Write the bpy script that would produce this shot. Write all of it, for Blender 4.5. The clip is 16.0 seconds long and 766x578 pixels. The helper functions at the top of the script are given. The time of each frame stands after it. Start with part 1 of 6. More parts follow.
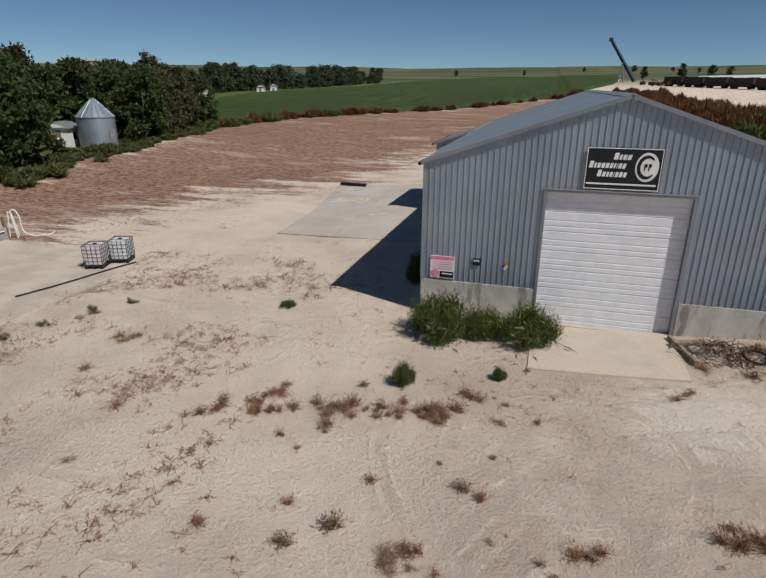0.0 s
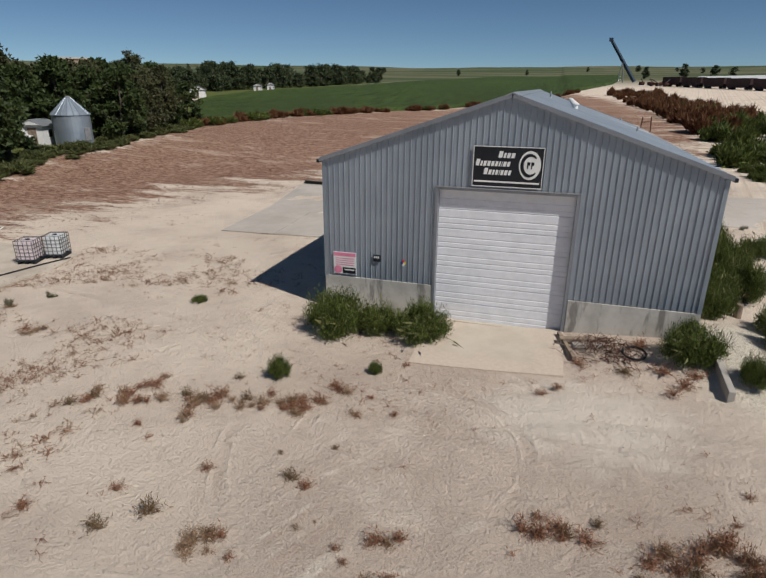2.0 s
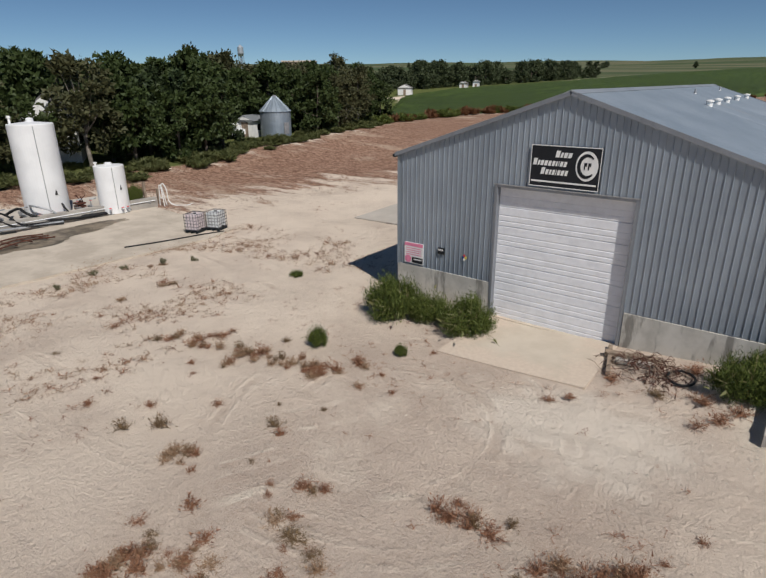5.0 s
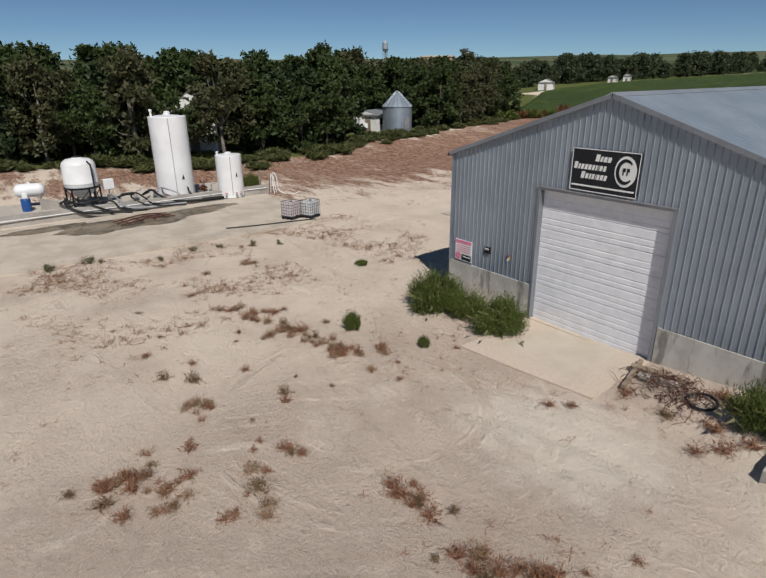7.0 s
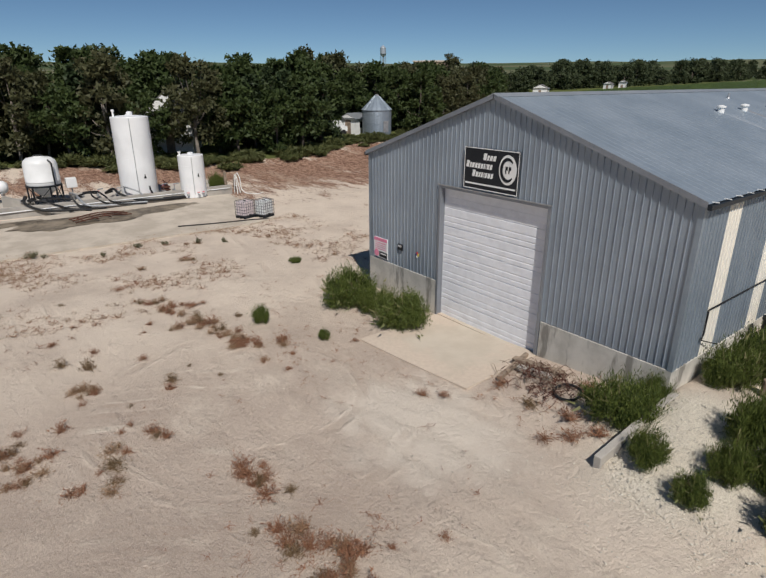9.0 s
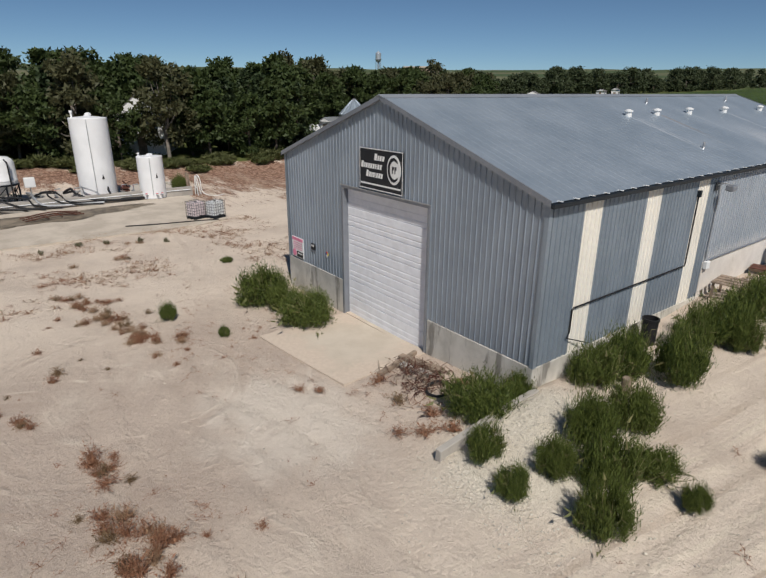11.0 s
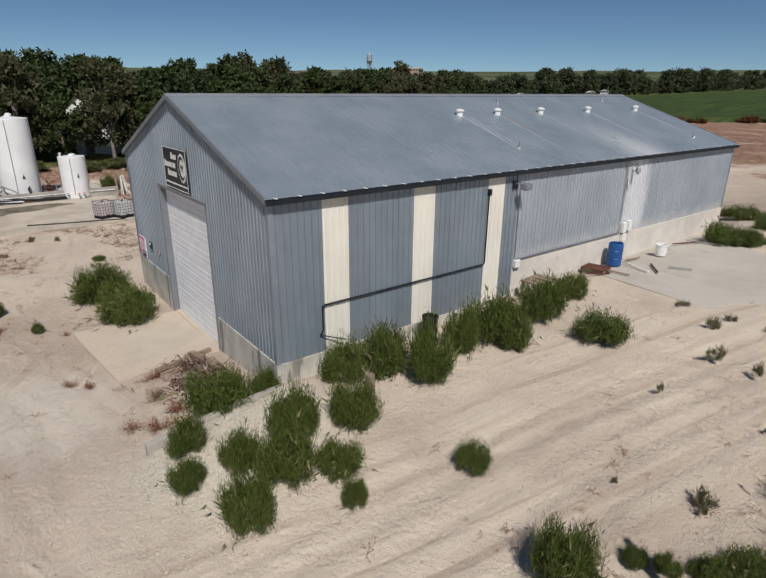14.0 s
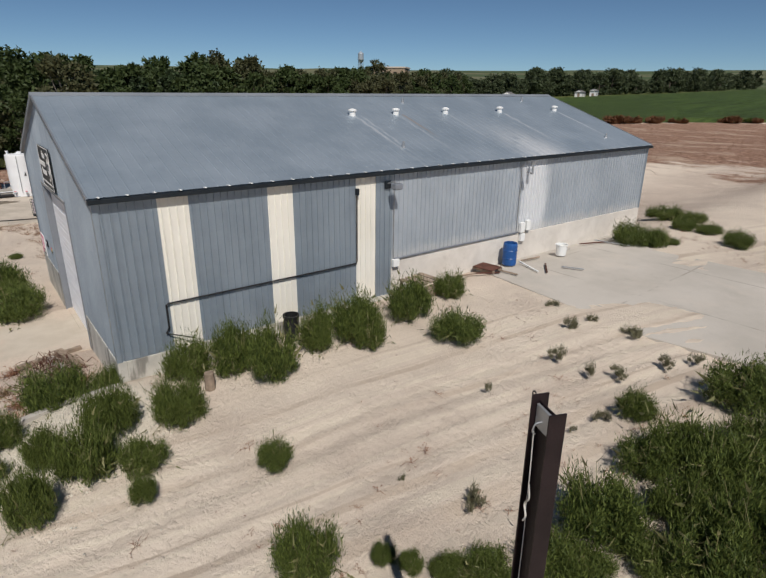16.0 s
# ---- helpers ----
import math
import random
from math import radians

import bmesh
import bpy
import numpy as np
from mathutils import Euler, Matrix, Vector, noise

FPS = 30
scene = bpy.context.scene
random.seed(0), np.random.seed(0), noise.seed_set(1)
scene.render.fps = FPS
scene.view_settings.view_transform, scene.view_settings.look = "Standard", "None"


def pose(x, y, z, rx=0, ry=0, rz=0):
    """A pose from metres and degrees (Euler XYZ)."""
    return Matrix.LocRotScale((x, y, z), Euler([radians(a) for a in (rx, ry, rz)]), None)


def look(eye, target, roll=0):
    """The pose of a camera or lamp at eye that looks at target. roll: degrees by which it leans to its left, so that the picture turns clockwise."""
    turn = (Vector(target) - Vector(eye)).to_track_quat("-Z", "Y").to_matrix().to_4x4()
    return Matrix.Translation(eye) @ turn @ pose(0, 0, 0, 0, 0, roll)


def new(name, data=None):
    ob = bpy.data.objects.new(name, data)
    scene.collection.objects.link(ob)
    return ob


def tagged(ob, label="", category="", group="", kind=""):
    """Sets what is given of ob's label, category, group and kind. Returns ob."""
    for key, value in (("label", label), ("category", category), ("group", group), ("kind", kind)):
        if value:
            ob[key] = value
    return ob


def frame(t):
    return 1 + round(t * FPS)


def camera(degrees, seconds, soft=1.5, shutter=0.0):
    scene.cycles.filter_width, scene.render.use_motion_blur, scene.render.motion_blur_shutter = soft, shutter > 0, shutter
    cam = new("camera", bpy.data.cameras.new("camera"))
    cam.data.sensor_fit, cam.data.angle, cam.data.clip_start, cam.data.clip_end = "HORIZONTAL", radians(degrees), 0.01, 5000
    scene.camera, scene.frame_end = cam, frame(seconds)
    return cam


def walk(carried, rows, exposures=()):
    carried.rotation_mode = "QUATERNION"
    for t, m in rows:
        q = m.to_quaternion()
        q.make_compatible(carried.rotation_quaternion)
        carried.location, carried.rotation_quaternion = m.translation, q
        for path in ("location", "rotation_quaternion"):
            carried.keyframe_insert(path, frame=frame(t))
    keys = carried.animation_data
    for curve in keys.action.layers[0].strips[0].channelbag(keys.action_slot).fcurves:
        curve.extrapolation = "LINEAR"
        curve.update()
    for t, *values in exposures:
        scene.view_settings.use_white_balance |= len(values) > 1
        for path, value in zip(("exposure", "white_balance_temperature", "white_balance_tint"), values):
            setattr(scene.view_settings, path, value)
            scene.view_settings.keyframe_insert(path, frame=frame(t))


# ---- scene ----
PITCH_ROWS = [
    (0.0, -8.306, -18.346, 7.700, 16.260, -20.129, -0.230),
    (0.5, -7.402, -18.169, 7.681, 16.399, -20.161, -0.324),
    (1.0, -6.540, -17.994, 7.650, 16.484, -20.090, -0.340),
    (1.5, -5.715, -17.830, 7.651, 16.669, -20.072, -0.331),
    (2.0, -4.798, -17.639, 7.699, 16.745, -20.190, -0.425),
    (2.5, -4.025, -17.459, 7.642, 16.842, -20.000, -0.422),
    (3.0, -3.229, -17.254, 7.561, 17.023, -19.773, -0.595),
    (3.5, -2.500, -17.058, 7.541, 17.516, -19.806, -0.487),
    (4.0, -1.745, -16.885, 7.586, 21.938, -19.961, -0.429),
    (4.5, -1.008, -16.661, 7.632, 27.093, -20.174, -0.375),
    (5.0, -0.194, -16.523, 7.785, 37.569, -20.487, 0.423),
    (5.2, 0.121, -16.443, 7.789, 40.240, -20.518, 0.430),
    (5.5, 0.575, -16.286, 7.807, 44.900, -20.646, 0.459),
    (5.8, 1.011, -16.089, 7.837, 48.300, -20.801, 0.494),
    (6.1, 1.431, -15.859, 7.874, 50.400, -20.902, 0.517),
    (6.5, 1.969, -15.506, 7.925, 51.400, -20.911, 0.519),
    (7.0, 2.616, -15.010, 7.979, 51.719, -20.911, 0.519),
    (7.5, 3.246, -14.472, 8.002, 51.869, -20.911, 0.519),
    (8.0, 3.872, -13.928, 7.953, 51.971, -20.812, 0.425),
    (10.5, 6.772, -10.976, 7.725, 52.302, -20.013, -0.334),
    (11.0, 7.322, -10.348, 7.709, 52.326, -19.942, -0.383),
    (11.5, 7.929, -9.682, 7.703, 52.441, -19.866, -0.402),
    (12.0, 8.492, -8.991, 7.717, 52.506, -19.884, -0.401),
    (12.5, 9.138, -8.172, 7.711, 52.547, -19.880, -0.349),
    (13.0, 9.894, -7.228, 7.701, 52.661, -19.832, -0.293),
    (13.5, 10.611, -6.316, 7.688, 52.693, -19.790, -0.318),
    (14.0, 11.309, -5.381, 7.683, 52.752, -19.797, -0.386),
    (14.5, 11.934, -4.568, 7.690, 52.714, -19.825, -0.347),
    (15.0, 12.643, -3.669, 7.680, 52.743, -19.778, -0.402),
    (15.5, 13.250, -2.954, 7.729, 52.774, -19.922, -0.525),
    (16.0, 13.772, -2.283, 7.751, 52.704, -19.913, -0.587),
]
cam = camera(69.43, 16.0)
walk(cam, [(t, pose(x, y, z, 90 + pitch, roll, yaw)) for t, x, y, z, yaw, pitch, roll in PITCH_ROWS],
     [(0.0, -0.13), (2.5, -0.09), (5.0, -0.03), (7.5, -0.06), (10.5, -0.03), (14.0, -0.10), (16.0, -0.06)])

# ---- world, sun, exposure ----
SUN = Vector((4.1, -1.9, 5.5)).normalized()
world = bpy.data.worlds.new("sky")
scene.world = world
world.use_nodes = True
wn = world.node_tree.nodes
sky = wn.new("ShaderNodeTexSky")
sky.sky_type, sky.sun_disc = "NISHITA", False
sky.sun_elevation, sky.sun_rotation = math.asin(SUN.z), math.atan2(SUN.x, SUN.y)
sky.altitude, sky.air_density, sky.dust_density, sky.ozone_density = 2000, 0.66, 0.3, 2.4
wn["Background"].inputs["Strength"].default_value = 0.061
tint = wn.new("ShaderNodeMix")
tint.data_type, tint.blend_type = "RGBA", "MULTIPLY"
tint.inputs[0].default_value = 1.0
tint.inputs[7].default_value = (0.88, 1.015, 1.035, 1.0)
world.node_tree.links.new(sky.outputs[0], tint.inputs[6])
world.node_tree.links.new(tint.outputs[2], wn["Background"].inputs["Color"])
lamp = bpy.data.lights.new("sun", "SUN")
lamp.energy, lamp.angle, lamp.color = 4.1, radians(0.53), (1.0, 0.955, 0.90)
sun = new("sun", lamp)
sun.matrix_world = look(SUN * 100, (0, 0, 0))
scene.view_settings.exposure = 0.0


# ---- materials ----
def rgb(c):
    return (*c, 1.0)


class Mat:
    """A node material under construction."""

    def __init__(self, name, rough=0.8, metal=0.0, spec=0.3):
        self.m = bpy.data.materials.new(name)
        self.m.use_nodes = True
        self.t = self.m.node_tree
        self.b = self.t.nodes["Principled BSDF"]
        self.b.inputs["Roughness"].default_value = rough
        self.b.inputs["Metallic"].default_value = metal
        self.b.inputs["Specular IOR Level"].default_value = spec

    def put(self, socket, value):
        if hasattr(value, "links"):
            self.t.links.new(value, socket)
        else:
            socket.default_value = value

    def node(self, kind, **ins):
        n = self.t.nodes.new(kind)
        for k, v in ins.items():
            self.put(n.inputs[k.replace("_", " ")], v)
        return n

    def coords(self, scale=(1, 1, 1), world=True):
        if world:
            src = self.t.nodes.new("ShaderNodeNewGeometry").outputs["Position"]
        else:
            src = self.t.nodes.new("ShaderNodeTexCoord").outputs["Object"]
        return self.node("ShaderNodeMapping", Vector=src, Scale=scale).outputs[0]

    def noise(self, scale, detail=4, rough=0.55, stretch=(1, 1, 1), world=True):
        n = self.node("ShaderNodeTexNoise", Vector=self.coords(stretch, world), Scale=scale, Detail=detail, Roughness=rough)
        return n.outputs["Fac"]

    def ramp(self, fac, lo, hi, a=0.0, b=1.0):
        n = self.t.nodes.new("ShaderNodeMapRange")
        n.interpolation_type = "SMOOTHSTEP"
        for k, v in (("Value", fac), ("From Min", lo), ("From Max", hi), ("To Min", a), ("To Max", b)):
            self.put(n.inputs[k], v)
        return n.outputs[0]

    def mix(self, fac, a, b, kind="MIX"):
        n = self.t.nodes.new("ShaderNodeMix")
        n.data_type, n.blend_type = "RGBA", kind
        self.put(n.inputs[0], fac)
        self.put(n.inputs[6], rgb(a) if isinstance(a, tuple) else a)
        self.put(n.inputs[7], rgb(b) if isinstance(b, tuple) else b)
        return n.outputs[2]

    def math(self, op, a, b=0.0):
        n = self.t.nodes.new("ShaderNodeMath")
        n.operation = op
        self.put(n.inputs[0], a)
        self.put(n.inputs[1], b)
        return n.outputs[0]

    def attr(self, name):
        n = self.t.nodes.new("ShaderNodeAttribute")
        n.attribute_name = name
        return n.outputs["Fac"]

    def random(self, island=False):
        if island:
            return self.t.nodes.new("ShaderNodeNewGeometry").outputs["Random Per Island"]
        return self.t.nodes.new("ShaderNodeObjectInfo").outputs["Random"]

    def bump(self, height, strength, distance):
        n = self.node("ShaderNodeBump", Height=height, Strength=strength, Distance=distance)
        self.put(self.b.inputs["Normal"], n.outputs[0])
        return self

    def colour(self, c):
        self.put(self.b.inputs["Base Color"], rgb(c) if isinstance(c, tuple) else c)
        return self

    def rough(self, r):
        self.put(self.b.inputs["Roughness"], r)
        return self


def plain(name, c, rough=0.6, metal=0.0, vary=0.15, scale=3.0):
    """A surface of one colour with faint blotches and grain."""
    m = Mat(name, rough, metal)
    dark = tuple(v * (1 - vary) for v in c)
    light = tuple(min(1, v * (1 + vary)) for v in c)
    big = m.mix(m.ramp(m.noise(scale), 0.35, 0.65), dark, light)
    fine = m.noise(scale * 25, 2)
    m.colour(m.mix(m.math("MULTIPLY", fine, 0.25), big, dark))
    m.bump(fine, 0.15, 0.01)
    return m.m


def leaf(name, a, b, trans=0.25):
    """Leaves that vary from a to b from plant to plant and from leaf to leaf."""
    m = Mat(name, 0.6, 0.0, 0.25)
    c = m.mix(m.random(True), a, b)
    c = m.mix(m.ramp(m.random(), 0.0, 1.0, 0.0, 0.5), c, tuple(0.7 * v for v in b))
    m.colour(c)
    if trans:
        t = m.t.nodes.new("ShaderNodeBsdfTranslucent")
        m.put(t.inputs["Color"], c)
        mixer = m.node("ShaderNodeMixShader", Fac=trans)
        m.t.links.new(m.b.outputs[0], mixer.inputs[1])
        m.t.links.new(t.outputs[0], mixer.inputs[2])
        m.t.links.new(mixer.outputs[0], m.t.nodes["Material Output"].inputs["Surface"])
    return m.m


# tyre tracks in the sand: centre, radius, strength
TYRE_TRACKS = [(-7.2, -7.3, 2.65, 0.5), (-7.2, -7.3, 4.25, 0.55), (-7.2, -7.3, 4.6, 0.4),
               (-20.0, 40.0, 51.0, 0.4), (-20.0, 40.0, 52.7, 0.4), (-30.0, -48.0, 47.5, 0.35), (-30.0, -48.0, 49.2, 0.35)]


def ground_material():
    m = Mat("yard_ground", 0.95, 0.0, 0.1)
    big = m.noise(0.12, 5, 0.6)
    mid = m.noise(0.9, 5, 0.65)
    fine = m.noise(9.0, 4, 0.7)
    grit = m.noise(55.0, 3, 0.7)
    sand = m.mix(m.ramp(big, 0.35, 0.65), (0.455, 0.362, 0.296), (0.585, 0.478, 0.394))
    sand = m.mix(m.ramp(m.noise(0.35, 6, 0.65), 0.52, 0.7, 0, 0.8), sand, (0.70, 0.605, 0.50))
    sand = m.mix(m.ramp(mid, 0.5, 0.75, 0, 0.7), sand, (0.69, 0.575, 0.47))
    # wheel tracks: sweeping round in front of the door, straight along the far side
    xyz = m.node("ShaderNodeSeparateXYZ", Vector=m.coords())
    x, y = xyz.outputs[0], xyz.outputs[1]
    wob = m.math("MULTIPLY", m.math("SUBTRACT", m.noise(0.2, 2), 0.5), 1.0)
    dx, dy = m.math("ADD", x, 1.0), m.math("ADD", y, 14.0)
    rad = m.math("SQRT", m.math("ADD", m.math("MULTIPLY", dx, dx), m.math("MULTIPLY", dy, dy)))
    sweep = m.node("ShaderNodeTexNoise", Scale=2.1, Detail=3.0, Roughness=0.6)
    sweep.noise_dimensions = "1D"
    m.put(sweep.inputs["W"], m.math("ADD", rad, wob))
    straight = m.node("ShaderNodeTexNoise", Scale=1.9, Detail=3.0, Roughness=0.6)
    straight.noise_dimensions = "1D"
    m.put(straight.inputs["W"], m.math("ADD", m.math("SUBTRACT", x, m.math("MULTIPLY", y, 0.2)), m.math("MULTIPLY", wob, 0.6)))
    side = m.ramp(x, 1.5, 4.0)
    worn = m.mix(side, sweep.outputs["Fac"], straight.outputs["Fac"])
    patchy = m.math("MULTIPLY", m.ramp(m.noise(0.3, 4, 0.6), 0.5, 0.66), m.ramp(m.noise(1.7, 4, 0.7), 0.35, 0.6))
    sand = m.mix(m.math("MULTIPLY", m.ramp(worn, 0.52, 0.66, 0, 0.85), patchy), sand, (0.74, 0.66, 0.55))
    sand = m.mix(m.math("MULTIPLY", m.ramp(worn, 0.46, 0.36, 0, 0.6), patchy), sand, (0.42, 0.31, 0.245))
    sand = m.mix(m.ramp(m.noise(3.2, 6, 0.75), 0.56, 0.74, 0.0, 0.5), sand, (0.43, 0.315, 0.25))
    sand = m.mix(m.ramp(fine, 0.53, 0.7, 0.0, 0.65), sand, (0.36, 0.27, 0.205))
    sand = m.mix(m.ramp(m.noise(26.0, 4, 0.75), 0.56, 0.68, 0.0, 0.7), sand, (0.30, 0.22, 0.17))
    sand = m.mix(m.ramp(grit, 0.54, 0.7, 0.0, 0.75), sand, (0.27, 0.21, 0.165))
    sand = m.mix(m.ramp(grit, 0.45, 0.3, 0.0, 0.7), sand, (0.80, 0.725, 0.63))
    off = m.math("ABSOLUTE", m.math("ADD", x, 5.5))
    sand = m.mix(m.math("MULTIPLY", m.ramp(off, 2.0, 8.0, 0.18, 0.85), m.ramp(m.noise(0.25, 5, 0.65), 0.3, 0.6, 0.4, 1.0)), sand, (0.745, 0.636, 0.52))
    lanes = m.math("MULTIPLY", side, m.ramp(m.noise(0.5, 4, 0.6), 0.35, 0.6, 0.2, 1.0))
    sand = m.mix(m.math("MULTIPLY", lanes, m.ramp(straight.outputs["Fac"], 0.5, 0.6, 0, 0.6)), sand, (0.78, 0.685, 0.545))
    sand = m.mix(m.math("MULTIPLY", lanes, m.ramp(straight.outputs["Fac"], 0.46, 0.38, 0, 0.5)), sand, (0.45, 0.345, 0.255))
    # pale powdery sand turned over in front of the apron
    px = m.math("MULTIPLY", m.math("ADD", x, 3.4), 0.32)
    py = m.math("MULTIPLY", m.math("ADD", y, 4.9), 0.42)
    spread = m.math("SQRT", m.math("ADD", m.math("MULTIPLY", px, px), m.math("MULTIPLY", py, py)))
    spread = m.math("ADD", spread, m.math("MULTIPLY", m.math("SUBTRACT", m.noise(0.9, 6, 0.7), 0.5), 1.6))
    sand = m.mix(m.ramp(spread, 0.35, 1.15, 0.72, 0.0), sand, (0.75, 0.67, 0.57))
    # single tyre tracks: turning circles and long sweeps, broken where the sand has drifted
    broken = m.ramp(m.noise(0.5, 5, 0.65), 0.47, 0.62)
    tread = m.ramp(m.noise(6.0, 3, 0.6), 0.3, 0.7, 0.35, 1.0)
    press = None
    for cx, cy, r, strong in TYRE_TRACKS:
        ex, ey = m.math("SUBTRACT", x, cx), m.math("SUBTRACT", y, cy)
        d = m.math("SQRT", m.math("ADD", m.math("MULTIPLY", ex, ex), m.math("MULTIPLY", ey, ey)))
        d = m.math("ABSOLUTE", m.math("ADD", m.math("SUBTRACT", d, r), m.math("MULTIPLY", wob, 0.5)))
        one = m.ramp(d, 0.05, 0.2, strong, 0.0)
        rim = m.ramp(m.math("ABSOLUTE", m.math("SUBTRACT", d, 0.21)), 0.0, 0.07, strong, 0.0)
        press = (one, rim) if press is None else (m.math("MAXIMUM", press[0], one), m.math("MAXIMUM", press[1], rim))
    rut = m.math("MULTIPLY", m.math("MULTIPLY", press[0], broken), tread)
    lip = m.math("MULTIPLY", m.math("MULTIPLY", press[1], broken), m.math("MULTIPLY", tread, 0.6))
    sand = m.mix(rut, sand, (0.44, 0.34, 0.27))
    sand = m.mix(lip, sand, (0.76, 0.67, 0.56))
    gravel = m.mix(m.ramp(grit, 0.3, 0.7), (0.88, 0.82, 0.69), (0.56, 0.49, 0.395))
    sand = m.mix(m.ramp(m.attr("gravel"), 0.1, 0.9), sand, gravel)
    streak = m.noise(3.4, 9, 0.78, (0.5, 1.0, 1.0))
    soil = m.mix(m.ramp(streak, 0.4, 0.6), (0.16, 0.083, 0.058), (0.43, 0.275, 0.195))
    soil = m.mix(m.ramp(m.noise(14.0, 4, 0.75, (0.6, 1, 1)), 0.5, 0.7, 0, 0.6), soil, (0.09, 0.046, 0.033))
    soil = m.mix(m.ramp(m.noise(5.0, 4, 0.7, (0.5, 1, 1)), 0.55, 0.72, 0, 0.8), soil, (0.46, 0.33, 0.24))
    soil = m.mix(m.ramp(m.noise(0.16, 8, 0.74, (0.4, 1, 1)), 0.52, 0.64, 0, 0.8), soil, (0.50, 0.385, 0.29))
    edge = m.math("ADD", m.attr("soil"), m.math("MULTIPLY", m.math("SUBTRACT", m.noise(0.3, 9, 0.78, (0.3, 1, 1)), 0.5), 2.4))
    edge = m.math("ADD", edge, m.math("MULTIPLY", m.math("SUBTRACT", fine, 0.5), 0.6))
    c = m.mix(m.ramp(edge, 0.4, 0.6), sand, soil)
    grass = m.mix(m.noise(0.8, 5), (0.05, 0.075, 0.02), (0.16, 0.17, 0.06))
    gedge = m.math("ADD", m.attr("grass"), m.math("MULTIPLY", m.math("SUBTRACT", mid, 0.5), 0.7))
    c = m.mix(m.ramp(gedge, 0.4, 0.6), c, grass)
    far = m.mix(m.ramp(m.noise(0.006, 4, 0.5, (0.4, 1, 1)), 0.42, 0.6), (0.065, 0.09, 0.042), (0.155, 0.15, 0.09))
    far = m.mix(m.ramp(m.noise(0.03, 4), 0.5, 0.75, 0, 0.8), far, (0.045, 0.07, 0.03))
    c = m.mix(m.attr("range"), c, far)
    m.colour(c)
    h = m.math("ADD", m.math("MULTIPLY", fine, 0.7), m.math("MULTIPLY", grit, 0.4))
    h = m.math("ADD", h, m.math("MULTIPLY", m.math("MULTIPLY", worn, patchy), 0.5))
    h = m.math("ADD", h, m.math("SUBTRACT", m.math("MULTIPLY", lip, 0.9), m.math("MULTIPLY", rut, 0.8)))
    m.bump(m.math("ADD", h, m.math("MULTIPLY", m.noise(3.0, 5, 0.7), 0.9)), 0.9, 0.09)
    return m.m


def concrete(name, a, b, stain=(0.2, 0.17, 0.13), wet=0.35):
    m = Mat(name, 0.85, 0.0, 0.25)
    c = m.mix(m.ramp(m.noise(0.7, 5, 0.6), 0.35, 0.65), a, b)
    c = m.mix(m.ramp(m.noise(2.3, 6, 0.7), 0.55, 0.78, 0, wet), c, stain)
    fine = m.noise(40, 3, 0.7)
    c = m.mix(m.ramp(fine, 0.5, 0.8, 0, 0.35), c, stain)
    m.colour(c).bump(fine, 0.3, 0.01)
    return m.m


def jointed_concrete():
    """Worn slab, dusted with sand, with sawn joints every four metres or so."""
    m = Mat("yard_concrete", 0.88, 0.0, 0.2)
    c = m.mix(m.ramp(m.noise(0.25, 5, 0.6), 0.35, 0.65), (0.43, 0.39, 0.34), (0.52, 0.475, 0.42))
    c = m.mix(m.ramp(m.noise(0.6, 7, 0.7), 0.5, 0.72, 0, 0.5), c, (0.57, 0.50, 0.425))
    c = m.mix(m.ramp(m.noise(1.6, 6, 0.7), 0.57, 0.75, 0, 0.3), c, (0.30, 0.265, 0.225))
    xyz = m.node("ShaderNodeSeparateXYZ", Vector=m.coords())
    wob = m.math("MULTIPLY", m.math("SUBTRACT", m.noise(1.2, 4, 0.7), 0.5), 0.10)
    saw = None
    for k, tilt in ((0, 0.06), (1, -0.04)):
        u = m.math("ADD", m.math("ADD", xyz.outputs[k], m.math("MULTIPLY", xyz.outputs[1 - k], tilt)), wob)
        d = m.math("ABSOLUTE", m.math("SUBTRACT", m.math("FRACT", m.math("MULTIPLY", u, 0.24)), 0.5))
        one = m.ramp(d, 0.004, 0.011, 1.0, 0.0)
        saw = one if saw is None else m.math("MAXIMUM", saw, one)
    saw = m.math("MULTIPLY", saw, m.ramp(m.noise(0.7, 4, 0.6), 0.42, 0.6, 0.0, 0.5))
    c = m.mix(saw, c, (0.20, 0.175, 0.145))
    fine = m.noise(40, 3, 0.7)
    c = m.mix(m.ramp(fine, 0.5, 0.8, 0, 0.3), c, (0.27, 0.235, 0.195))
    m.colour(c).bump(m.math("SUBTRACT", fine, m.math("MULTIPLY", saw, 0.8)), 0.3, 0.015)
    return m.m


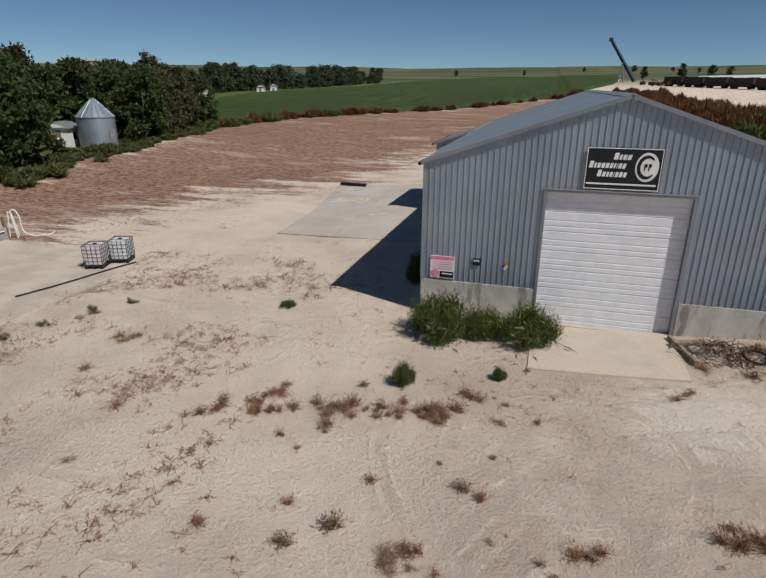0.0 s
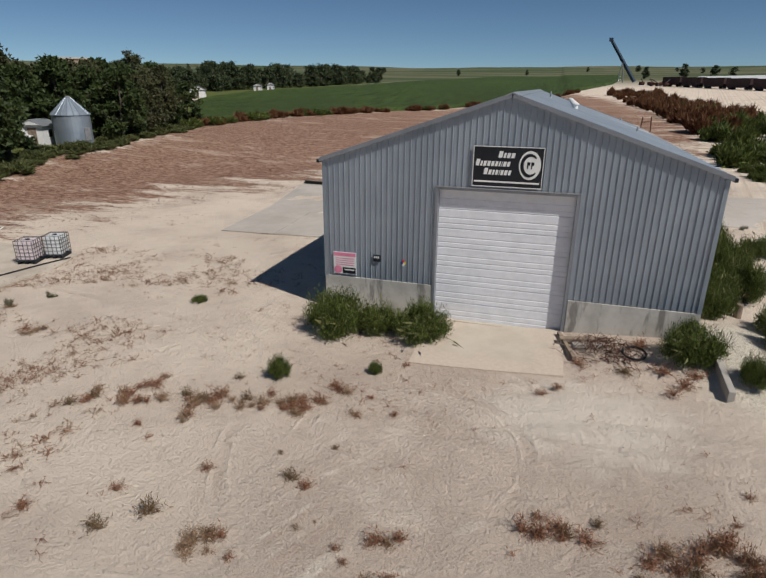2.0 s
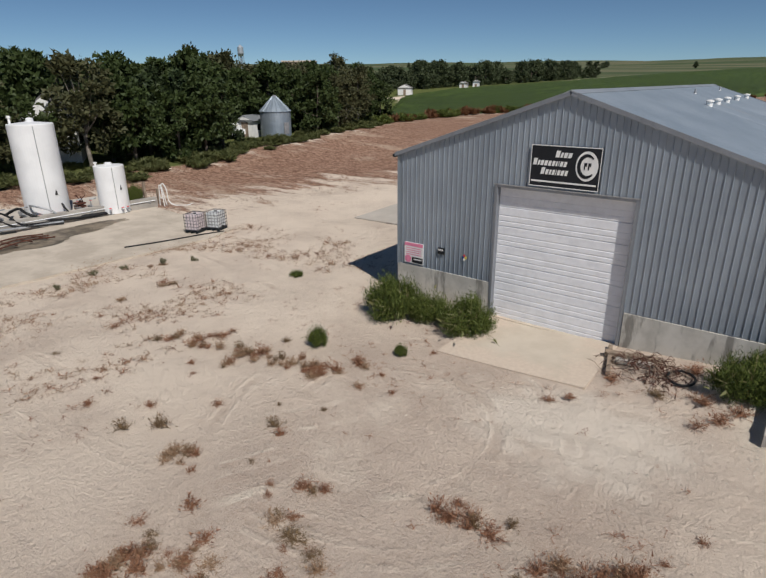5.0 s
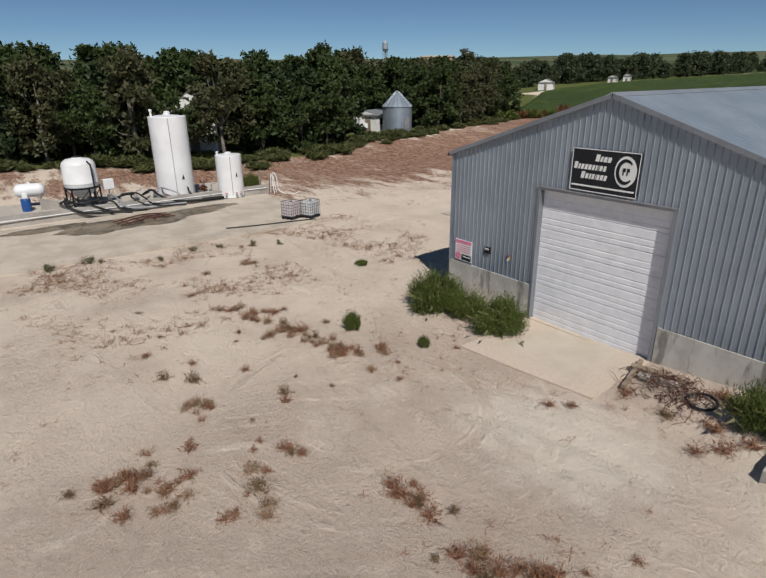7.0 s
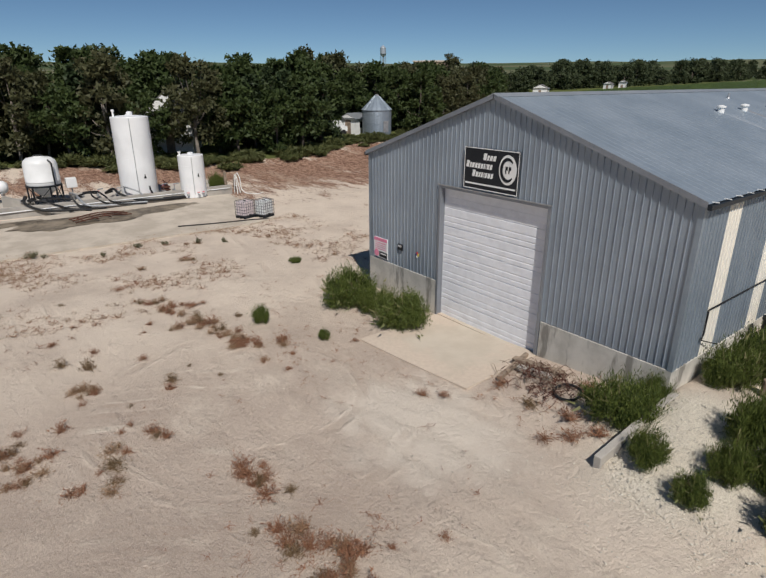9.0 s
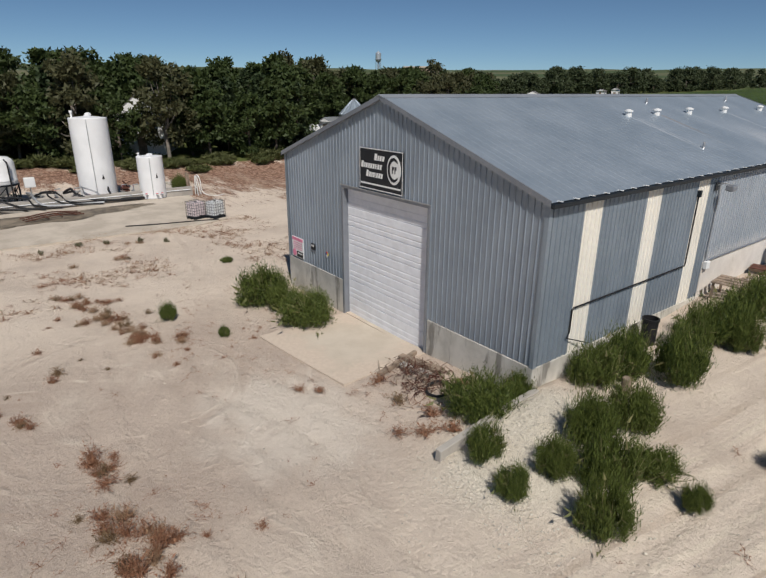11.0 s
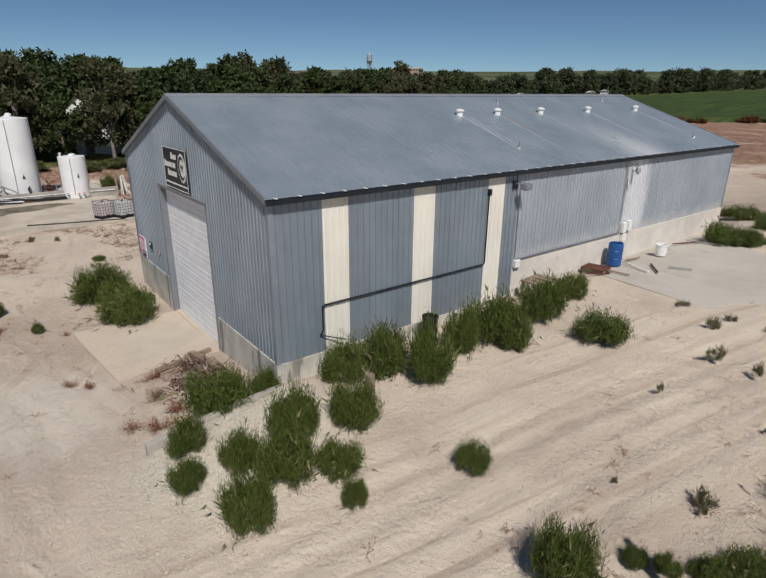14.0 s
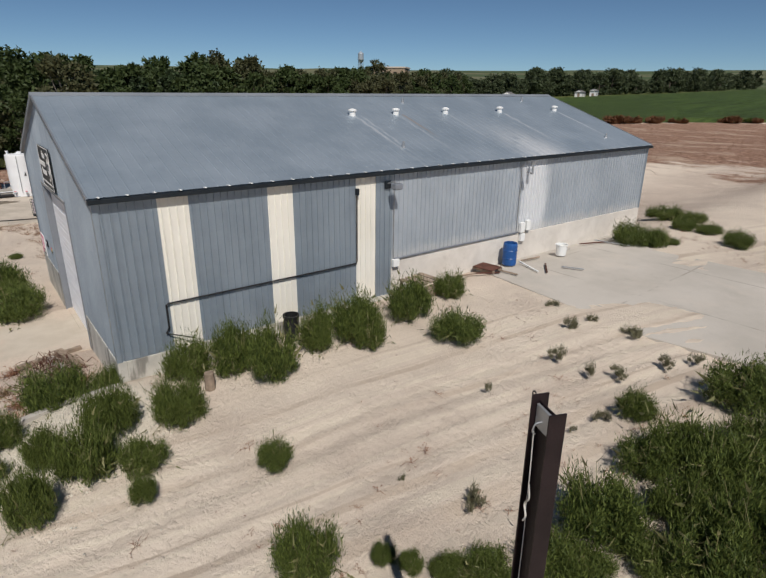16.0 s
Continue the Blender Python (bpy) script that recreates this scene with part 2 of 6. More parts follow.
def sanded_concrete():
    """Cast slab with sand blown over its outer edges."""
    m = Mat("apron_concrete", 0.9, 0.0, 0.15)
    c = m.mix(m.ramp(m.noise(0.7, 5, 0.6), 0.35, 0.65), (0.47, 0.405, 0.325), (0.54, 0.475, 0.39))
    c = m.mix(m.ramp(m.noise(2.3, 6, 0.7), 0.55, 0.78, 0, 0.3), c, (0.42, 0.35, 0.28))
    xyz = m.node("ShaderNodeSeparateXYZ", Vector=m.coords())
    x, y = xyz.outputs[0], xyz.outputs[1]
    edge = m.math("MINIMUM", m.math("ADD", y, 3.1), m.math("MINIMUM", m.math("ADD", x, 8.2), m.math("SUBTRACT", -3.9, x)))
    edge = m.math("ADD", edge, m.math("MULTIPLY", m.math("SUBTRACT", m.noise(1.1, 6, 0.72), 0.5), 2.8))
    sand = m.mix(m.noise(9.0, 4, 0.7), (0.45, 0.36, 0.29), (0.66, 0.565, 0.46))
    c = m.mix(m.ramp(edge, 0.2, 1.2, 1.0, 0.0), c, sand)
    fine = m.noise(40, 3, 0.7)
    c = m.mix(m.ramp(fine, 0.5, 0.8, 0, 0.35), c, (0.4, 0.33, 0.26))
    m.colour(c).bump(m.math("ADD", fine, m.noise(5.0, 4)), 0.4, 0.02)
    return m.m


def stained_concrete():
    """Cast wall with dark runs down its face."""
    m = Mat("stained_concrete", 0.9, 0.0, 0.2)
    c = m.mix(m.ramp(m.noise(1.1, 5), 0.35, 0.65), (0.44, 0.42, 0.375), (0.60, 0.575, 0.52))
    runs = m.noise(2.6, 5, 0.6, (1.0, 1.0, 0.22))
    c = m.mix(m.ramp(runs, 0.53, 0.66, 0, 0.7), c, (0.14, 0.13, 0.115))
    fine = m.noise(35, 3, 0.7)
    c = m.mix(m.ramp(fine, 0.55, 0.8, 0, 0.4), c, (0.2, 0.18, 0.15))
    m.colour(c).bump(fine, 0.35, 0.012)
    return m.m


def sheet_metal(name, a, b, rough=0.42, metal=0.55, grime=0.25, streak=(6, 6, 0.25)):
    m = Mat(name, rough, metal, 0.4)
    c = m.mix(m.ramp(m.noise(0.5, 5, 0.6), 0.3, 0.7), a, b)
    runs = m.noise(1.4, 5, 0.6, streak)
    c = m.mix(m.ramp(runs, 0.5, 0.75, 0, grime), c, tuple(0.5 * v for v in a))
    m.colour(c)
    fine = m.noise(18, 3, 0.6)
    m.rough(m.ramp(fine, 0.3, 0.7, rough - 0.07, rough + 0.12))
    m.bump(m.noise(1.6, 3), 0.12, 0.03)
    return m.m


M_GROUND = ground_material()
M_SLAB = jointed_concrete()
M_APRON = sanded_concrete()
M_PAD = concrete("pad_concrete", (0.44, 0.38, 0.31), (0.56, 0.49, 0.405), (0.30, 0.24, 0.18), 0.4)
M_KERB = concrete("kerb_concrete", (0.31, 0.29, 0.26), (0.42, 0.39, 0.35))
M_STEM = stained_concrete()
M_PALE_STEM = concrete("pale_stem_concrete", (0.60, 0.555, 0.50), (0.71, 0.665, 0.605), (0.42, 0.37, 0.31), 0.5)
M_WALL = sheet_metal("galvanised_wall_sheet", (0.235, 0.28, 0.325), (0.30, 0.35, 0.40), 0.42, 0.4)
M_FRONT = sheet_metal("galvanised_gable_sheet", (0.262, 0.304, 0.350), (0.328, 0.375, 0.426), 0.43, 0.38, 0.3)
M_ROOF = sheet_metal("galvanised_roof_sheet", (0.36, 0.385, 0.41), (0.44, 0.465, 0.49), 0.4, 0.55, 0.12, (6, 0.25, 0.25))
M_TRIM = sheet_metal("grey_trim", (0.22, 0.235, 0.26), (0.28, 0.30, 0.33), 0.45, 0.4)
M_DARK_TRIM = plain("dark_gutter", (0.02, 0.026, 0.032), 0.4, 0.3)
M_CREAM = sheet_metal("cream_translucent_sheet", (0.73, 0.695, 0.61), (0.80, 0.765, 0.685), 0.5, 0.0, 0.12)
M_DOOR = plain("white_door_steel", (0.79, 0.80, 0.83), 0.42, 0.0, 0.05)
M_BLACK = plain("black_paint", (0.012, 0.014, 0.018), 0.5)
M_WHITE = plain("white_paint", (0.78, 0.78, 0.76), 0.5, 0.0, 0.05)
M_PINK = plain("pink_print", (0.75, 0.24, 0.36), 0.5)
M_RED = plain("red_print", (0.6, 0.05, 0.07), 0.5)
M_YELLOW = plain("yellow_print", (0.75, 0.6, 0.1), 0.5)
M_BLUE = plain("blue_plastic", (0.02, 0.085, 0.27), 0.35)
M_TANK = plain("white_poly_tank", (0.76, 0.765, 0.765), 0.4, 0.0, 0.05, 0.8)
M_CREAM_TANK = plain("cream_poly_tank", (0.74, 0.745, 0.735), 0.4, 0.0, 0.06, 0.8)
M_HOSE = plain("black_rubber", (0.015, 0.015, 0.016), 0.6)
M_STEEL = plain("galvanised_steel", (0.42, 0.43, 0.44), 0.4, 0.6)
M_RUST = plain("rusty_steel", (0.10, 0.04, 0.027), 0.8, 0.1, 0.35)
M_BEAM = plain("dark_brown_beam_paint", (0.017, 0.010, 0.011), 0.5, 0.1, 0.3)
M_ROPE = plain("white_rope", (0.6, 0.58, 0.53), 0.9)
M_TIMBER = plain("weathered_timber", (0.26, 0.20, 0.15), 0.85, 0.0, 0.3)
M_BRICK = plain("tan_brick", (0.36, 0.27, 0.19), 0.85)
M_GLASS = plain("dark_window_glass", (0.02, 0.024, 0.03), 0.12)
M_BARK = plain("bark", (0.13, 0.105, 0.085), 0.9, 0.0, 0.3)
M_PALE_BARK = plain("pale_bark", (0.21, 0.185, 0.155), 0.9, 0.0, 0.3)
M_LEAF = leaf("broad_leaves", (0.030, 0.048, 0.014), (0.070, 0.098, 0.030))
M_LEAF_OLIVE = leaf("olive_leaves", (0.055, 0.062, 0.026), (0.105, 0.105, 0.048))
M_CEDAR = leaf("cedar_needles", (0.022, 0.038, 0.016), (0.05, 0.072, 0.028), 0.1)
M_KOCHIA = leaf("kochia_leaves", (0.020, 0.040, 0.008), (0.150, 0.185, 0.042), 0.15)
M_SAGE = leaf("grey_green_weed_leaves", (0.085, 0.085, 0.045), (0.23, 0.215, 0.13), 0.1)
M_STALK = leaf("green_weed_stalks", (0.12, 0.13, 0.05), (0.22, 0.2, 0.09), 0.0)
M_RUSSET = leaf("russet_weed_leaves", (0.115, 0.05, 0.024), (0.22, 0.105, 0.05))
M_DRY = leaf("dry_weed_stems", (0.19, 0.080, 0.046), (0.38, 0.205, 0.122), 0.15)
M_OLIVE_DRY = leaf("half_dry_weed_stems", (0.13, 0.095, 0.05), (0.28, 0.185, 0.105), 0.2)
# distance haze put into the leaf colour: paler than the near broad leaves
M_LEAF_HAZED = leaf("hazed_leaves", (0.040, 0.056, 0.026), (0.088, 0.110, 0.052))
M_UNDER = leaf("undergrowth_leaves", (0.06, 0.078, 0.026), (0.155, 0.165, 0.062))
M_STRAW = leaf("straw_stems", (0.22, 0.135, 0.08), (0.42, 0.28, 0.175), 0.1)


# ---- builders ----
def thing(name, x, y, z, label, category, group="", kind="", turn=0.0):
    ob = new(name)
    ob.matrix_world = pose(x, y, z, 0, 0, turn)
    return tagged(ob, label, category, group, kind)


def part(name, bm, material, parent=None, label="", smooth=False):
    """Links a bmesh as one mesh object under a thing or a part."""
    me = bpy.data.meshes.new(name)
    if smooth:
        for f in bm.faces:
            f.smooth = True
    bm.to_mesh(me)
    bm.free()
    me.materials.append(material)
    ob = new(name, me)
    if parent:
        ob.parent = parent
    return tagged(ob, label)


def mesh(name, verts, faces, material):
    me = bpy.data.meshes.new(name)
    me.from_pydata(verts, [], faces)
    me.materials.append(material)
    return me


def box(x0, x1, y0, y1, z0, z1, bevel=0.0, bm=None):
    bm = bm or bmesh.new()
    vs = bmesh.ops.create_cube(bm, size=1.0)["verts"]
    for v in vs:
        v.co = Vector(((x0 + x1) / 2 + v.co.x * (x1 - x0), (y0 + y1) / 2 + v.co.y * (y1 - y0), (z0 + z1) / 2 + v.co.z * (z1 - z0)))
    if bevel:
        edges = list({e for v in vs for e in v.link_edges})
        bmesh.ops.bevel(bm, geom=edges, offset=bevel, segments=2, profile=0.5, affect="EDGES")
    return bm


def lathe(profile, n=24, bm=None, centre=(0, 0, 0)):
    """A turned body from (radius, height) pairs."""
    bm = bm or bmesh.new()
    rings = []
    for r, z in profile:
        rings.append([bm.verts.new((centre[0] + r * math.cos(2 * math.pi * i / n), centre[1] + r * math.sin(2 * math.pi * i / n), centre[2] + z)) for i in range(n)])
    for a, b in zip(rings, rings[1:]):
        for i in range(n):
            bm.faces.new((a[i], a[(i + 1) % n], b[(i + 1) % n], b[i]))
    bm.faces.new(list(reversed(rings[0])))
    bm.faces.new(rings[-1])
    return bm


def tube(points, r, n=8, bm=None):
    """A round bar along points; r: one radius or one for each point."""
    bm = bm or bmesh.new()
    pts = [Vector(p) for p in points]
    rad = r if isinstance(r, (list, tuple)) else [r] * len(pts)
    rings = []
    for i, p in enumerate(pts):
        d = (pts[min(i + 1, len(pts) - 1)] - pts[max(i - 1, 0)]).normalized()
        side = d.cross(Vector((0, 0, 1)) if abs(d.z) < 0.9 else Vector((1, 0, 0))).normalized()
        up = side.cross(d)
        rings.append([bm.verts.new(p + rad[i] * (side * math.cos(2 * math.pi * k / n) + up * math.sin(2 * math.pi * k / n))) for k in range(n)])
    for a, b in zip(rings, rings[1:]):
        for k in range(n):
            bm.faces.new((a[k], b[k], b[(k + 1) % n], a[(k + 1) % n]))
    bm.faces.new(rings[0])
    bm.faces.new(list(reversed(rings[-1])))
    return bm


def prism(outline, d, bm=None):
    """A flat outline (3D points) thickened by the vector d."""
    bm = bm or bmesh.new()
    a = [bm.verts.new(p) for p in outline]
    b = [bm.verts.new(Vector(p) + Vector(d)) for p in outline]
    bm.faces.new(a)
    bm.faces.new(list(reversed(b)))
    n = len(a)
    for i in range(n):
        bm.faces.new((a[i], b[i], b[(i + 1) % n], a[(i + 1) % n]))
    bmesh.ops.recalc_face_normals(bm, faces=bm.faces)
    return bm


def step(a, b, x):
    u = min(1.0, max(0.0, (x - a) / (b - a)))
    return u * u * (3 - 2 * u)


def lay(x, y):
    """The lie of the land, without the small relief."""
    e = step(-7, 1.5, x) * (0.12 + 1.28 * step(-6, 13, y))
    e -= 0.40 * step(-13, -26, x) * step(-55, -40, x)
    e += 0.28 * math.exp(-((x - 1.6) / 1.3) ** 2 - ((y + 1.2) / 1.8) ** 2)
    e += 0.32 * (step(-0.05, 0.1, x) if y > -0.1 else step(0.14, 0.32, x)) * math.exp(-(max(0.0, x - 0.4) / 1.2) ** 2 - ((y + 0.4) / 2.2) ** 2)
    r = math.hypot(x + 6, y - 5)
    e += 1.2 * step(38, 64, r)
    e += 0.0304 * max(0, r - 110) * step(110, 230, r)
    e += 0.001 * max(0, r - 480) * step(480, 900, r)
    return e


# ---- ground ----
def axis(lo, hi, d, far):
    mid = np.arange(lo, hi, d)
    g, s, out = d, 0.0, []
    while s < far:
        g *= 1.085
        s += g
        out.append(s)
    out = np.array(out)
    return np.concatenate([lo - out[::-1], mid, mid[-1] + out])


def inside(px, py, poly):
    """Signed distance to a closed outline, positive inside."""
    d = np.full(px.shape, 1e9)
    s = np.zeros(px.shape, bool)
    for (ax, ay), (bx, by) in zip(poly, poly[1:] + poly[:1]):
        ex, ey = bx - ax, by - ay
        u = np.clip(((px - ax) * ex + (py - ay) * ey) / (ex * ex + ey * ey), 0, 1)
        d = np.minimum(d, np.hypot(px - ax - u * ex, py - ay - u * ey))
        if ay != by:
            s ^= ((ay > py) != (by > py)) & (px < (bx - ax) * (py - ay) / (by - ay) + ax)
    return np.where(s, d, -d)


SOIL = [(-49, -70), (-48, -11), (-44, 2), (-36, 7), (-33, 11), (-34, 21), (-27, 27), (-25.5, 38), (-21, 52), (-10, 58), (0, 50), (8, 45),
        (12, 60), (16, 117), (12, 180), (-2, 222), (-28, 178), (-50, 136), (-62, 97), (-64, 78), (-62, 60), (-57, 41), (-54, 23), (-51, 12), (-56, -8), (-60, -70)]
WEST = ([-90, -11, 8, 15, 23, 41, 60, 78, 100, 150], [-57, -56.5, -51.5, -50.5, -52.5, -55.5, -61, -63, -75, -125])


def ruts(x, y):
    e = 0.0
    u = x - 6.4 - 0.16 * (y - 4) - 0.012 * (y - 4) ** 2
    for k, w in ((-1.6, 0.16), (-1.0, 0.2), (-0.2, 0.14), (0.45, 0.2), (1.2, 0.16), (2.3, 0.2)):
        e -= 0.075 * math.exp(-((u - k) / w) ** 2) * step(-7, -2, y) * step(22, 11, y)
    v = y + 7.6 - 0.02 * (x + 4) ** 2
    for k, w in ((-1.3, 0.2), (-0.5, 0.16), (0.9, 0.2), (1.6, 0.15)):
        e -= 0.055 * math.exp(-((v - k) / w) ** 2) * step(-16, -8, x) * step(13, 6, x)
    q = math.hypot(x + 1, y + 14) - 9.2
    for k, w in ((0.0, 0.22), (1.5, 0.2), (2.1, 0.15)):
        e -= 0.065 * math.exp(-((q - k) / w) ** 2) * step(-9, -4, x) * step(7, 2, x) * step(-9, -6, y)
    return e


def terrain():
    xs, ys = axis(-24, 14, 0.18, 4200), axis(-15, 14, 0.18, 4200)
    gx, gy = np.meshgrid(xs, ys)
    gz = np.zeros(gx.shape)
    for j in range(len(ys)):
        for i in range(len(xs)):
            x, y = xs[i], ys[j]
            z = lay(x, y)
            if -60 < x < 40 and -40 < y < 90:
                z += 0.10 * (noise.noise((x * 0.22, y * 0.22, 3)) ) * step(1, 4, max(x - 0.2, -12.4 - x, -0.2 - y))
                z += 0.022 * noise.fractal((x * 1.3, y * 1.3, 7), 0.8, 2.2, 3)
                z += ruts(x, y)
            else:
                r = math.hypot(x, y)
                z += min(22, 0.004 * r) * noise.noise((x * 0.0016, y * 0.0016, 1)) * step(300, 900, r)
            gz[j, i] = z
    n, m = gx.shape
    idx = np.arange(n * m).reshape(n, m)
    faces = np.stack([idx[:-1, :-1], idx[:-1, 1:], idx[1:, 1:], idx[1:, :-1]], -1).reshape(-1, 4)
    verts = np.stack([gx, gy, gz], -1).reshape(-1, 3)
    me = mesh("ground", verts.tolist(), faces.tolist(), M_GROUND)
    px, py = verts[:, 0], verts[:, 1]
    r = np.hypot(px + 6, py - 5)
    masks = {
        "soil": np.clip(0.5 + inside(px, py, SOIL) / 20, 0, 1),
        "grass": np.clip(0.5 + (np.interp(py, *WEST) - px) / 5, 0, 1),
        "gravel": np.clip(1.5 * np.exp(-((px - 1.3) / 1.6) ** 2 - ((py + 1.6) / 2.1) ** 2) + 0.25 * np.exp(-((px + 7) / 3.5) ** 2 - ((py + 5.4) / 1.2) ** 2), 0, 1),
        "range": np.clip((r - 260) / 200, 0, 1),
    }
    for k, v in masks.items():
        me.attributes.new(k, "FLOAT", "POINT").data.foreach_set("value", v.astype(np.float32))
    me.polygons.foreach_set("use_smooth", [True] * len(me.polygons))
    tagged(new("ground", me), "pale sandy yard with ruts, running into reddish bare soil and far hills", "ground", kind="structure")


terrain()


def draped(name, outline, material, label, category, dz=0.05, cell=0.5, parent=None):
    """A cast slab that follows the lie of the land inside an outline, with a lip at its edges."""
    o = np.array(outline)
    x0, y0, x1, y1 = *o.min(0), *o.max(0)
    bm = bmesh.new()
    bm.faces.new([bm.verts.new((p[0], p[1], 0)) for p in outline])
    for a, b, k in ((x0, x1, 0), (y0, y1, 1)):
        for c in np.arange(a + cell, b, cell):
            bmesh.ops.bisect_plane(bm, geom=bm.verts[:] + bm.edges[:] + bm.faces[:], plane_co=(c, c, 0), plane_no=(1, 0, 0) if k == 0 else (0, 1, 0))
    ret = bmesh.ops.extrude_face_region(bm, geom=bm.faces[:])
    low = {v for v in ret["geom"] if isinstance(v, bmesh.types.BMVert)}
    for v in bm.verts:
        v.co.z = lay(v.co.x, v.co.y) + (-0.25 if v in low else dz)
    bmesh.ops.recalc_face_normals(bm, faces=bm.faces)
    ob = part(name, bm, material, parent)
    return tagged(ob, label, category, kind="structure")


draped("pavement_apron", [(-8.25, -3.4), (-3.85, -3.0), (-3.85, 0.1), (-8.25, 0.1)], M_APRON, "sand-coloured concrete apron before the overhead door", "pavement", 0.022)
draped("pavement_west", [(-22.9, 9.9), (-16.6, 9.3), (-12.0, 9.3), (-12.0, 28.2), (-18, 28.1), (-25.4, 26.6), (-23.4, 17)], M_SLAB, "grey concrete slab along the shed", "pavement", 0.05, 1.0)
draped("pavement_east", [(0.05, 12.6), (7.2, 11.9), (9.2, 12.3), (16, 13.2), (30, 15), (30, 24), (9.4, 21.2), (3.0, 20.6), (0.05, 21.8)], M_SLAB, "grey concrete loading slab beside the shed", "pavement", 0.035, 1.0)
draped("pavement_pad", [(-36.9, -40), (-27.4, -40), (-27.0, -13.5), (-26.6, -5), (-26.2, 1.2), (-27.0, 3.4), (-36.5, 4.2)], M_PAD, "pale concrete loading pad with dark wet stains", "pavement", 0.09, 1.0)
draped("pavement_tank_slab", [(-44.5, -40), (-38.3, -40), (-37.9, -13), (-37.2, 4.6), (-43.5, 5.2)], M_SLAB, "grey concrete slab under the storage tanks", "pavement", 0.12, 1.0)


# ---- the shed ----
SHED_W, SHED_L, EAVE, RIDGE = 12.2, 24.0, 5.42, 7.5
PITCHED = (RIDGE - EAVE) / (SHED_W / 2)


def rib_stations(u0, u1, pitch, depth, extra=()):
    """Stations across a ribbed sheet: (distance, height of the profile)."""
    out = []
    k = math.floor(u0 / pitch)
    while k * pitch < u1:
        for a, w in ((0.0, 0.0), (0.74, 0.0), (0.78, 1.0), (0.85, 1.0), (0.89, 0.0)):
            u = (k + a) * pitch
            if u0 < u < u1:
                out.append((u, w * depth))
        k += 1
    out += [(u0, 0.0), (u1, 0.0)] + [(e + s, 0.0) for e in extra for s in (-0.001, 0.001) if u0 < e < u1]
    return sorted(out)


def ribbed(u0, u1, low, high, place, pitch=0.19, depth=0.026, extra=()):
    """A ribbed sheet; low(u), high(u) give its lower and upper edge, place(u, v, w) its position."""
    bm = bmesh.new()
    row = [(bm.verts.new(place(u, low(u), w)), bm.verts.new(place(u, high(u), w))) for u, w in rib_stations(u0, u1, pitch, depth, extra)]
    for a, b in zip(row, row[1:]):
        bm.faces.new((a[0], b[0], b[1], a[1]))
    return bm


def gable(x):
    return EAVE + PITCHED * (SHED_W / 2 - abs(x + SHED_W / 2))


DOOR_L, DOOR_R, DOOR_T = -8.2, -3.95, 4.58


def roof_material():
    """Galvanised sheet with chalky runs below each vent."""
    m = Mat("galvanised_roof_with_runs", 0.4, 0.45, 0.4)
    c = m.mix(m.ramp(m.noise(0.5, 5, 0.6), 0.3, 0.7), (0.285, 0.338, 0.388), (0.36, 0.413, 0.463))
    c = m.mix(m.ramp(m.noise(1.4, 5, 0.6, (0.25, 6, 0.25)), 0.5, 0.75, 0, 0.15), c, (0.19, 0.22, 0.25))
    xyz = m.node("ShaderNodeSeparateXYZ", Vector=m.coords())
    x, y = xyz.outputs[0], xyz.outputs[1]
    wob = m.math("MULTIPLY", m.math("SUBTRACT", m.noise(1.5, 4), 0.5), 0.3)
    chalk = None
    for vy, w, s in ((9.95, 0.10, 0.5), (10.2, 0.08, 0.4), (12.0, 0.09, 0.3), (14.7, 0.12, 0.2), (16.3, 2.0, 0.9), (18.1, 0.13, 0.45), (22.1, 0.12, 0.45)):
        d = m.math("ABSOLUTE", m.math("ADD", m.math("SUBTRACT", y, vy), wob))
        one = m.math("MULTIPLY", m.ramp(d, 0.02, w, s, 0.0), m.math("MULTIPLY", m.ramp(x, -4.15 if w < 0.5 else -3.6, -3.7 if w < 0.5 else 0.2), m.ramp(x, -2.4 if w < 0.5 else 1.0, -0.6 if w < 0.5 else 2.0, 1.0, 0.25)))
        chalk = one if chalk is None else m.math("MAXIMUM", chalk, one)
    c = m.mix(m.math("MULTIPLY", chalk, m.ramp(m.noise(2.0, 5, 0.7, (0.3, 1.5, 1)), 0.3, 0.55, 0.35, 1.0)), c, (0.74, 0.745, 0.745))
    rust = m.ramp(m.math("ABSOLUTE", m.math("ADD", m.math("SUBTRACT", y, 12.25), m.math("MULTIPLY", wob, 0.4))), 0.01, 0.12, 0.6, 0.0)
    c = m.mix(m.math("MULTIPLY", rust, m.math("MULTIPLY", m.ramp(x, -4.1, -3.9), m.ramp(m.math("ADD", x, m.math("MULTIPLY", wob, 4.0)), -3.4, -1.6, 0.8, 0.0))), c, (0.40, 0.27, 0.16))
    m.colour(c)
    m.rough(m.ramp(m.noise(9, 3), 0.3, 0.7, 0.36, 0.52))
    m.bump(m.noise(1.6, 3), 0.12, 0.03)
    return m.m


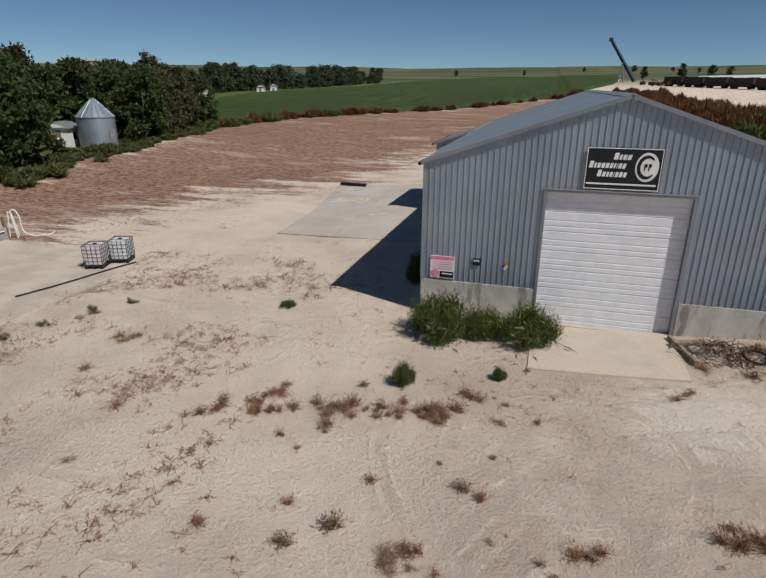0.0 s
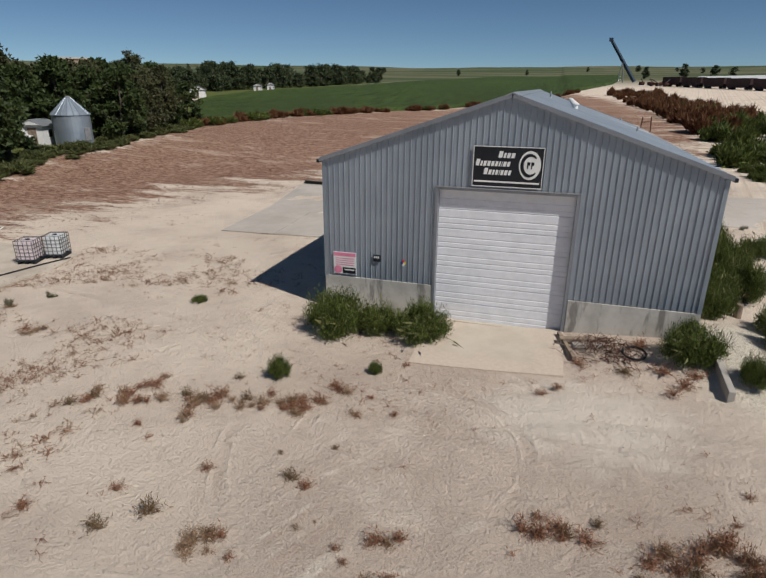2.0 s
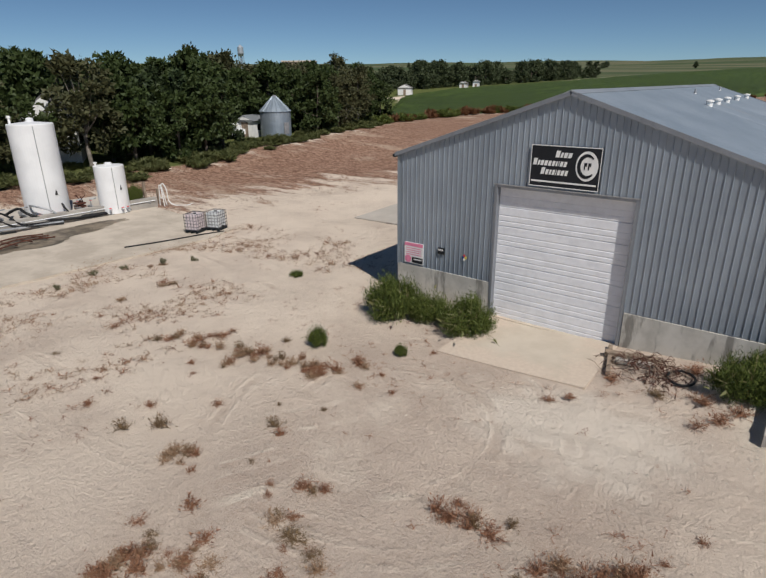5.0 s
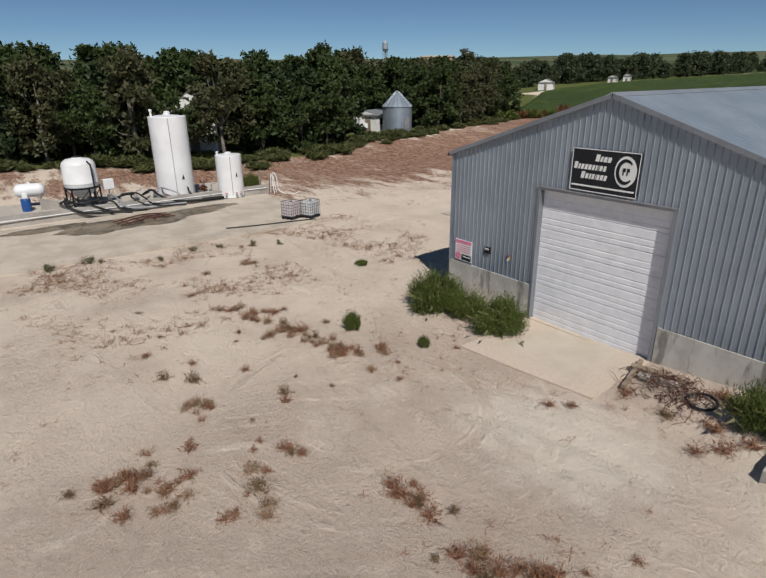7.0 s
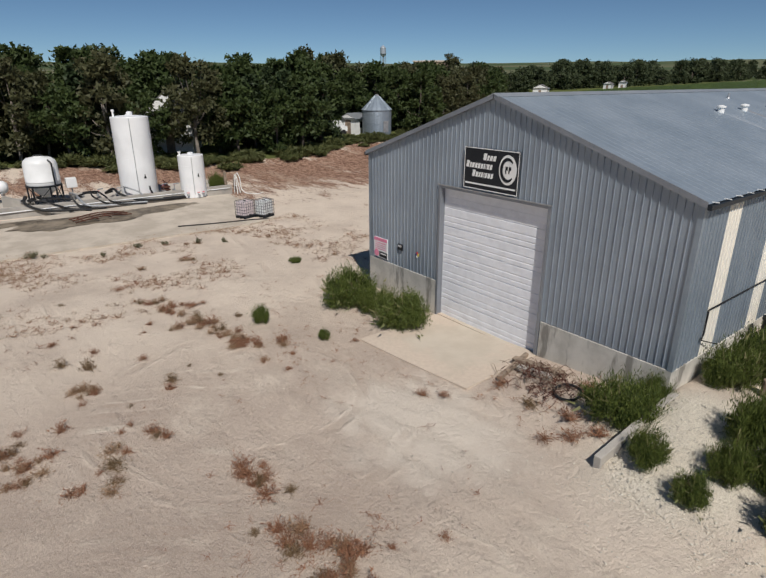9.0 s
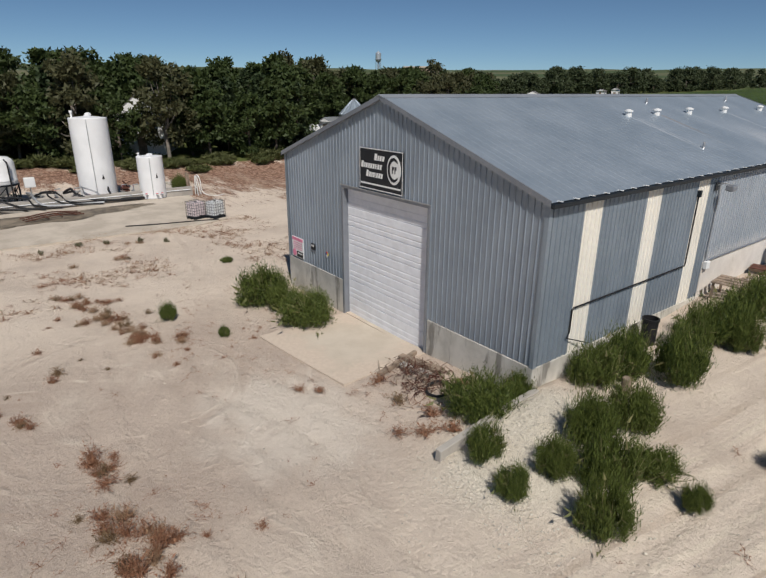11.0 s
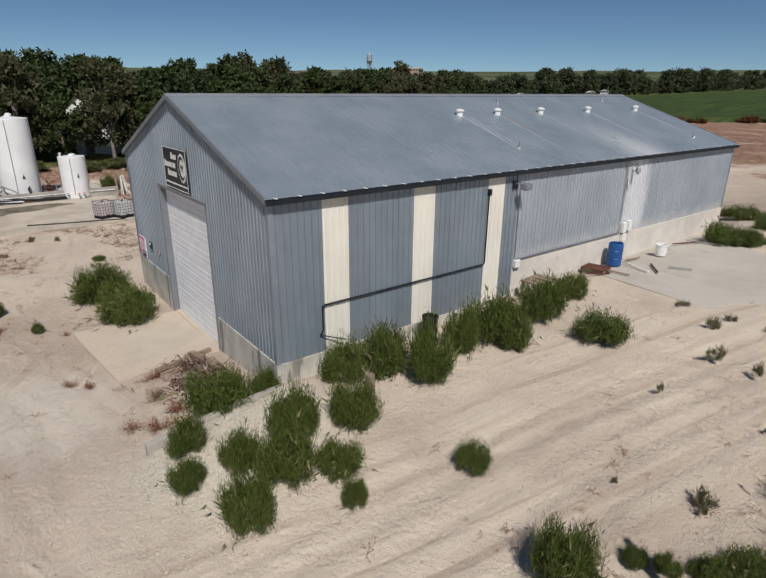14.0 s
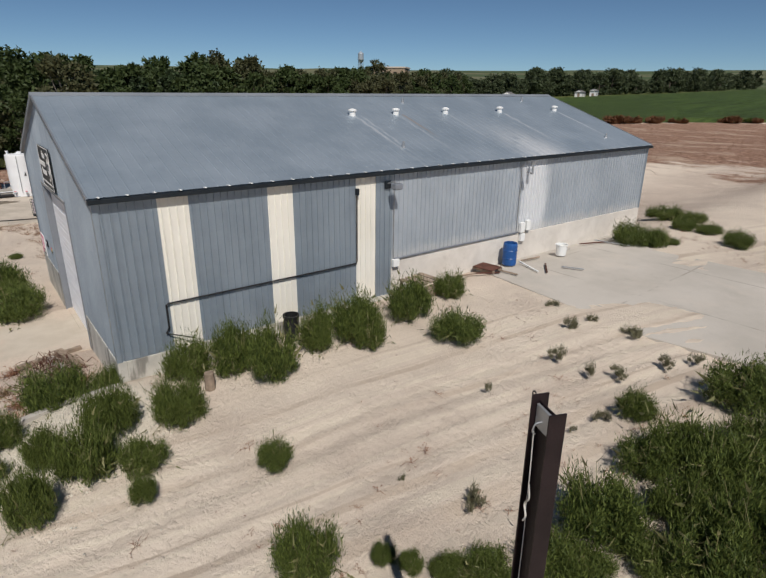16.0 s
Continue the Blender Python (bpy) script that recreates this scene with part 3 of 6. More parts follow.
def chalky_wall():
    """Weathered sheet, dulled by dust, with a broad pale run where the roof has drained over it."""
    m = Mat("chalky_wall_sheet", 0.5, 0.3, 0.4)
    c = m.mix(m.ramp(m.noise(0.5, 5, 0.6), 0.3, 0.7), (0.345, 0.385, 0.43), (0.43, 0.47, 0.515))
    c = m.mix(m.ramp(m.noise(1.4, 5, 0.6, (6, 6, 0.25)), 0.5, 0.72, 0, 0.5), c, (0.50, 0.525, 0.55))
    xyz = m.node("ShaderNodeSeparateXYZ", Vector=m.coords())
    y, z = xyz.outputs[1], xyz.outputs[2]
    d = m.math("ABSOLUTE", m.math("ADD", m.math("SUBTRACT", y, 15.75), m.math("MULTIPLY", m.math("SUBTRACT", m.noise(1.1, 5, 0.7, (1, 1, 0.4)), 0.5), 1.6)))
    c = m.mix(m.ramp(d, 0.4, 1.1, 0.95, 0.0), c, (0.72, 0.735, 0.755))
    low = m.math("ADD", z, m.math("MULTIPLY", m.math("SUBTRACT", m.noise(1.6, 5, 0.7), 0.5), 0.9))
    c = m.mix(m.ramp(low, 2.4, 2.9, 0.6, 0.0), c, (0.60, 0.59, 0.57))
    m.colour(c)
    m.rough(m.ramp(m.noise(18, 3), 0.3, 0.7, 0.42, 0.6))
    m.bump(m.noise(1.6, 3), 0.12, 0.03)
    return m.m


M_ROOF_RUNS = roof_material()
M_CHALKY_WALL = chalky_wall()


def build_shed():
    shed = thing("metal_shed", 0, 0, 0, "long grey galvanised steel shed with a gable roof", "shed")
    front = lambda u, v, w: (u, -w, v)
    top = lambda u: gable(u) - 0.03
    base = lambda u: DOOR_T + 0.1 if DOOR_L - 0.08 < u < DOOR_R + 0.08 else 1.27
    wall = part("front_wall", ribbed(-SHED_W, 0, base, top, front, extra=(DOOR_L - 0.08, DOOR_R + 0.08, -SHED_W / 2)), M_FRONT, shed, "ribbed grey galvanised gable wall")
    # solid backing behind the sheets
    for x0, x1 in ((-SHED_W + 0.01, DOOR_L - 0.03), (DOOR_R + 0.03, -0.01)):
        part("wall_lining", prism([(x0, 0.012, 0.2), (x1, 0.012, 0.2), (x1, 0.012, gable(x1) - 0.12), (x0, 0.012, gable(x0) - 0.12)], (0, 0.16, 0)), M_TRIM, wall)
    part("wall_lining", prism([(DOOR_L, 0.012, DOOR_T + 0.03), (DOOR_R, 0.012, DOOR_T + 0.03), (DOOR_R, 0.012, gable(DOOR_R) - 0.12), (-SHED_W / 2, 0.012, RIDGE - 0.12), (DOOR_L, 0.012, gable(DOOR_L) - 0.12)], (0, 0.16, 0)), M_TRIM, wall)
    side = lambda u, v, w: (w, u, v)
    lift = lambda u: EAVE - 0.12
    east = part("side_wall", box(-0.15, -0.012, 0.2, SHED_L - 0.2, 0.3, EAVE - 0.1), M_TRIM, shed)
    for a, b, low, m, lab in ((0, 1.4, 1.25, M_WALL, ""), (1.4, 2.16, 1.15, M_CREAM, "cream translucent wall panel"), (2.16, 4.3, 1.25, M_WALL, ""), (4.3, 5.07, 1.2, M_CREAM, "cream translucent wall panel"),
                              (5.07, 7.2, 1.25, M_WALL, ""), (7.2, 7.95, 1.2, M_CREAM, "cream translucent wall panel"), (7.95, 8.62, 1.25, M_WALL, ""), (8.62, 16.2, 2.42, M_CHALKY_WALL, "chalk-stained wall panel"),
                              (16.2, SHED_L, 2.42, M_CHALKY_WALL, "chalk-stained wall panel")):
        part("wall_panel", ribbed(a, b, lambda u: low, lift, side), m, east, lab)
    west = part("side_wall", box(-SHED_W + 0.012, -SHED_W + 0.15, 0.2, SHED_L - 0.2, -0.4, EAVE - 0.1), M_TRIM, shed)
    part("wall_panel", ribbed(0, SHED_L, lambda u: 1.27, lift, lambda u, v, w: (-SHED_W - w, u, v)), M_WALL, west)
    back = part("back_wall", ribbed(-SHED_W, 0, lambda u: 1.5, top, lambda u, v, w: (u, SHED_L + w, v), extra=(-SHED_W / 2,)), M_WALL, shed)
    part("wall_lining", prism([(-SHED_W + 0.01, SHED_L - 0.012, 0.2), (-0.01, SHED_L - 0.012, 0.2), (-0.01, SHED_L - 0.012, EAVE - 0.12), (-SHED_W / 2, SHED_L - 0.012, RIDGE - 0.12), (-SHED_W + 0.01, SHED_L - 0.012, EAVE - 0.12)], (0, -0.16, 0)), M_TRIM, back)
    # stem wall
    for x0, x1, y0, y1, z1, lab in ((-SHED_W - 0.02, DOOR_L - 0.1, -0.035, 0.18, 1.275, "stained concrete stem wall"), (DOOR_R + 0.12, 0.03, -0.035, 0.18, 1.255, "stained concrete stem wall"),
                                    (-0.2, 0.031, 0.181, 8.6, 1.24, ""), (-0.2, 0.032, 8.601, SHED_L + 0.03, 2.41, "tall pale concrete stem wall"), (-SHED_W - 0.02, -SHED_W + 0.2, 0.181, SHED_L, 1.275, ""), (-SHED_W + 0.201, -0.201, SHED_L - 0.2, SHED_L + 0.03, 1.6, "")):
        part("stem_wall", box(x0, x1, y0, y1, -0.7, z1, 0.012), M_PALE_STEM if y0 > 8 and z1 > 2 else M_STEM, shed, lab)
    # roof
    for s, nm in ((1, "roof_slope"), (-1, "roof_slope")):
        cx = -SHED_W / 2
        at = lambda d, up, s=s: (cx + s * d, RIDGE - PITCHED * d + up)
        run = SHED_W / 2 + 0.1
        a, b = at(0.02, -0.01), at(run, -0.01)
        slab = part(nm, prism([(a[0], -0.1, a[1]), (b[0], -0.1, b[1]), (b[0], -0.1, b[1] - 0.08), (a[0], -0.1, a[1] - 0.08)], (0, SHED_L + 0.2, 0)), M_TRIM, shed)
        bm = ribbed(-0.12, SHED_L + 0.12, lambda u: 0.0, lambda u: run + 0.03, lambda u, v, w, at=at: (at(v, w)[0], u, at(v, w)[1] + 0.012), 0.3, 0.005)
        part("roof_sheet", bm, M_ROOF_RUNS, slab, "ribbed grey galvanised roofing with chalky runs")
        for yy in (-0.13, SHED_L + 0.1):
            part("rake_trim", prism([(a[0], yy, a[1] + 0.05), (b[0], yy, b[1] + 0.05), (b[0], yy, b[1] - 0.09), (a[0], yy, a[1] - 0.09)], (0, 0.035, 0)), M_TRIM, slab)
        gx = b[0]
        gut = part("gutter", box(min(gx, gx + s * 0.1), max(gx, gx + s * 0.1), -0.12, SHED_L + 0.12, b[1] - 0.125, b[1] - 0.012, 0.012), M_DARK_TRIM, slab, "dark eaves gutter")
        for k in range(40):
            y = 0.1 + k * 0.61
            part("gutter_strap", box(min(gx - s * 0.05, gx + s * 0.13), max(gx - s * 0.05, gx + s * 0.13), y, y + 0.05, b[1] + 0.018, b[1] + 0.03), M_WHITE, gut)
    cap = [(-SHED_W / 2 + s * d, z) for s, d, z in ((-1, 0.22, RIDGE - 0.04), (0, 0, RIDGE + 0.055), (1, 0.22, RIDGE - 0.04), (1, 0.2, RIDGE - 0.06), (0, 0, RIDGE + 0.02), (-1, 0.2, RIDGE - 0.06))]
    part("ridge_cap", prism([(x, -0.14, z) for x, z in cap], (0, SHED_L + 0.28, 0)), M_ROOF, shed, "pale ridge cap")
    # corners
    for x, y, sx, sy in ((0, 0, 1, -1), (-SHED_W, 0, -1, -1), (0, SHED_L, 1, 1), (-SHED_W, SHED_L, -1, 1)):
        z0 = 2.4 if y > 1 and x > -1 else 1.25
        bm = box(min(x + sx * 0.03, x - sx * 0.09), max(x + sx * 0.03, x - sx * 0.09), min(y + sy * 0.03, y + sy * 0.036), max(y + sy * 0.03, y + sy * 0.036), z0, EAVE - 0.1)
        box(min(x + sx * 0.03, x + sx * 0.036), max(x + sx * 0.03, x + sx * 0.036), min(y + sy * 0.036, y - sy * 0.09), max(y + sy * 0.036, y - sy * 0.09), z0, EAVE - 0.12, bm=bm)
        part("corner_trim", bm, M_WALL, shed)
    # overhead door in its recess
    door = part("overhead_door", box(DOOR_L, DOOR_R, 0.185, 0.21, 0.0, DOOR_T), M_DOOR, shed, "white sectional overhead door, closed")
    n = 7
    hgt = (DOOR_T - 0.02) / n
    for k in range(n):
        z = 0.02 + k * hgt
        prof = [(0.0, 0.006), (0.015, 0.024), (0.14, 0.024), (0.155, 0.014), (0.175, 0.014), (0.19, 0.024), (0.33, 0.024), (0.345, 0.014), (0.365, 0.014), (0.38, 0.024), (hgt - 0.03, 0.024), (hgt - 0.008, 0.006)]
        bm = bmesh.new()
        rows = [(bm.verts.new((DOOR_L + 0.005, 0.184 - w, z + v)), bm.verts.new((DOOR_R - 0.005, 0.184 - w, z + v))) for v, w in prof]
        for a, b in zip(rows, rows[1:]):
            bm.faces.new((a[0], a[1], b[1], b[0]))
        part("door_section", bm, M_DOOR, door)
    part("door_sill", box(DOOR_L, DOOR_R, 0.0, 0.2, -0.3, 0.05), M_APRON, shed)
    for x0, x1 in ((DOOR_L - 0.1, DOOR_L), (DOOR_R, DOOR_R + 0.1)):
        part("door_jamb", box(x0, x1, -0.05, 0.183, 0.0, DOOR_T + 0.1, 0.006), M_TRIM, shed)
    part("door_head", box(DOOR_L, DOOR_R, -0.05, 0.183, DOOR_T, DOOR_T + 0.1, 0.006), M_TRIM, shed)
    part("drip_flashing", box(DOOR_L - 0.14, DOOR_R + 0.14, -0.07, -0.052, DOOR_T + 0.085, DOOR_T + 0.12), M_STEEL, shed)
    # roof vents
    for y in (9.87, 11.93, 14.6, 17.97, 22.0):
        z = RIDGE - PITCHED * 2.05
        v = part("roof_vent", lathe([(0.12, -0.1), (0.12, 0.14), (0.11, 0.15)], 16, centre=(-4.05, y, z)), M_WHITE, shed, "short white roof vent pipe")
        part("vent_cap", lathe([(0.1, 0.15), (0.16, 0.16), (0.16, 0.21), (0.04, 0.25)], 16, centre=(-4.05, y, z)), M_WHITE, v)
    for x, y in ((-1.3, 10.1), (-5.2, 13.2), (-5.3, 21.0), (-0.9, 21.8)):
        z = RIDGE - PITCHED * (x + SHED_W / 2)
        part("plumbing_vent", lathe([(0.09, -0.05), (0.05, 0.06), (0.04, 0.2), (0.03, 0.21)], 10, centre=(x, y, z)), M_STEEL, shed)
    # lean-to wing on the far side, under the same slope
    low = gable(-SHED_W) - PITCHED * 2.95
    wing = part("lean_to", prism([(-15.1, 17.25, -0.5), (-SHED_W - 0.03, 17.25, -0.5), (-SHED_W - 0.03, 17.25, EAVE - 0.2), (-15.1, 17.25, low - 0.12)], (0, SHED_L - 17.3, 0)), M_TRIM, shed, "lean-to wing of ribbed grey sheet")
    part("wall_panel", ribbed(-15.12, -SHED_W - 0.03, lambda u: 0.2, lambda u: EAVE + PITCHED * (u + SHED_W) - 0.1, lambda u, v, w: (u, 17.24 - w, v)), M_WALL, wing)
    part("wall_panel", ribbed(17.22, SHED_L, lambda u: 0.2, lambda u: low - 0.12, lambda u, v, w: (-15.112 - w, u, v)), M_WALL, wing)
    part("roof_sheet", ribbed(17.1, SHED_L + 0.12, lambda u: 0.0, lambda u: 3.0, lambda u, v, w: (-SHED_W - 0.11 - v, u, EAVE - 0.045 - PITCHED * (v + 0.1) + w), 0.3, 0.009), M_ROOF, wing)
    part("gutter", box(-15.42, -15.31, 17.1, SHED_L + 0.1, low - 0.19, low - 0.08, 0.01), M_DARK_TRIM, wing)
    part("rake_trim", prism([(-SHED_W - 0.12, 17.09, EAVE - 0.07), (-15.32, 17.09, low - 0.08), (-15.32, 17.09, low - 0.2), (-SHED_W - 0.12, 17.09, EAVE - 0.19)], (0, 0.03, 0)), M_TRIM, wing)
    # conduit, boxes and lamps along the side wall
    part("conduit", tube([(0.06, 1.22, 1.75), (0.06, 1.3, 1.9), (0.06, 1.3, 2.52), (0.06, 1.36, 2.55), (0.06, 7.16, 2.57), (0.06, 7.2, 2.62), (0.06, 7.21, 4.75)], 0.022, 6), M_HOSE, shed, "dark conduit")
    part("conduit_box", box(0.03, 0.13, 7.16, 7.26, 4.72, 4.92, 0.01), M_DARK_TRIM, shed)
    part("conduit", tube([(0.06, 1.22, 1.75), (0.2, 1.9, 1.5)], 0.015, 6), M_HOSE, shed)
    part("conduit", tube([(0.055, 8.66, 5.05), (0.055, 8.66, 2.5)], 0.018, 6), M_STEEL, shed)
    part("conduit", tube([(0.07, 8.7, 2.46), (0.07, 14.9, 2.47)], 0.03, 6), M_TRIM, shed)
    part("junction_box", box(0.034, 0.16, 8.6, 8.85, 2.2, 2.45, 0.01), M_WHITE, shed)
    part("conduit", tube([(0.055, 14.85, 5.1), (0.055, 14.85, 2.5)], 0.018, 6), M_STEEL, shed)
    for y, z0, z1 in ((15.1, 2.45, 2.85), (15.45, 2.5, 2.9), (15.15, 2.1, 2.4)):
        part("meter_box", box(0.04, 0.17, y - 0.12, y + 0.12, z0, z1, 0.012), M_WHITE, shed, "pale electric meter box")
    for y, z in ((8.4, 4.95), (14.75, 5.0)):
        arm = part("flood_lamp", tube([(0.03, y, z), (0.26, y, z + 0.10), (0.45, y + 0.04, z + 0.07)], 0.02, 6), M_STEEL, shed, "wall lamp on a bracket")
        if y < 10:
            head = part("lamp_head", box(0.32, 0.56, y - 0.1, y + 0.2, z - 0.12, z + 0.06, 0.03), M_TRIM, arm, "grey box flood lamp head")
            part("lens", box(0.36, 0.52, y - 0.06, y + 0.16, z - 0.128, z - 0.121), M_GLASS, head)
            part("back_plate", box(0.031, 0.06, y - 0.12, y + 0.12, z - 0.15, z + 0.1, 0.008), M_DARK_TRIM, arm)
        else:
            part("lamp_head", lathe([(0.05, 0.1), (0.07, 0.05), (0.11, -0.1), (0.10, -0.11)], 14, centre=(0.48, y + 0.04, z - 0.02)), M_STEEL, arm)
    part("downspout", box(0.24, 0.33, 15.1, 15.2, 4.75, 5.25, 0.01), M_STEEL, shed)
    return shed


build_shed()


# ---- things fixed to the shed ----
def flat(x0, x1, z0, z1, y, d=0.006, lean=0.0):
    return prism([(x0, y, z0), (x1, y, z0), (x1 + lean, y, z1), (x0 + lean, y, z1)], (0, d, 0))


def company_sign():
    s = thing("wall_sign", -6.08, -0.03, 4.76, "dark company sign with white bars and an oval emblem", "sign")
    hw, hh = 1.06, 1.24
    board = part("board", box(-hw, hw, -0.055, -0.02, 0, hh, 0.004), M_BLACK, s)
    for a in ((-hw, hw, 0, 0.025), (-hw, hw, hh - 0.025, hh), (-hw, -hw + 0.02, 0.026, hh - 0.026), (hw - 0.02, hw, 0.026, hh - 0.026)):
        part("rim", flat(a[0], a[1], a[2], a[3], -0.062), M_WHITE, s)
    part("rule", flat(-hw + 0.06, hw - 0.08, 0.14, 0.19, -0.062), M_WHITE, board)
    for z, x, widths in ((0.90, -0.30, (0.15, 0.1, 0.13, 0.13)), (0.64, -0.98, (0.14, 0.09, 0.12, 0.12, 0.12, 0.11, 0.08, 0.05, 0.12, 0.11)), (0.38, -0.72, (0.14, 0.12, 0.09, 0.11, 0.05, 0.11, 0.12, 0.11))):
        for k, w in enumerate(widths):
            part("bar", flat(x, x + w - 0.03, z, z + (0.2 if k == 0 else 0.15), -0.062, 0.006, 0.035), M_WHITE, board)
            x += w
    def oval(r, n=36):
        return [(0.66 + r * 0.76 * math.cos(2 * math.pi * i / n), -0.062, 0.70 + r * math.sin(2 * math.pi * i / n)) for i in range(n)]
    e = part("emblem", prism(oval(0.43), (0, 0.005, 0)), M_WHITE, board, "white oval emblem")
    for k in range(26):
        a0, a1 = 0.75 + k * 0.185, 0.75 + (k + 1) * 0.185
        w0, w1 = 0.03 + 0.05 * math.sin(math.pi * k / 26), 0.03 + 0.05 * math.sin(math.pi * (k + 1) / 26)
        q = [(0.66 + r * 0.76 * math.cos(a), -0.069, 0.70 + r * math.sin(a)) for a, r in ((a0, 0.32 - w0), (a0, 0.32 + w0 * 0.6), (a1, 0.32 + w1 * 0.6), (a1, 0.32 - w1))]
        part("emblem_arc", prism(q, (0, 0.005, 0)), M_BLACK, e)
    for x in (0.58, 0.70):
        part("emblem_mark", flat(x, x + 0.035, 0.60, 0.8, -0.069), M_BLACK, e)
        part("emblem_mark", flat(x + 0.035, x + 0.085, 0.70, 0.8, -0.069), M_BLACK, e)


def warning_sign():
    s = thing("warning_notice", -11.46, -0.03, 1.37, "white warning notice with a pink header and black panel", "sign")
    b = part("board", box(-0.42, 0.42, -0.03, 0, 0, 0.8, 0.003), M_WHITE, s)
    part("header", flat(-0.41, 0.41, 0.66, 0.79, -0.036), M_PINK, b)
    for z in (0.57, 0.49, 0.41, 0.33):
        part("bar", flat(-0.34, 0.34, z, z + 0.025, -0.036), M_PINK, b)
    part("panel", flat(-0.08, 0.41, 0.03, 0.25, -0.036), M_BLACK, b)
    part("bar", flat(0.0, 0.36, 0.15, 0.19, -0.042), M_WHITE, b)
    bm = bmesh.new()
    bmesh.ops.create_cone(bm, cap_ends=True, segments=8, radius1=0.15, radius2=0.15, depth=0.008, matrix=pose(-0.25, -0.036, 0.16, 90, 22.5, 0))
    part("roundel", bm, M_PINK, b)


def small_wall_things():
    n = thing("notice_plate", -10.27, -0.03, 1.94, "small dark plate with pale bars on the wall", "sign")
    part("plate", box(-0.13, 0.13, -0.04, 0, 0, 0.24, 0.004), M_BLACK, n)
    for k in range(3):
        part("bar", flat(-0.1 + k * 0.07, -0.055 + k * 0.07, 0.13, 0.2, -0.046), M_WHITE, n)
    d = thing("hazard_diamond", -9.32, -0.035, 1.98, "small coloured hazard diamond on the wall", "sign")
    for m, x, z in ((M_RED, 0, 0.09), (M_BLUE, -0.09, 0), (M_YELLOW, 0.09, 0), (M_WHITE, 0, -0.09)):
        x, z, q = x * 0.6, z * 0.75, 0.05
        bm = prism([(x - q, -0.012, z), (x, -0.012, z - q * 1.3), (x + q, -0.012, z), (x, -0.012, z + q * 1.3)], (0, 0.01, 0))
        part("quarter", bm, m, d)


company_sign()
warning_sign()
small_wall_things()


# ---- tanks and loading gear ----
def arc(points, n=6):
    """A smooth curve through points."""
    p = [Vector(q) for q in points]
    p = [2 * p[0] - p[1]] + p + [2 * p[-1] - p[-2]]
    out = []
    for i in range(1, len(p) - 2):
        for k in range(n):
            t = k / n
            out.append(0.5 * (2 * p[i] + (p[i + 1] - p[i - 1]) * t + (2 * p[i - 1] - 5 * p[i] + 4 * p[i + 1] - p[i + 2]) * t * t + (3 * p[i] - p[i - 1] - 3 * p[i + 1] + p[i + 2]) * t ** 3))
    return out + [p[-2]]


def tall_tank(x, y, r, h, label):
    z = lay(x, y) + 0.12
    t = thing("storage_tank", x, y, z, label, "tank", "white storage tanks")
    shell = part("shell", lathe([(r, 0), (r, h * 0.985), (r * 0.985, h * 0.992)], 56), M_TANK, t)
    for k in (1, 2, 3):
        part("seam", lathe([(r - 0.01, h * k / 4 - 0.012), (r + 0.008, h * k / 4 - 0.012), (r + 0.008, h * k / 4 + 0.012), (r - 0.01, h * k / 4 + 0.012)], 56), M_TANK, shell)
    part("roof", lathe([(r * 0.985, h * 0.991), (r * 0.5, h * 1.004), (0.25, h * 1.01), (0.24, h * 1.02)], 40), M_TANK, t)
    part("manway", lathe([(0.22, h * 1.015), (0.22, h * 1.04), (0.1, h * 1.05)], 14, centre=(-0.2, 0.1, 0)), M_TANK, t)
    part("vent", lathe([(0.07, h * 0.98), (0.07, h * 1.05), (0.11, h * 1.05), (0.11, h * 1.075)], 10, centre=(-0.3 * r, -0.75 * r, 0)), M_WHITE, t)
    a = math.atan2(-0.30, 1)
    dx, dy = math.cos(a), math.sin(a)
    part("sight_tube", tube([((r + 0.05) * dx, (r + 0.05) * dy, 0.3), ((r + 0.05) * dx, (r + 0.05) * dy, h * 0.95), ((r - 0.05) * dx, (r - 0.05) * dy, h * 0.99)], 0.022, 6), M_STEEL, t, "grey sight tube")
    for b in (-0.75, -0.05, 0.3):
        cx, cy = math.cos(b), math.sin(b)
        v = part("valve", tube([((r - 0.05) * cx, (r - 0.05) * cy, 0.28), ((r + 0.28) * cx, (r + 0.28) * cy, 0.28)], 0.055, 8), M_STEEL, t)
        part("valve_wheel", lathe([(0.09, 0.4), (0.09, 0.43)], 10, centre=((r + 0.18) * cx, (r + 0.18) * cy, 0)), M_RED, v)
    mark = part("placard", prism([((r + 0.03) * math.cos(q), (r + 0.03) * math.sin(q), zz) for q, zz in ((0.05, 1.55), (0.2, 1.55), (0.125, 1.9))], (0.004, 0, 0)), M_HOSE, t)
    return t


tall_tank(-39.2, -1.65, 1.29, 5.9, "tall white cylindrical storage tank on a concrete slab")
tall_tank(-37.2, 1.75, 0.93, 3.1, "short white cylindrical storage tank beside the tall one")


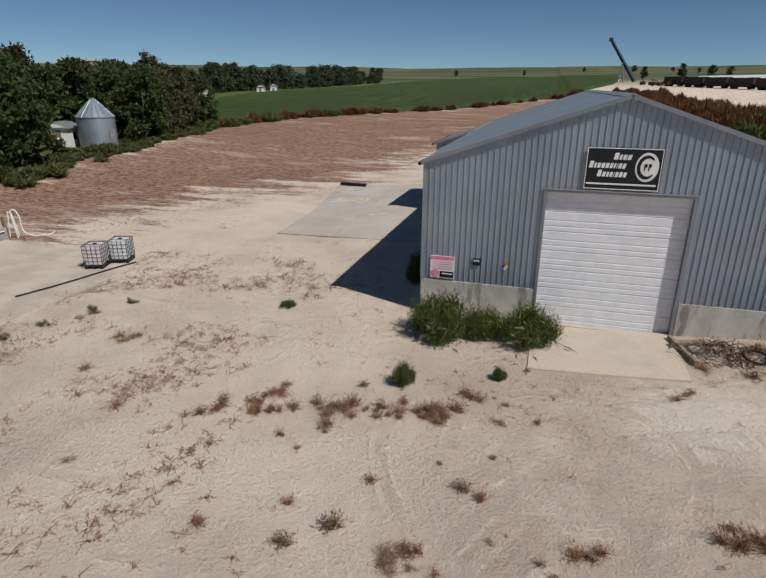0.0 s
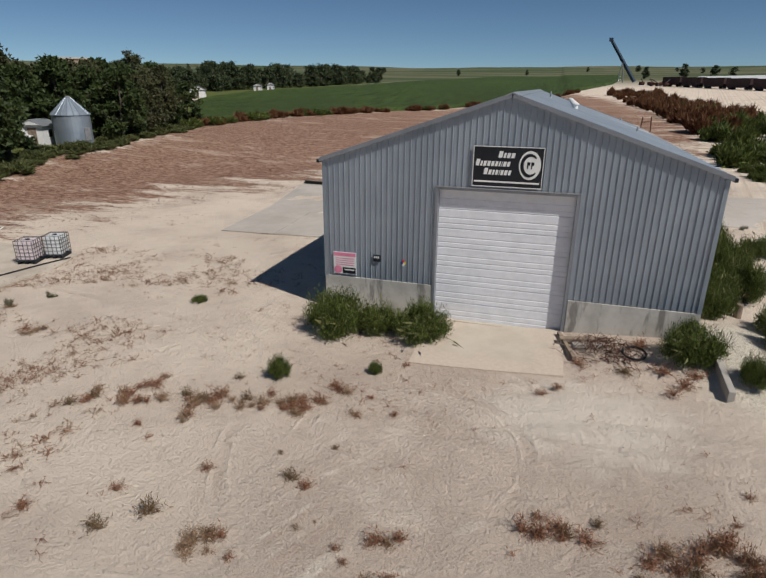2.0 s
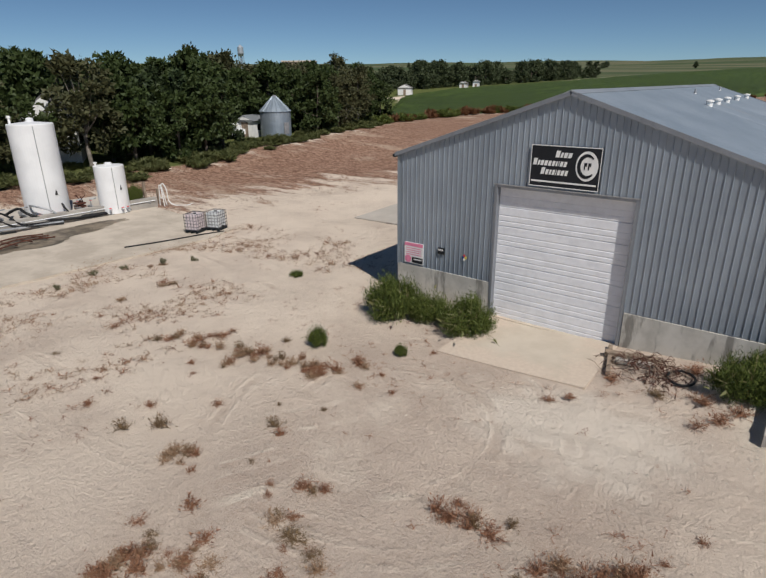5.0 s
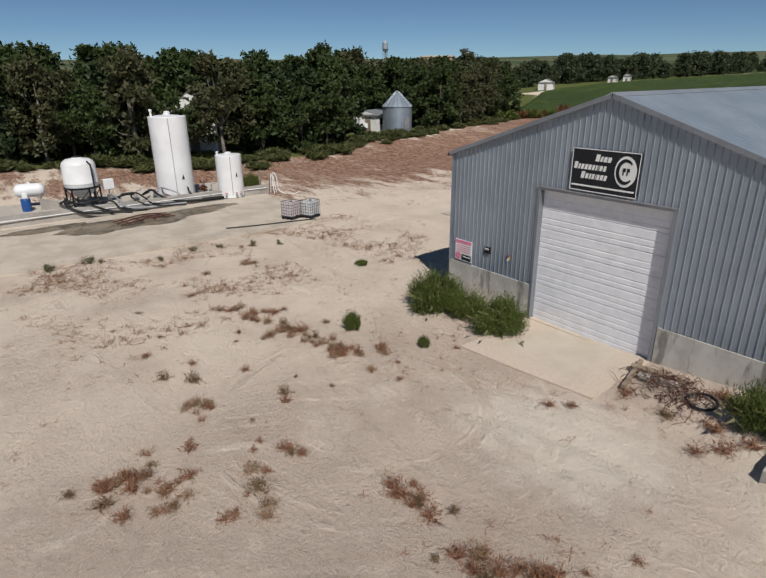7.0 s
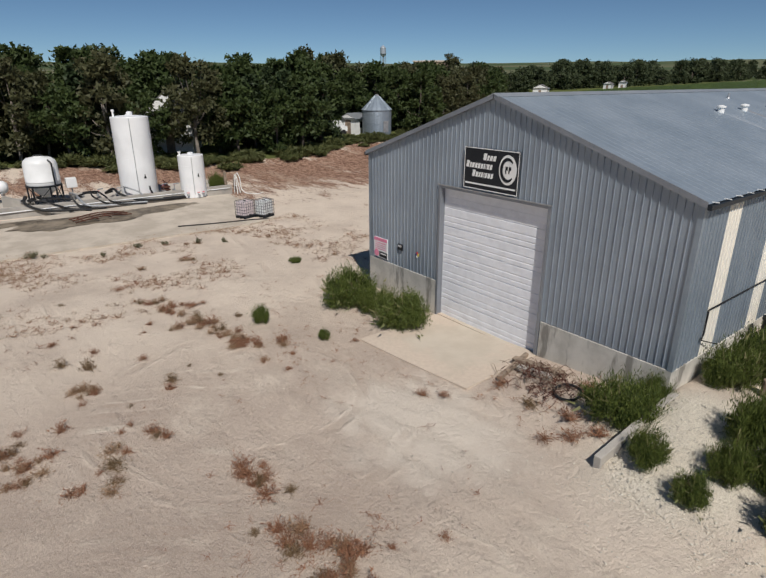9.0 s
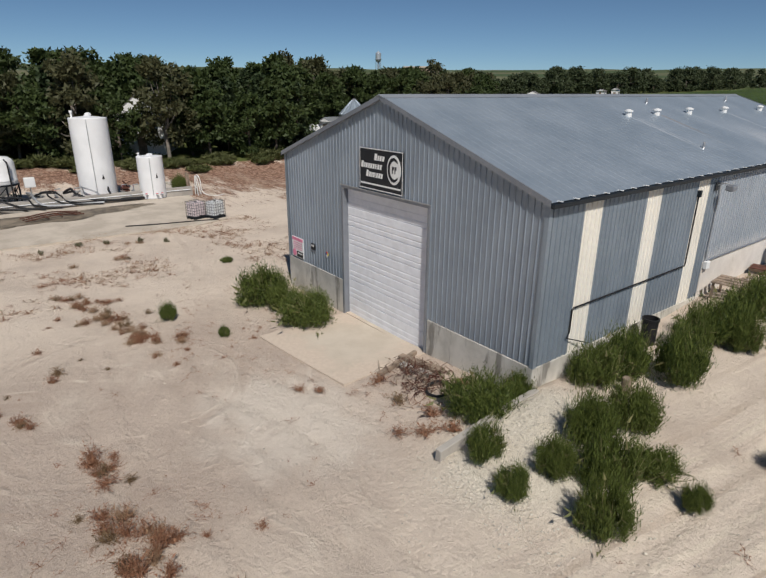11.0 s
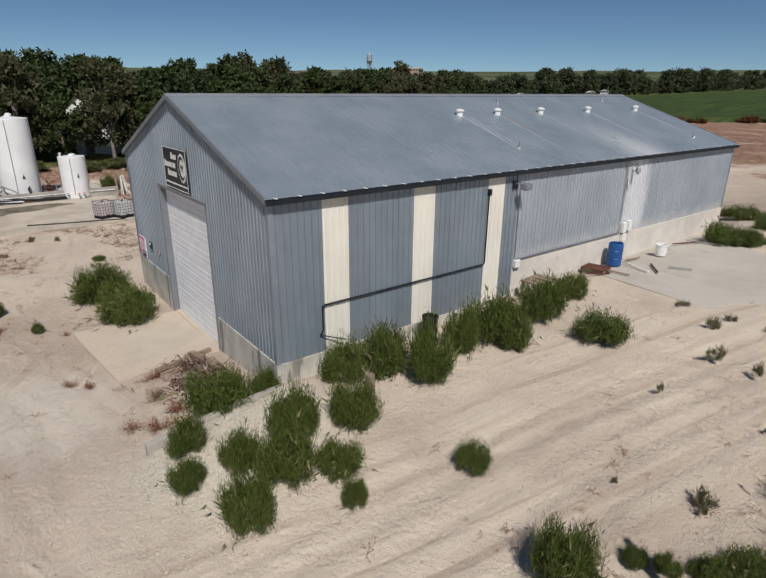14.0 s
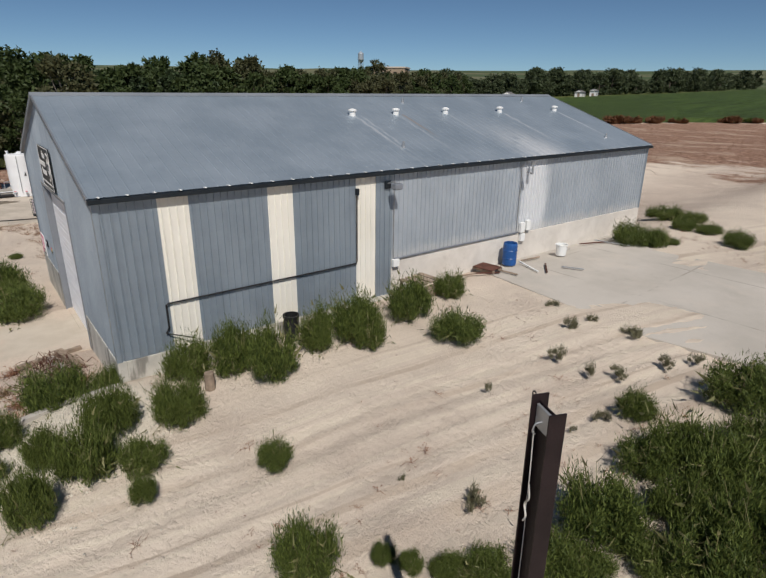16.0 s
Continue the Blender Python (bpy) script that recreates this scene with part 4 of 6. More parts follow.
def cone_tank():
    x, y = -40.3, -7.7
    z = lay(x, y) + 0.12
    t = thing("cone_bottom_tank", x, y, z, "cream cone-bottom tank on a black steel stand", "tank")
    b = part("shell", lathe([(0.12, 0.55), (0.5, 0.85), (1.06, 1.45), (1.08, 1.6), (1.08, 1.7), (1.1, 1.72), (1.08, 1.75), (1.06, 2.9), (0.98, 3.12), (0.75, 3.3), (0.3, 3.38), (0.29, 3.42)], 36), M_CREAM_TANK, t, smooth=True)
    part("lid", lathe([(0.28, 3.4), (0.3, 3.44), (0.26, 3.5)], 18), M_HOSE, b)
    part("ring", lathe([(1.05, 1.36), (1.14, 1.36), (1.14, 1.48), (1.05, 1.48)], 28), M_BLACK, t, "black support ring")
    for k in range(6):
        a = k * math.pi / 3 + 0.2
        p, q = (1.08 * math.cos(a), 1.08 * math.sin(a)), (1.08 * math.cos(a + math.pi / 3), 1.08 * math.sin(a + math.pi / 3))
        part("leg", tube([(*p, 0), (*p, 1.4)], 0.06, 8), M_BLACK, t)
        part("brace", tube([(*p, 0.15), (*q, 1.3)], 0.028, 6), M_BLACK, t)
        part("brace", tube([(*p, 0.5), (*q, 0.5)], 0.028, 6), M_BLACK, t)
    part("drain_pipe", tube(arc([(0, 0, 0.6), (0.1, 0, 0.25), (0.9, 0.2, 0.2), (1.6, 0.5, 0.3)]), 0.06, 8), M_HOSE, t)
    part("fill_pipe", tube([(1.1, 0.55, 0.1), (1.12, 0.55, 3.0), (0.9, 0.4, 3.2)], 0.05, 8), M_HOSE, t, "black fill pipe")


def gas_tank():
    x, y = -42.6, -10.6
    z = lay(x, y) + 0.12
    t = thing("gas_tank", x, y, z, "small white horizontal gas tank on a steel stand", "tank", turn=75)
    bm = lathe([(0.05, -0.95), (0.28, -0.9), (0.44, -0.72), (0.47, -0.55), (0.47, 0.55), (0.44, 0.72), (0.28, 0.9), (0.05, 0.95)], 24)
    bmesh.ops.transform(bm, matrix=pose(0, 0, 1.15, 0, 90, 0), verts=bm.verts)
    part("shell", bm, M_TANK, t, smooth=True)
    for x0 in (-0.55, 0.5):
        part("saddle", box(x0, x0 + 0.08, -0.4, 0.4, 0.0, 0.78, 0.01), M_STEEL, t)
    part("dome", lathe([(0.1, 1.55), (0.1, 1.68), (0.05, 1.74)], 12), M_TANK, t)


cone_tank()
gas_tank()


M_CAGE = plain("dull_cage_steel", (0.10, 0.10, 0.11), 0.5, 0.4)


def tote(x, y, turn, label, tint):
    z = lay(x, y) + 0.09
    t = thing("bulk_tote", x, y, z, label, "tote", "caged bulk totes", turn=turn)
    w, d, h = 0.41, 0.47, 1.12
    part("bottle", box(-w + 0.03, w - 0.03, -d + 0.03, d - 0.03, 0.17, h - 0.05, 0.07), tint, t)
    part("cap", lathe([(0.1, h - 0.06), (0.1, h - 0.01)], 12), M_HOSE, t)
    for xx in (-w, -0.06, w - 0.12):
        part("skid", box(xx, xx + 0.12, -d, d, 0.0, 0.08, 0.008), M_DARK_TRIM, t)
    part("deck", box(-w, w, -d, d, 0.105, 0.145, 0.006), M_DARK_TRIM, t)
    for xx in (-w + 0.05, w - 0.05):
        for yy in (-d + 0.06, 0, d - 0.06):
            part("block", box(xx - 0.05, xx + 0.05, yy - 0.05, yy + 0.05, 0.08, 0.105), M_DARK_TRIM, t)
    for k in range(6):
        zz = 0.2 + k * (h - 0.22) / 5
        part("cage_hoop", tube([(-w, -d, zz), (w, -d, zz), (w, d, zz), (-w, d, zz), (-w, -d, zz)], 0.013, 6), M_CAGE, t)
    for k in range(5):
        u = -w + 2 * w * k / 4
        for s in (-d, d):
            part("cage_bar", tube([(u, s, 0.14), (u, s, h)], 0.013, 6), M_CAGE, t)
    for k in range(1, 5):
        u = -d + 2 * d * k / 5
        for s in (-w, w):
            part("cage_bar", tube([(s, u, 0.14), (s, u, h)], 0.013, 6), M_CAGE, t)
    for s in (-0.25, 0.25):
        part("top_bar", tube([(-w, s, h), (w, s, h)], 0.013, 6), M_CAGE, t)
    part("valve", tube([(w - 0.05, 0, 0.22), (w + 0.08, 0, 0.22)], 0.045, 8), M_HOSE, t)
    return t


M_TOTE_PINK = plain("pinkish_tote_plastic", (0.72, 0.62, 0.63), 0.4, 0.0, 0.1, 2)
M_TOTE_CLEAR = plain("cloudy_tote_plastic", (0.74, 0.76, 0.76), 0.4, 0.0, 0.1, 2)
tote(-28.1, 1.75, 20, "caged bulk tote with a pinkish bottle on a dark pallet", M_TOTE_PINK)
tote(-27.62, 2.85, 20, "caged bulk tote with a cloudy white bottle on a pallet", M_TOTE_CLEAR)


def loading_gear():
    """Kerb, pipework and odds and ends along the tank slab."""
    k = draped("kerb", [(-38.3, -40), (-37.7, -40), (-37.45, -13), (-36.75, 4.6), (-37.25, 4.7), (-37.95, -13)], M_KERB, "grey concrete kerb along the tank slab", "kerb", 0.66, 1.5)
    p = thing("white_pipe", -37.2, -4, lay(-37.2, -4) + 0.3, "long white plastic pipe laid along the kerb", "pipe")
    part("run", tube([(-0.3, -22, 0.14), (-0.12, -9, 0.14), (0.1, 0, 0.16), (0.5, 8.4, 0.2)], 0.032, 8), M_TANK, p)
    for a in (-12, -8, -4, 0, 4, 8):
        part("clip", box(0.02 + 0.042 * a, 0.16 + 0.042 * a, a - 0.05, a + 0.05, 0.06, 0.26), M_STEEL, p)
    rng = random.Random(5)
    for n in range(9):
        y0 = -9.5 + n * 0.95
        h = thing("transfer_hose", -38.4, y0, lay(-38.4, y0) + 0.3, "black rubber transfer hose looped over the kerb", "hose", "hoses by the tanks")
        pts = [(-1.6 - rng.random(), rng.uniform(-0.6, 0.6), 0.2), (-0.9, rng.uniform(-0.8, 0.8), 0.25 + 0.4 * rng.random()), (0.2, rng.uniform(-0.5, 0.6), 0.55 + 0.35 * rng.random()), (1.05, rng.uniform(0.2, 1.0), 0.55), (1.35, rng.uniform(0.8, 1.6), 0.05), (1.4 + 0.3 * rng.random(), rng.uniform(2.0, 3.6), -0.08), (1.5 + 0.6 * rng.random(), rng.uniform(3.6, 5.5), -0.12)]
        hose = part("hose", tube(arc(pts), 0.06 if n % 3 else 0.085, 8), M_HOSE if n % 4 != 3 else M_STEEL, h)
        part("coupling", lathe([(0.1, 0), (0.1, 0.18)], 10, centre=(pts[0][0], pts[0][1], 0.12)), M_STEEL, hose)
    for n, (x, y) in enumerate(((-38.9, -4.6), (-38.6, -3.4), (-38.3, -0.2), (-37.9, 0.5))):
        m = thing("pump_manifold", x, y, lay(x, y) + 0.12, "grey steel pump manifold with valves", "pump", "pumps by the tanks")
        part("body", tube([(-0.35, 0, 0.45), (0.35, 0, 0.45)], 0.1, 10), M_STEEL, m)
        for s in (-0.25, 0.25):
            part("foot", box(s - 0.05, s + 0.05, -0.12, 0.12, 0, 0.36), M_RUST, m)
        part("riser", tube([(0, 0, 0.45), (0, 0, 0.95), (0.2, 0.3, 1.0)], 0.05, 8), M_STEEL, m)
        part("handle", tube([(-0.12, 0, 0.85), (0.16, 0, 0.88)], 0.02, 6), M_RED, m)
    c = thing("control_box", -41.0, -5.9, lay(-41, -5.9) + 0.12, "white control box on a thin steel post", "box")
    part("post", tube([(0, 0, 0), (0, 0, 1.0)], 0.045, 8), M_STEEL, c)
    b = part("cabinet", box(-0.25, 0.25, -0.35, 0.35, 0.95, 1.65, 0.02), M_WHITE, c)
    part("cabinet_door", box(0.251, 0.262, -0.31, 0.31, 0.99, 1.61), M_TANK, b)
    d = thing("blue_drum", -41.4, -11.1, lay(-41.4, -11.1) + 0.12, "blue plastic drum with a white container on top", "drum")
    part("body", lathe([(0.28, 0), (0.3, 0.04), (0.3, 0.28), (0.32, 0.3), (0.3, 0.32), (0.3, 0.78), (0.27, 0.84), (0.26, 0.85)], 20), M_BLUE, d)
    part("container", box(-0.18, 0.18, -0.16, 0.16, 0.855, 1.25, 0.04), M_WHITE, d)
    bl = thing("concrete_block", -41.0, -9.4, lay(-41, -9.4) + 0.12, "sloping grey concrete block beside the gas tank", "block", turn=-20)
    part("block", prism([(-0.2, -0.9, 0), (-0.2, 0.9, 0), (-0.2, 0.9, 0.2), (-0.2, -0.9, 0.75)], (0.45, 0, 0)), M_KERB, bl)
    cr = thing("debris_crate", -38.4, 0.0, lay(-38.4, 0) + 0.12, "dark rusty crate of scrap behind the tall tank", "crate")
    for k in range(4):
        part("slat", box(-0.3, 0.3, -0.28, 0.28, 0.05 + 0.2 * k, 0.17 + 0.2 * k, 0.01), M_RUST, cr)
    for k in range(5):
        part("scrap", tube([(rng.uniform(-.2, .2), rng.uniform(-.2, .2), 0.8), (rng.uniform(-.4, .4), rng.uniform(-.4, .4), 1.2)], 0.03, 6), M_RUST, cr)
    for x, y, hh in ((-39.0, 5.0, 1.5), (-39.6, 5.3, 1.3), (-37.6, 5.2, 1.1)):
        ps = thing("timber_post", x, y, lay(x, y), "weathered timber post beside the tank slab", "post", "timber posts")
        part("post", box(-0.08, 0.08, -0.08, 0.08, -0.1, hh, 0.012), M_TIMBER, ps)
    st = thing("hose_stand", -36.7, 4.9, lay(-36.7, 4.9), "white pipe stand with a looped white hose", "stand")
    for s in ((-0.3, 0), (0.3, 0), (0, 0.35)):
        part("leg", tube([(s[0], s[1], 0), (s[0] * 0.3, s[1] * 0.3, 1.5)], 0.035, 6), M_WHITE, st)
    part("crossbar", tube([(-0.25, 0, 0.6), (0.25, 0, 0.6)], 0.03, 6), M_WHITE, st)
    part("loop", tube(arc([(0, 0, 1.45), (0.25, 0.1, 1.6), (0.45, 0.2, 1.2), (0.4, 0.3, 0.4), (0.7, 0.6, 0.05), (1.3, 1.2, 0.03), (1.0, 1.8, 0.03)]), 0.035, 6), M_WHITE, st)
    lh = thing("ground_hose", -27.5, 0, lay(-27.5, 0) + 0.09, "dark hose lying along the pad edge", "hose")
    part("hose", tube(arc([(-0.7, -2.6, 0.05), (-0.25, -1.2, 0.05), (0.1, 0.2, 0.05), (0.35, 1.4, 0.05), (0.75, 2.7, 0.05)]), 0.03, 8), M_HOSE, lh)
    pit = thing("sump_grate", -33.6, -5.2, lay(-33.6, -5.2) + 0.09, "rusty pipe frame lying over the stained pad", "frame", turn=8)
    for k in range(3):
        part("bar", tube(arc([(-0.7 + 0.6 * k, -2.2, 0.1), (-0.5 + 0.6 * k, -0.5, 0.3), (-0.6 + 0.6 * k, 1.2, 0.12)]), 0.04, 6), M_RUST, pit)
    for k in range(4):
        part("rung", tube([(-0.7, -1.8 + k * 0.8, 0.15), (0.7, -1.7 + k * 0.8, 0.16)], 0.035, 6), M_RUST, pit)


loading_gear()


def stains():
    """Dark wet patches on the pad, each a thin irregular film."""
    m = Mat("damp_stain", 0.55, 0.0, 0.4)
    m.colour(m.mix(m.ramp(m.noise(0.9, 6, 0.7), 0.35, 0.65), (0.075, 0.06, 0.043), (0.27, 0.22, 0.16)))
    rng = random.Random(9)
    for lift, (x, y, a, b, turn) in zip((0.100, 0.106, 0.112, 0.118), ((-33.6, -6.0, 1.5, 4.6, 4), (-34.6, -1.5, 0.8, 2.6, 6), (-35.1, -11.0, 0.7, 2.4, 0), (-32.9, -8.2, 1.0, 2.0, 0))):
        bm = bmesh.new()
        ph = rng.random() * 9
        vs = []
        for k in range(48):
            q = 2 * math.pi * k / 48
            r = 1 + 0.35 * noise.noise((math.cos(q) * 2 + ph, math.sin(q) * 2, 0)) + 0.15 * noise.noise((math.cos(q) * 7 + ph, math.sin(q) * 7, 3))
            px, py = x + a * r * math.cos(q), y + b * r * math.sin(q)
            vs.append(bm.verts.new((px, py, lay(px, py) + lift)))
        bm.faces.new(vs)
        tagged(part("stain", bm, m.m), "dark damp stain on the concrete pad", "stain", kind="structure")


stains()


# ---- grain bin, houses and other far buildings ----
def grain_bin():
    x, y, r = -57.0, 34.4, 1.95
    z = lay(x, y) + 0.1
    t = thing("grain_bin", x, y, z, "round corrugated steel grain bin with a conical roof", "silo")
    prof = []
    for k in range(64):
        prof.append((r + 0.012 * (k % 2), 3.25 * k / 63))
    part("wall", lathe(prof, 40), M_WALL, t)
    roof = part("roof", lathe([(r + 0.1, 3.2), (r + 0.1, 3.24), (0.3, 5.0), (0.25, 5.02)], 20), M_WALL, t, "pale ribbed conical roof")
    for k in range(20):
        a = 2 * math.pi * k / 20
        part("roof_rib", tube([((r + 0.1) * math.cos(a), (r + 0.1) * math.sin(a), 3.26), (0.3 * math.cos(a), 0.3 * math.sin(a), 5.03)], 0.03, 4), M_WALL, roof)
    part("cap", lathe([(0.32, 4.98), (0.32, 5.1), (0.1, 5.22)], 14), M_STEEL, roof)
    part("bin_door", box(r - 0.02, r + 0.05, -0.4, 0.4, 0.5, 1.9, 0.01), M_STEEL, t)


def house(name, x, y, w, d, h, turn, label, wall, roof, windows=2, pitch=0.5):
    z = lay(x, y) - 0.1
    t = thing(name, x, y, z, label, "house", turn=turn)
    part("wall", box(-w / 2, w / 2, -d / 2, d / 2, 0, h), wall, t)
    rz = h + pitch * w / 2
    part("roof", prism([(-w / 2 - 0.3, -d / 2 - 0.3, h - 0.12), (0, -d / 2 - 0.3, rz), (w / 2 + 0.3, -d / 2 - 0.3, h - 0.12)], (0, d + 0.6, 0)), roof, t)
    part("gable", prism([(-w / 2, -d / 2 - 0.32, h), (w / 2, -d / 2 - 0.32, h), (0, -d / 2 - 0.32, rz - 0.2)], (0, -0.02, 0)), wall, t)
    for s in (-1, 1):
        for k in range(windows):
            yy = -d / 2 + d * (k + 0.5) / windows
            wn_ = part("window", box(s * w / 2 - 0.03, s * w / 2 + 0.03, yy - 0.4, yy + 0.4, h * 0.4, h * 0.75), M_GLASS, t)
            part("sill", box(s * w / 2 - 0.06, s * w / 2 + 0.08, yy - 0.45, yy + 0.45, h * 0.4 - 0.08, h * 0.4), M_WHITE, wn_)
    part("door", box(-0.45, 0.45, -d / 2 - 0.05, -d / 2 - 0.005, 0, 2.0), M_TIMBER, t)
    return t


M_SHINGLE = plain("grey_shingle", (0.16, 0.155, 0.15), 0.85, 0.0, 0.25)
M_SIDING = plain("white_siding", (0.74, 0.74, 0.72), 0.7, 0.0, 0.06)
grain_bin()
house("small_shed", -60.6, 33.2, 2.4, 3.0, 2.3, 20, "small white shed with a red end behind the grain bin", M_SIDING, M_ROOF, 1)
house("white_house", -60.5, 8.6, 4.6, 7.5, 4.2, 60, "white gabled farmhouse half hidden by trees", M_SIDING, M_SHINGLE, 3, 0.9)
house("white_house", -127, 162, 5, 7, 2.6, 30, "white bungalow beside the green field", M_SIDING, M_SHINGLE, 3, 0.5)
house("white_house", -128, 207, 3, 5, 2.4, 20, "small white outbuilding beside the green field", M_SIDING, M_SHINGLE, 2, 0.5)
house("white_house", -123, 209, 2.6, 3.5, 3.0, 20, "small white outbuilding beside the green field", M_SIDING, M_SHINGLE, 2, 0.5)


def brick_hall():
    x, y = -128, 109
    z = lay(x, y) - 0.2
    t = thing("brick_hall", x, y, z, "flat-roofed tan brick building above the treetops", "building", turn=40)
    w, d, h = 9.5, 8.0, 11.9
    part("wall", box(-w / 2, w / 2, -d / 2, d / 2, 0, h), M_BRICK, t)
    part("parapet", box(-w / 2 - 0.2, w / 2 + 0.2, -d / 2 - 0.2, d / 2 + 0.2, h, h + 0.45, 0.05), M_APRON, t)
    for fl in (6.7, 9.3):
        for k in range(5):
            xx = -w / 2 + w * (k + 0.5) / 5
            wd = part("window", box(xx - 0.5, xx + 0.5, -d / 2 - 0.02, -d / 2 + 0.1, fl, fl + 1.6), M_GLASS, t)
            part("sill", box(xx - 0.6, xx + 0.6, -d / 2 - 0.12, -d / 2 - 0.021, fl - 0.15, fl), M_APRON, wd)
        for k in range(4):
            yy = -d / 2 + d * (k + 0.5) / 4
            wd = part("window", box(w / 2 - 0.1, w / 2 + 0.02, yy - 0.5, yy + 0.5, fl, fl + 1.6), M_GLASS, t)
            part("sill", box(w / 2 + 0.021, w / 2 + 0.12, yy - 0.6, yy + 0.6, fl - 0.15, fl), M_APRON, wd)


def water_tower():
    x, y = -221, 163
    z = lay(x, y)
    t = thing("water_tower", x, y, z, "pale blue steel water tower on tall legs", "tower")
    top = 24.4 - z
    part("bowl", lathe([(0.4, top - 5.0), (1.2, top - 4.4), (1.35, top - 3.8), (1.35, top - 1.0), (1.3, top - 0.9), (0.2, top), (0.1, top + 0.3)], 24), M_CHALKY_WALL, t)
    for k in range(4):
        a = k * math.pi / 2 + 0.5
        part("leg", tube([(1.9 * math.cos(a), 1.9 * math.sin(a), -0.5), (1.2 * math.cos(a), 1.2 * math.sin(a), top - 4.2)], 0.12, 6), M_STEEL, t)
    part("riser", tube([(0, 0, -0.5), (0, 0, top - 4.9)], 0.25, 8), M_STEEL, t)
    part("balcony", lathe([(1.36, top - 3.7), (1.7, top - 3.7), (1.7, top - 3.6), (1.36, top - 3.6)], 24), M_STEEL, t)


def conveyor():
    x, y = 36.0, 380.0
    z = lay(x, y)
    t = thing("grain_conveyor", x, y, z, "tall dark blue slanting belt conveyor on a lattice trestle", "conveyor")
    m = plain("dark_blue_paint", (0.03, 0.05, 0.08), 0.5)
    a, b = Vector((3.0, 0, 0.5)), Vector((-13.5, -2, 24.2))
    d = (b - a).normalized()
    up = Vector((d.z, 0, -d.x)) * 1.2
    boom = part("boom", tube([a, b], [1.15, 0.95], 4), m, t)
    part("head", box(-14.9, -12.6, -3.0, -1.0, 23.6, 25.6, 0.1), m, boom)
    for s in (-1.4, 1.4):
        for f, q in ((0.5, -6.8), (0.5, -3.6)):
            p = a + (b - a) * f
            part("trestle_leg", tube([(q, s, -0.5), (p.x, p.y + s * 0.4, p.z)], 0.2, 6), M_STEEL, t)
    for k in range(5):
        zz = 1 + k * 2.1
        part("trestle_tie", tube([(-6.5 + k * 0.2, -1.3, zz), (-3.8 - k * 0.25, 1.3, zz + 1.4)], 0.12, 5), M_STEEL, t)


def railcars():
    d = Vector((21, -49)).normalized()
    m = plain("dark_railcar_paint", (0.05, 0.028, 0.028), 0.7, 0.0, 0.3)
    for k in range(6):
        px, py = 48 + d.x * 15.4 * k, 299 + d.y * 15.4 * k
        z = lay(px, py)
        t = thing("hopper_railcar", px, py, z, "dark brown hopper railcar standing in a row", "railcar", "row of railcars", turn=math.degrees(math.atan2(d.y, d.x)))
        part("body", prism([(-7, -1.5, 1.6), (-5.6, -1.5, 1.0), (5.6, -1.5, 1.0), (7, -1.5, 1.6), (7, -1.5, 4.2), (-7, -1.5, 4.2)], (0, 3.0, 0)), m, t)
        part("roof", box(-7.1, 7.1, -1.3, 1.3, 4.2, 4.45, 0.05), m, t)
        for q in range(12):
            part("side_rib", box(-6.8 + q * 1.2, -6.65 + q * 1.2, -1.6, -1.501, 1.3, 4.2), m, t)
        for q in (-5.6, -4.0, 4.0, 5.6):
            part("wheel", tube([(q, -0.9, 0.45), (q, 0.9, 0.45)], 0.45, 12), M_BLACK, t)
        part("underframe", box(-7.3, 7.3, -0.4, 0.4, 0.75, 1.0), M_BLACK, t)
    t = thing("long_white_roof_shed", 84, 300, lay(84, 300) - 0.2, "long low storage shed with a white roof", "shed", turn=-62)
    part("wall", box(-38, 38, -4, 4, 0, 3.6), M_RUST, t)
    part("roof", prism([(-38.5, -4.6, 3.55), (-38.5, 0, 5.2), (-38.5, 4.6, 3.55)], (77, 0, 0)), M_WHITE, t)
    rng = random.Random(3)
    for k in range(7):
        x, y = 40 + rng.uniform(-6, 6) + k * 2, 325 - k * 7
        t = thing("scrap_machine", x, y, lay(x, y), "dark rusty machinery parked beside the track", "machine", "parked machines", turn=rng.uniform(0, 180))
        part("body", box(-2.2, 2.2, -0.9, 0.9, 0.6, 1.7, 0.1), M_RUST, t)
        part("mast", tube([(-1.5, 0, 1.7), (1.4, 0.2, 3.2)], 0.2, 6), M_BLACK, t)
        for q in (-1.4, 1.4):
            part("wheel", tube([(q, -1.0, 0.55), (q, 1.0, 0.55)], 0.55, 12), M_BLACK, t)


brick_hall()
water_tower()
conveyor()
railcars()


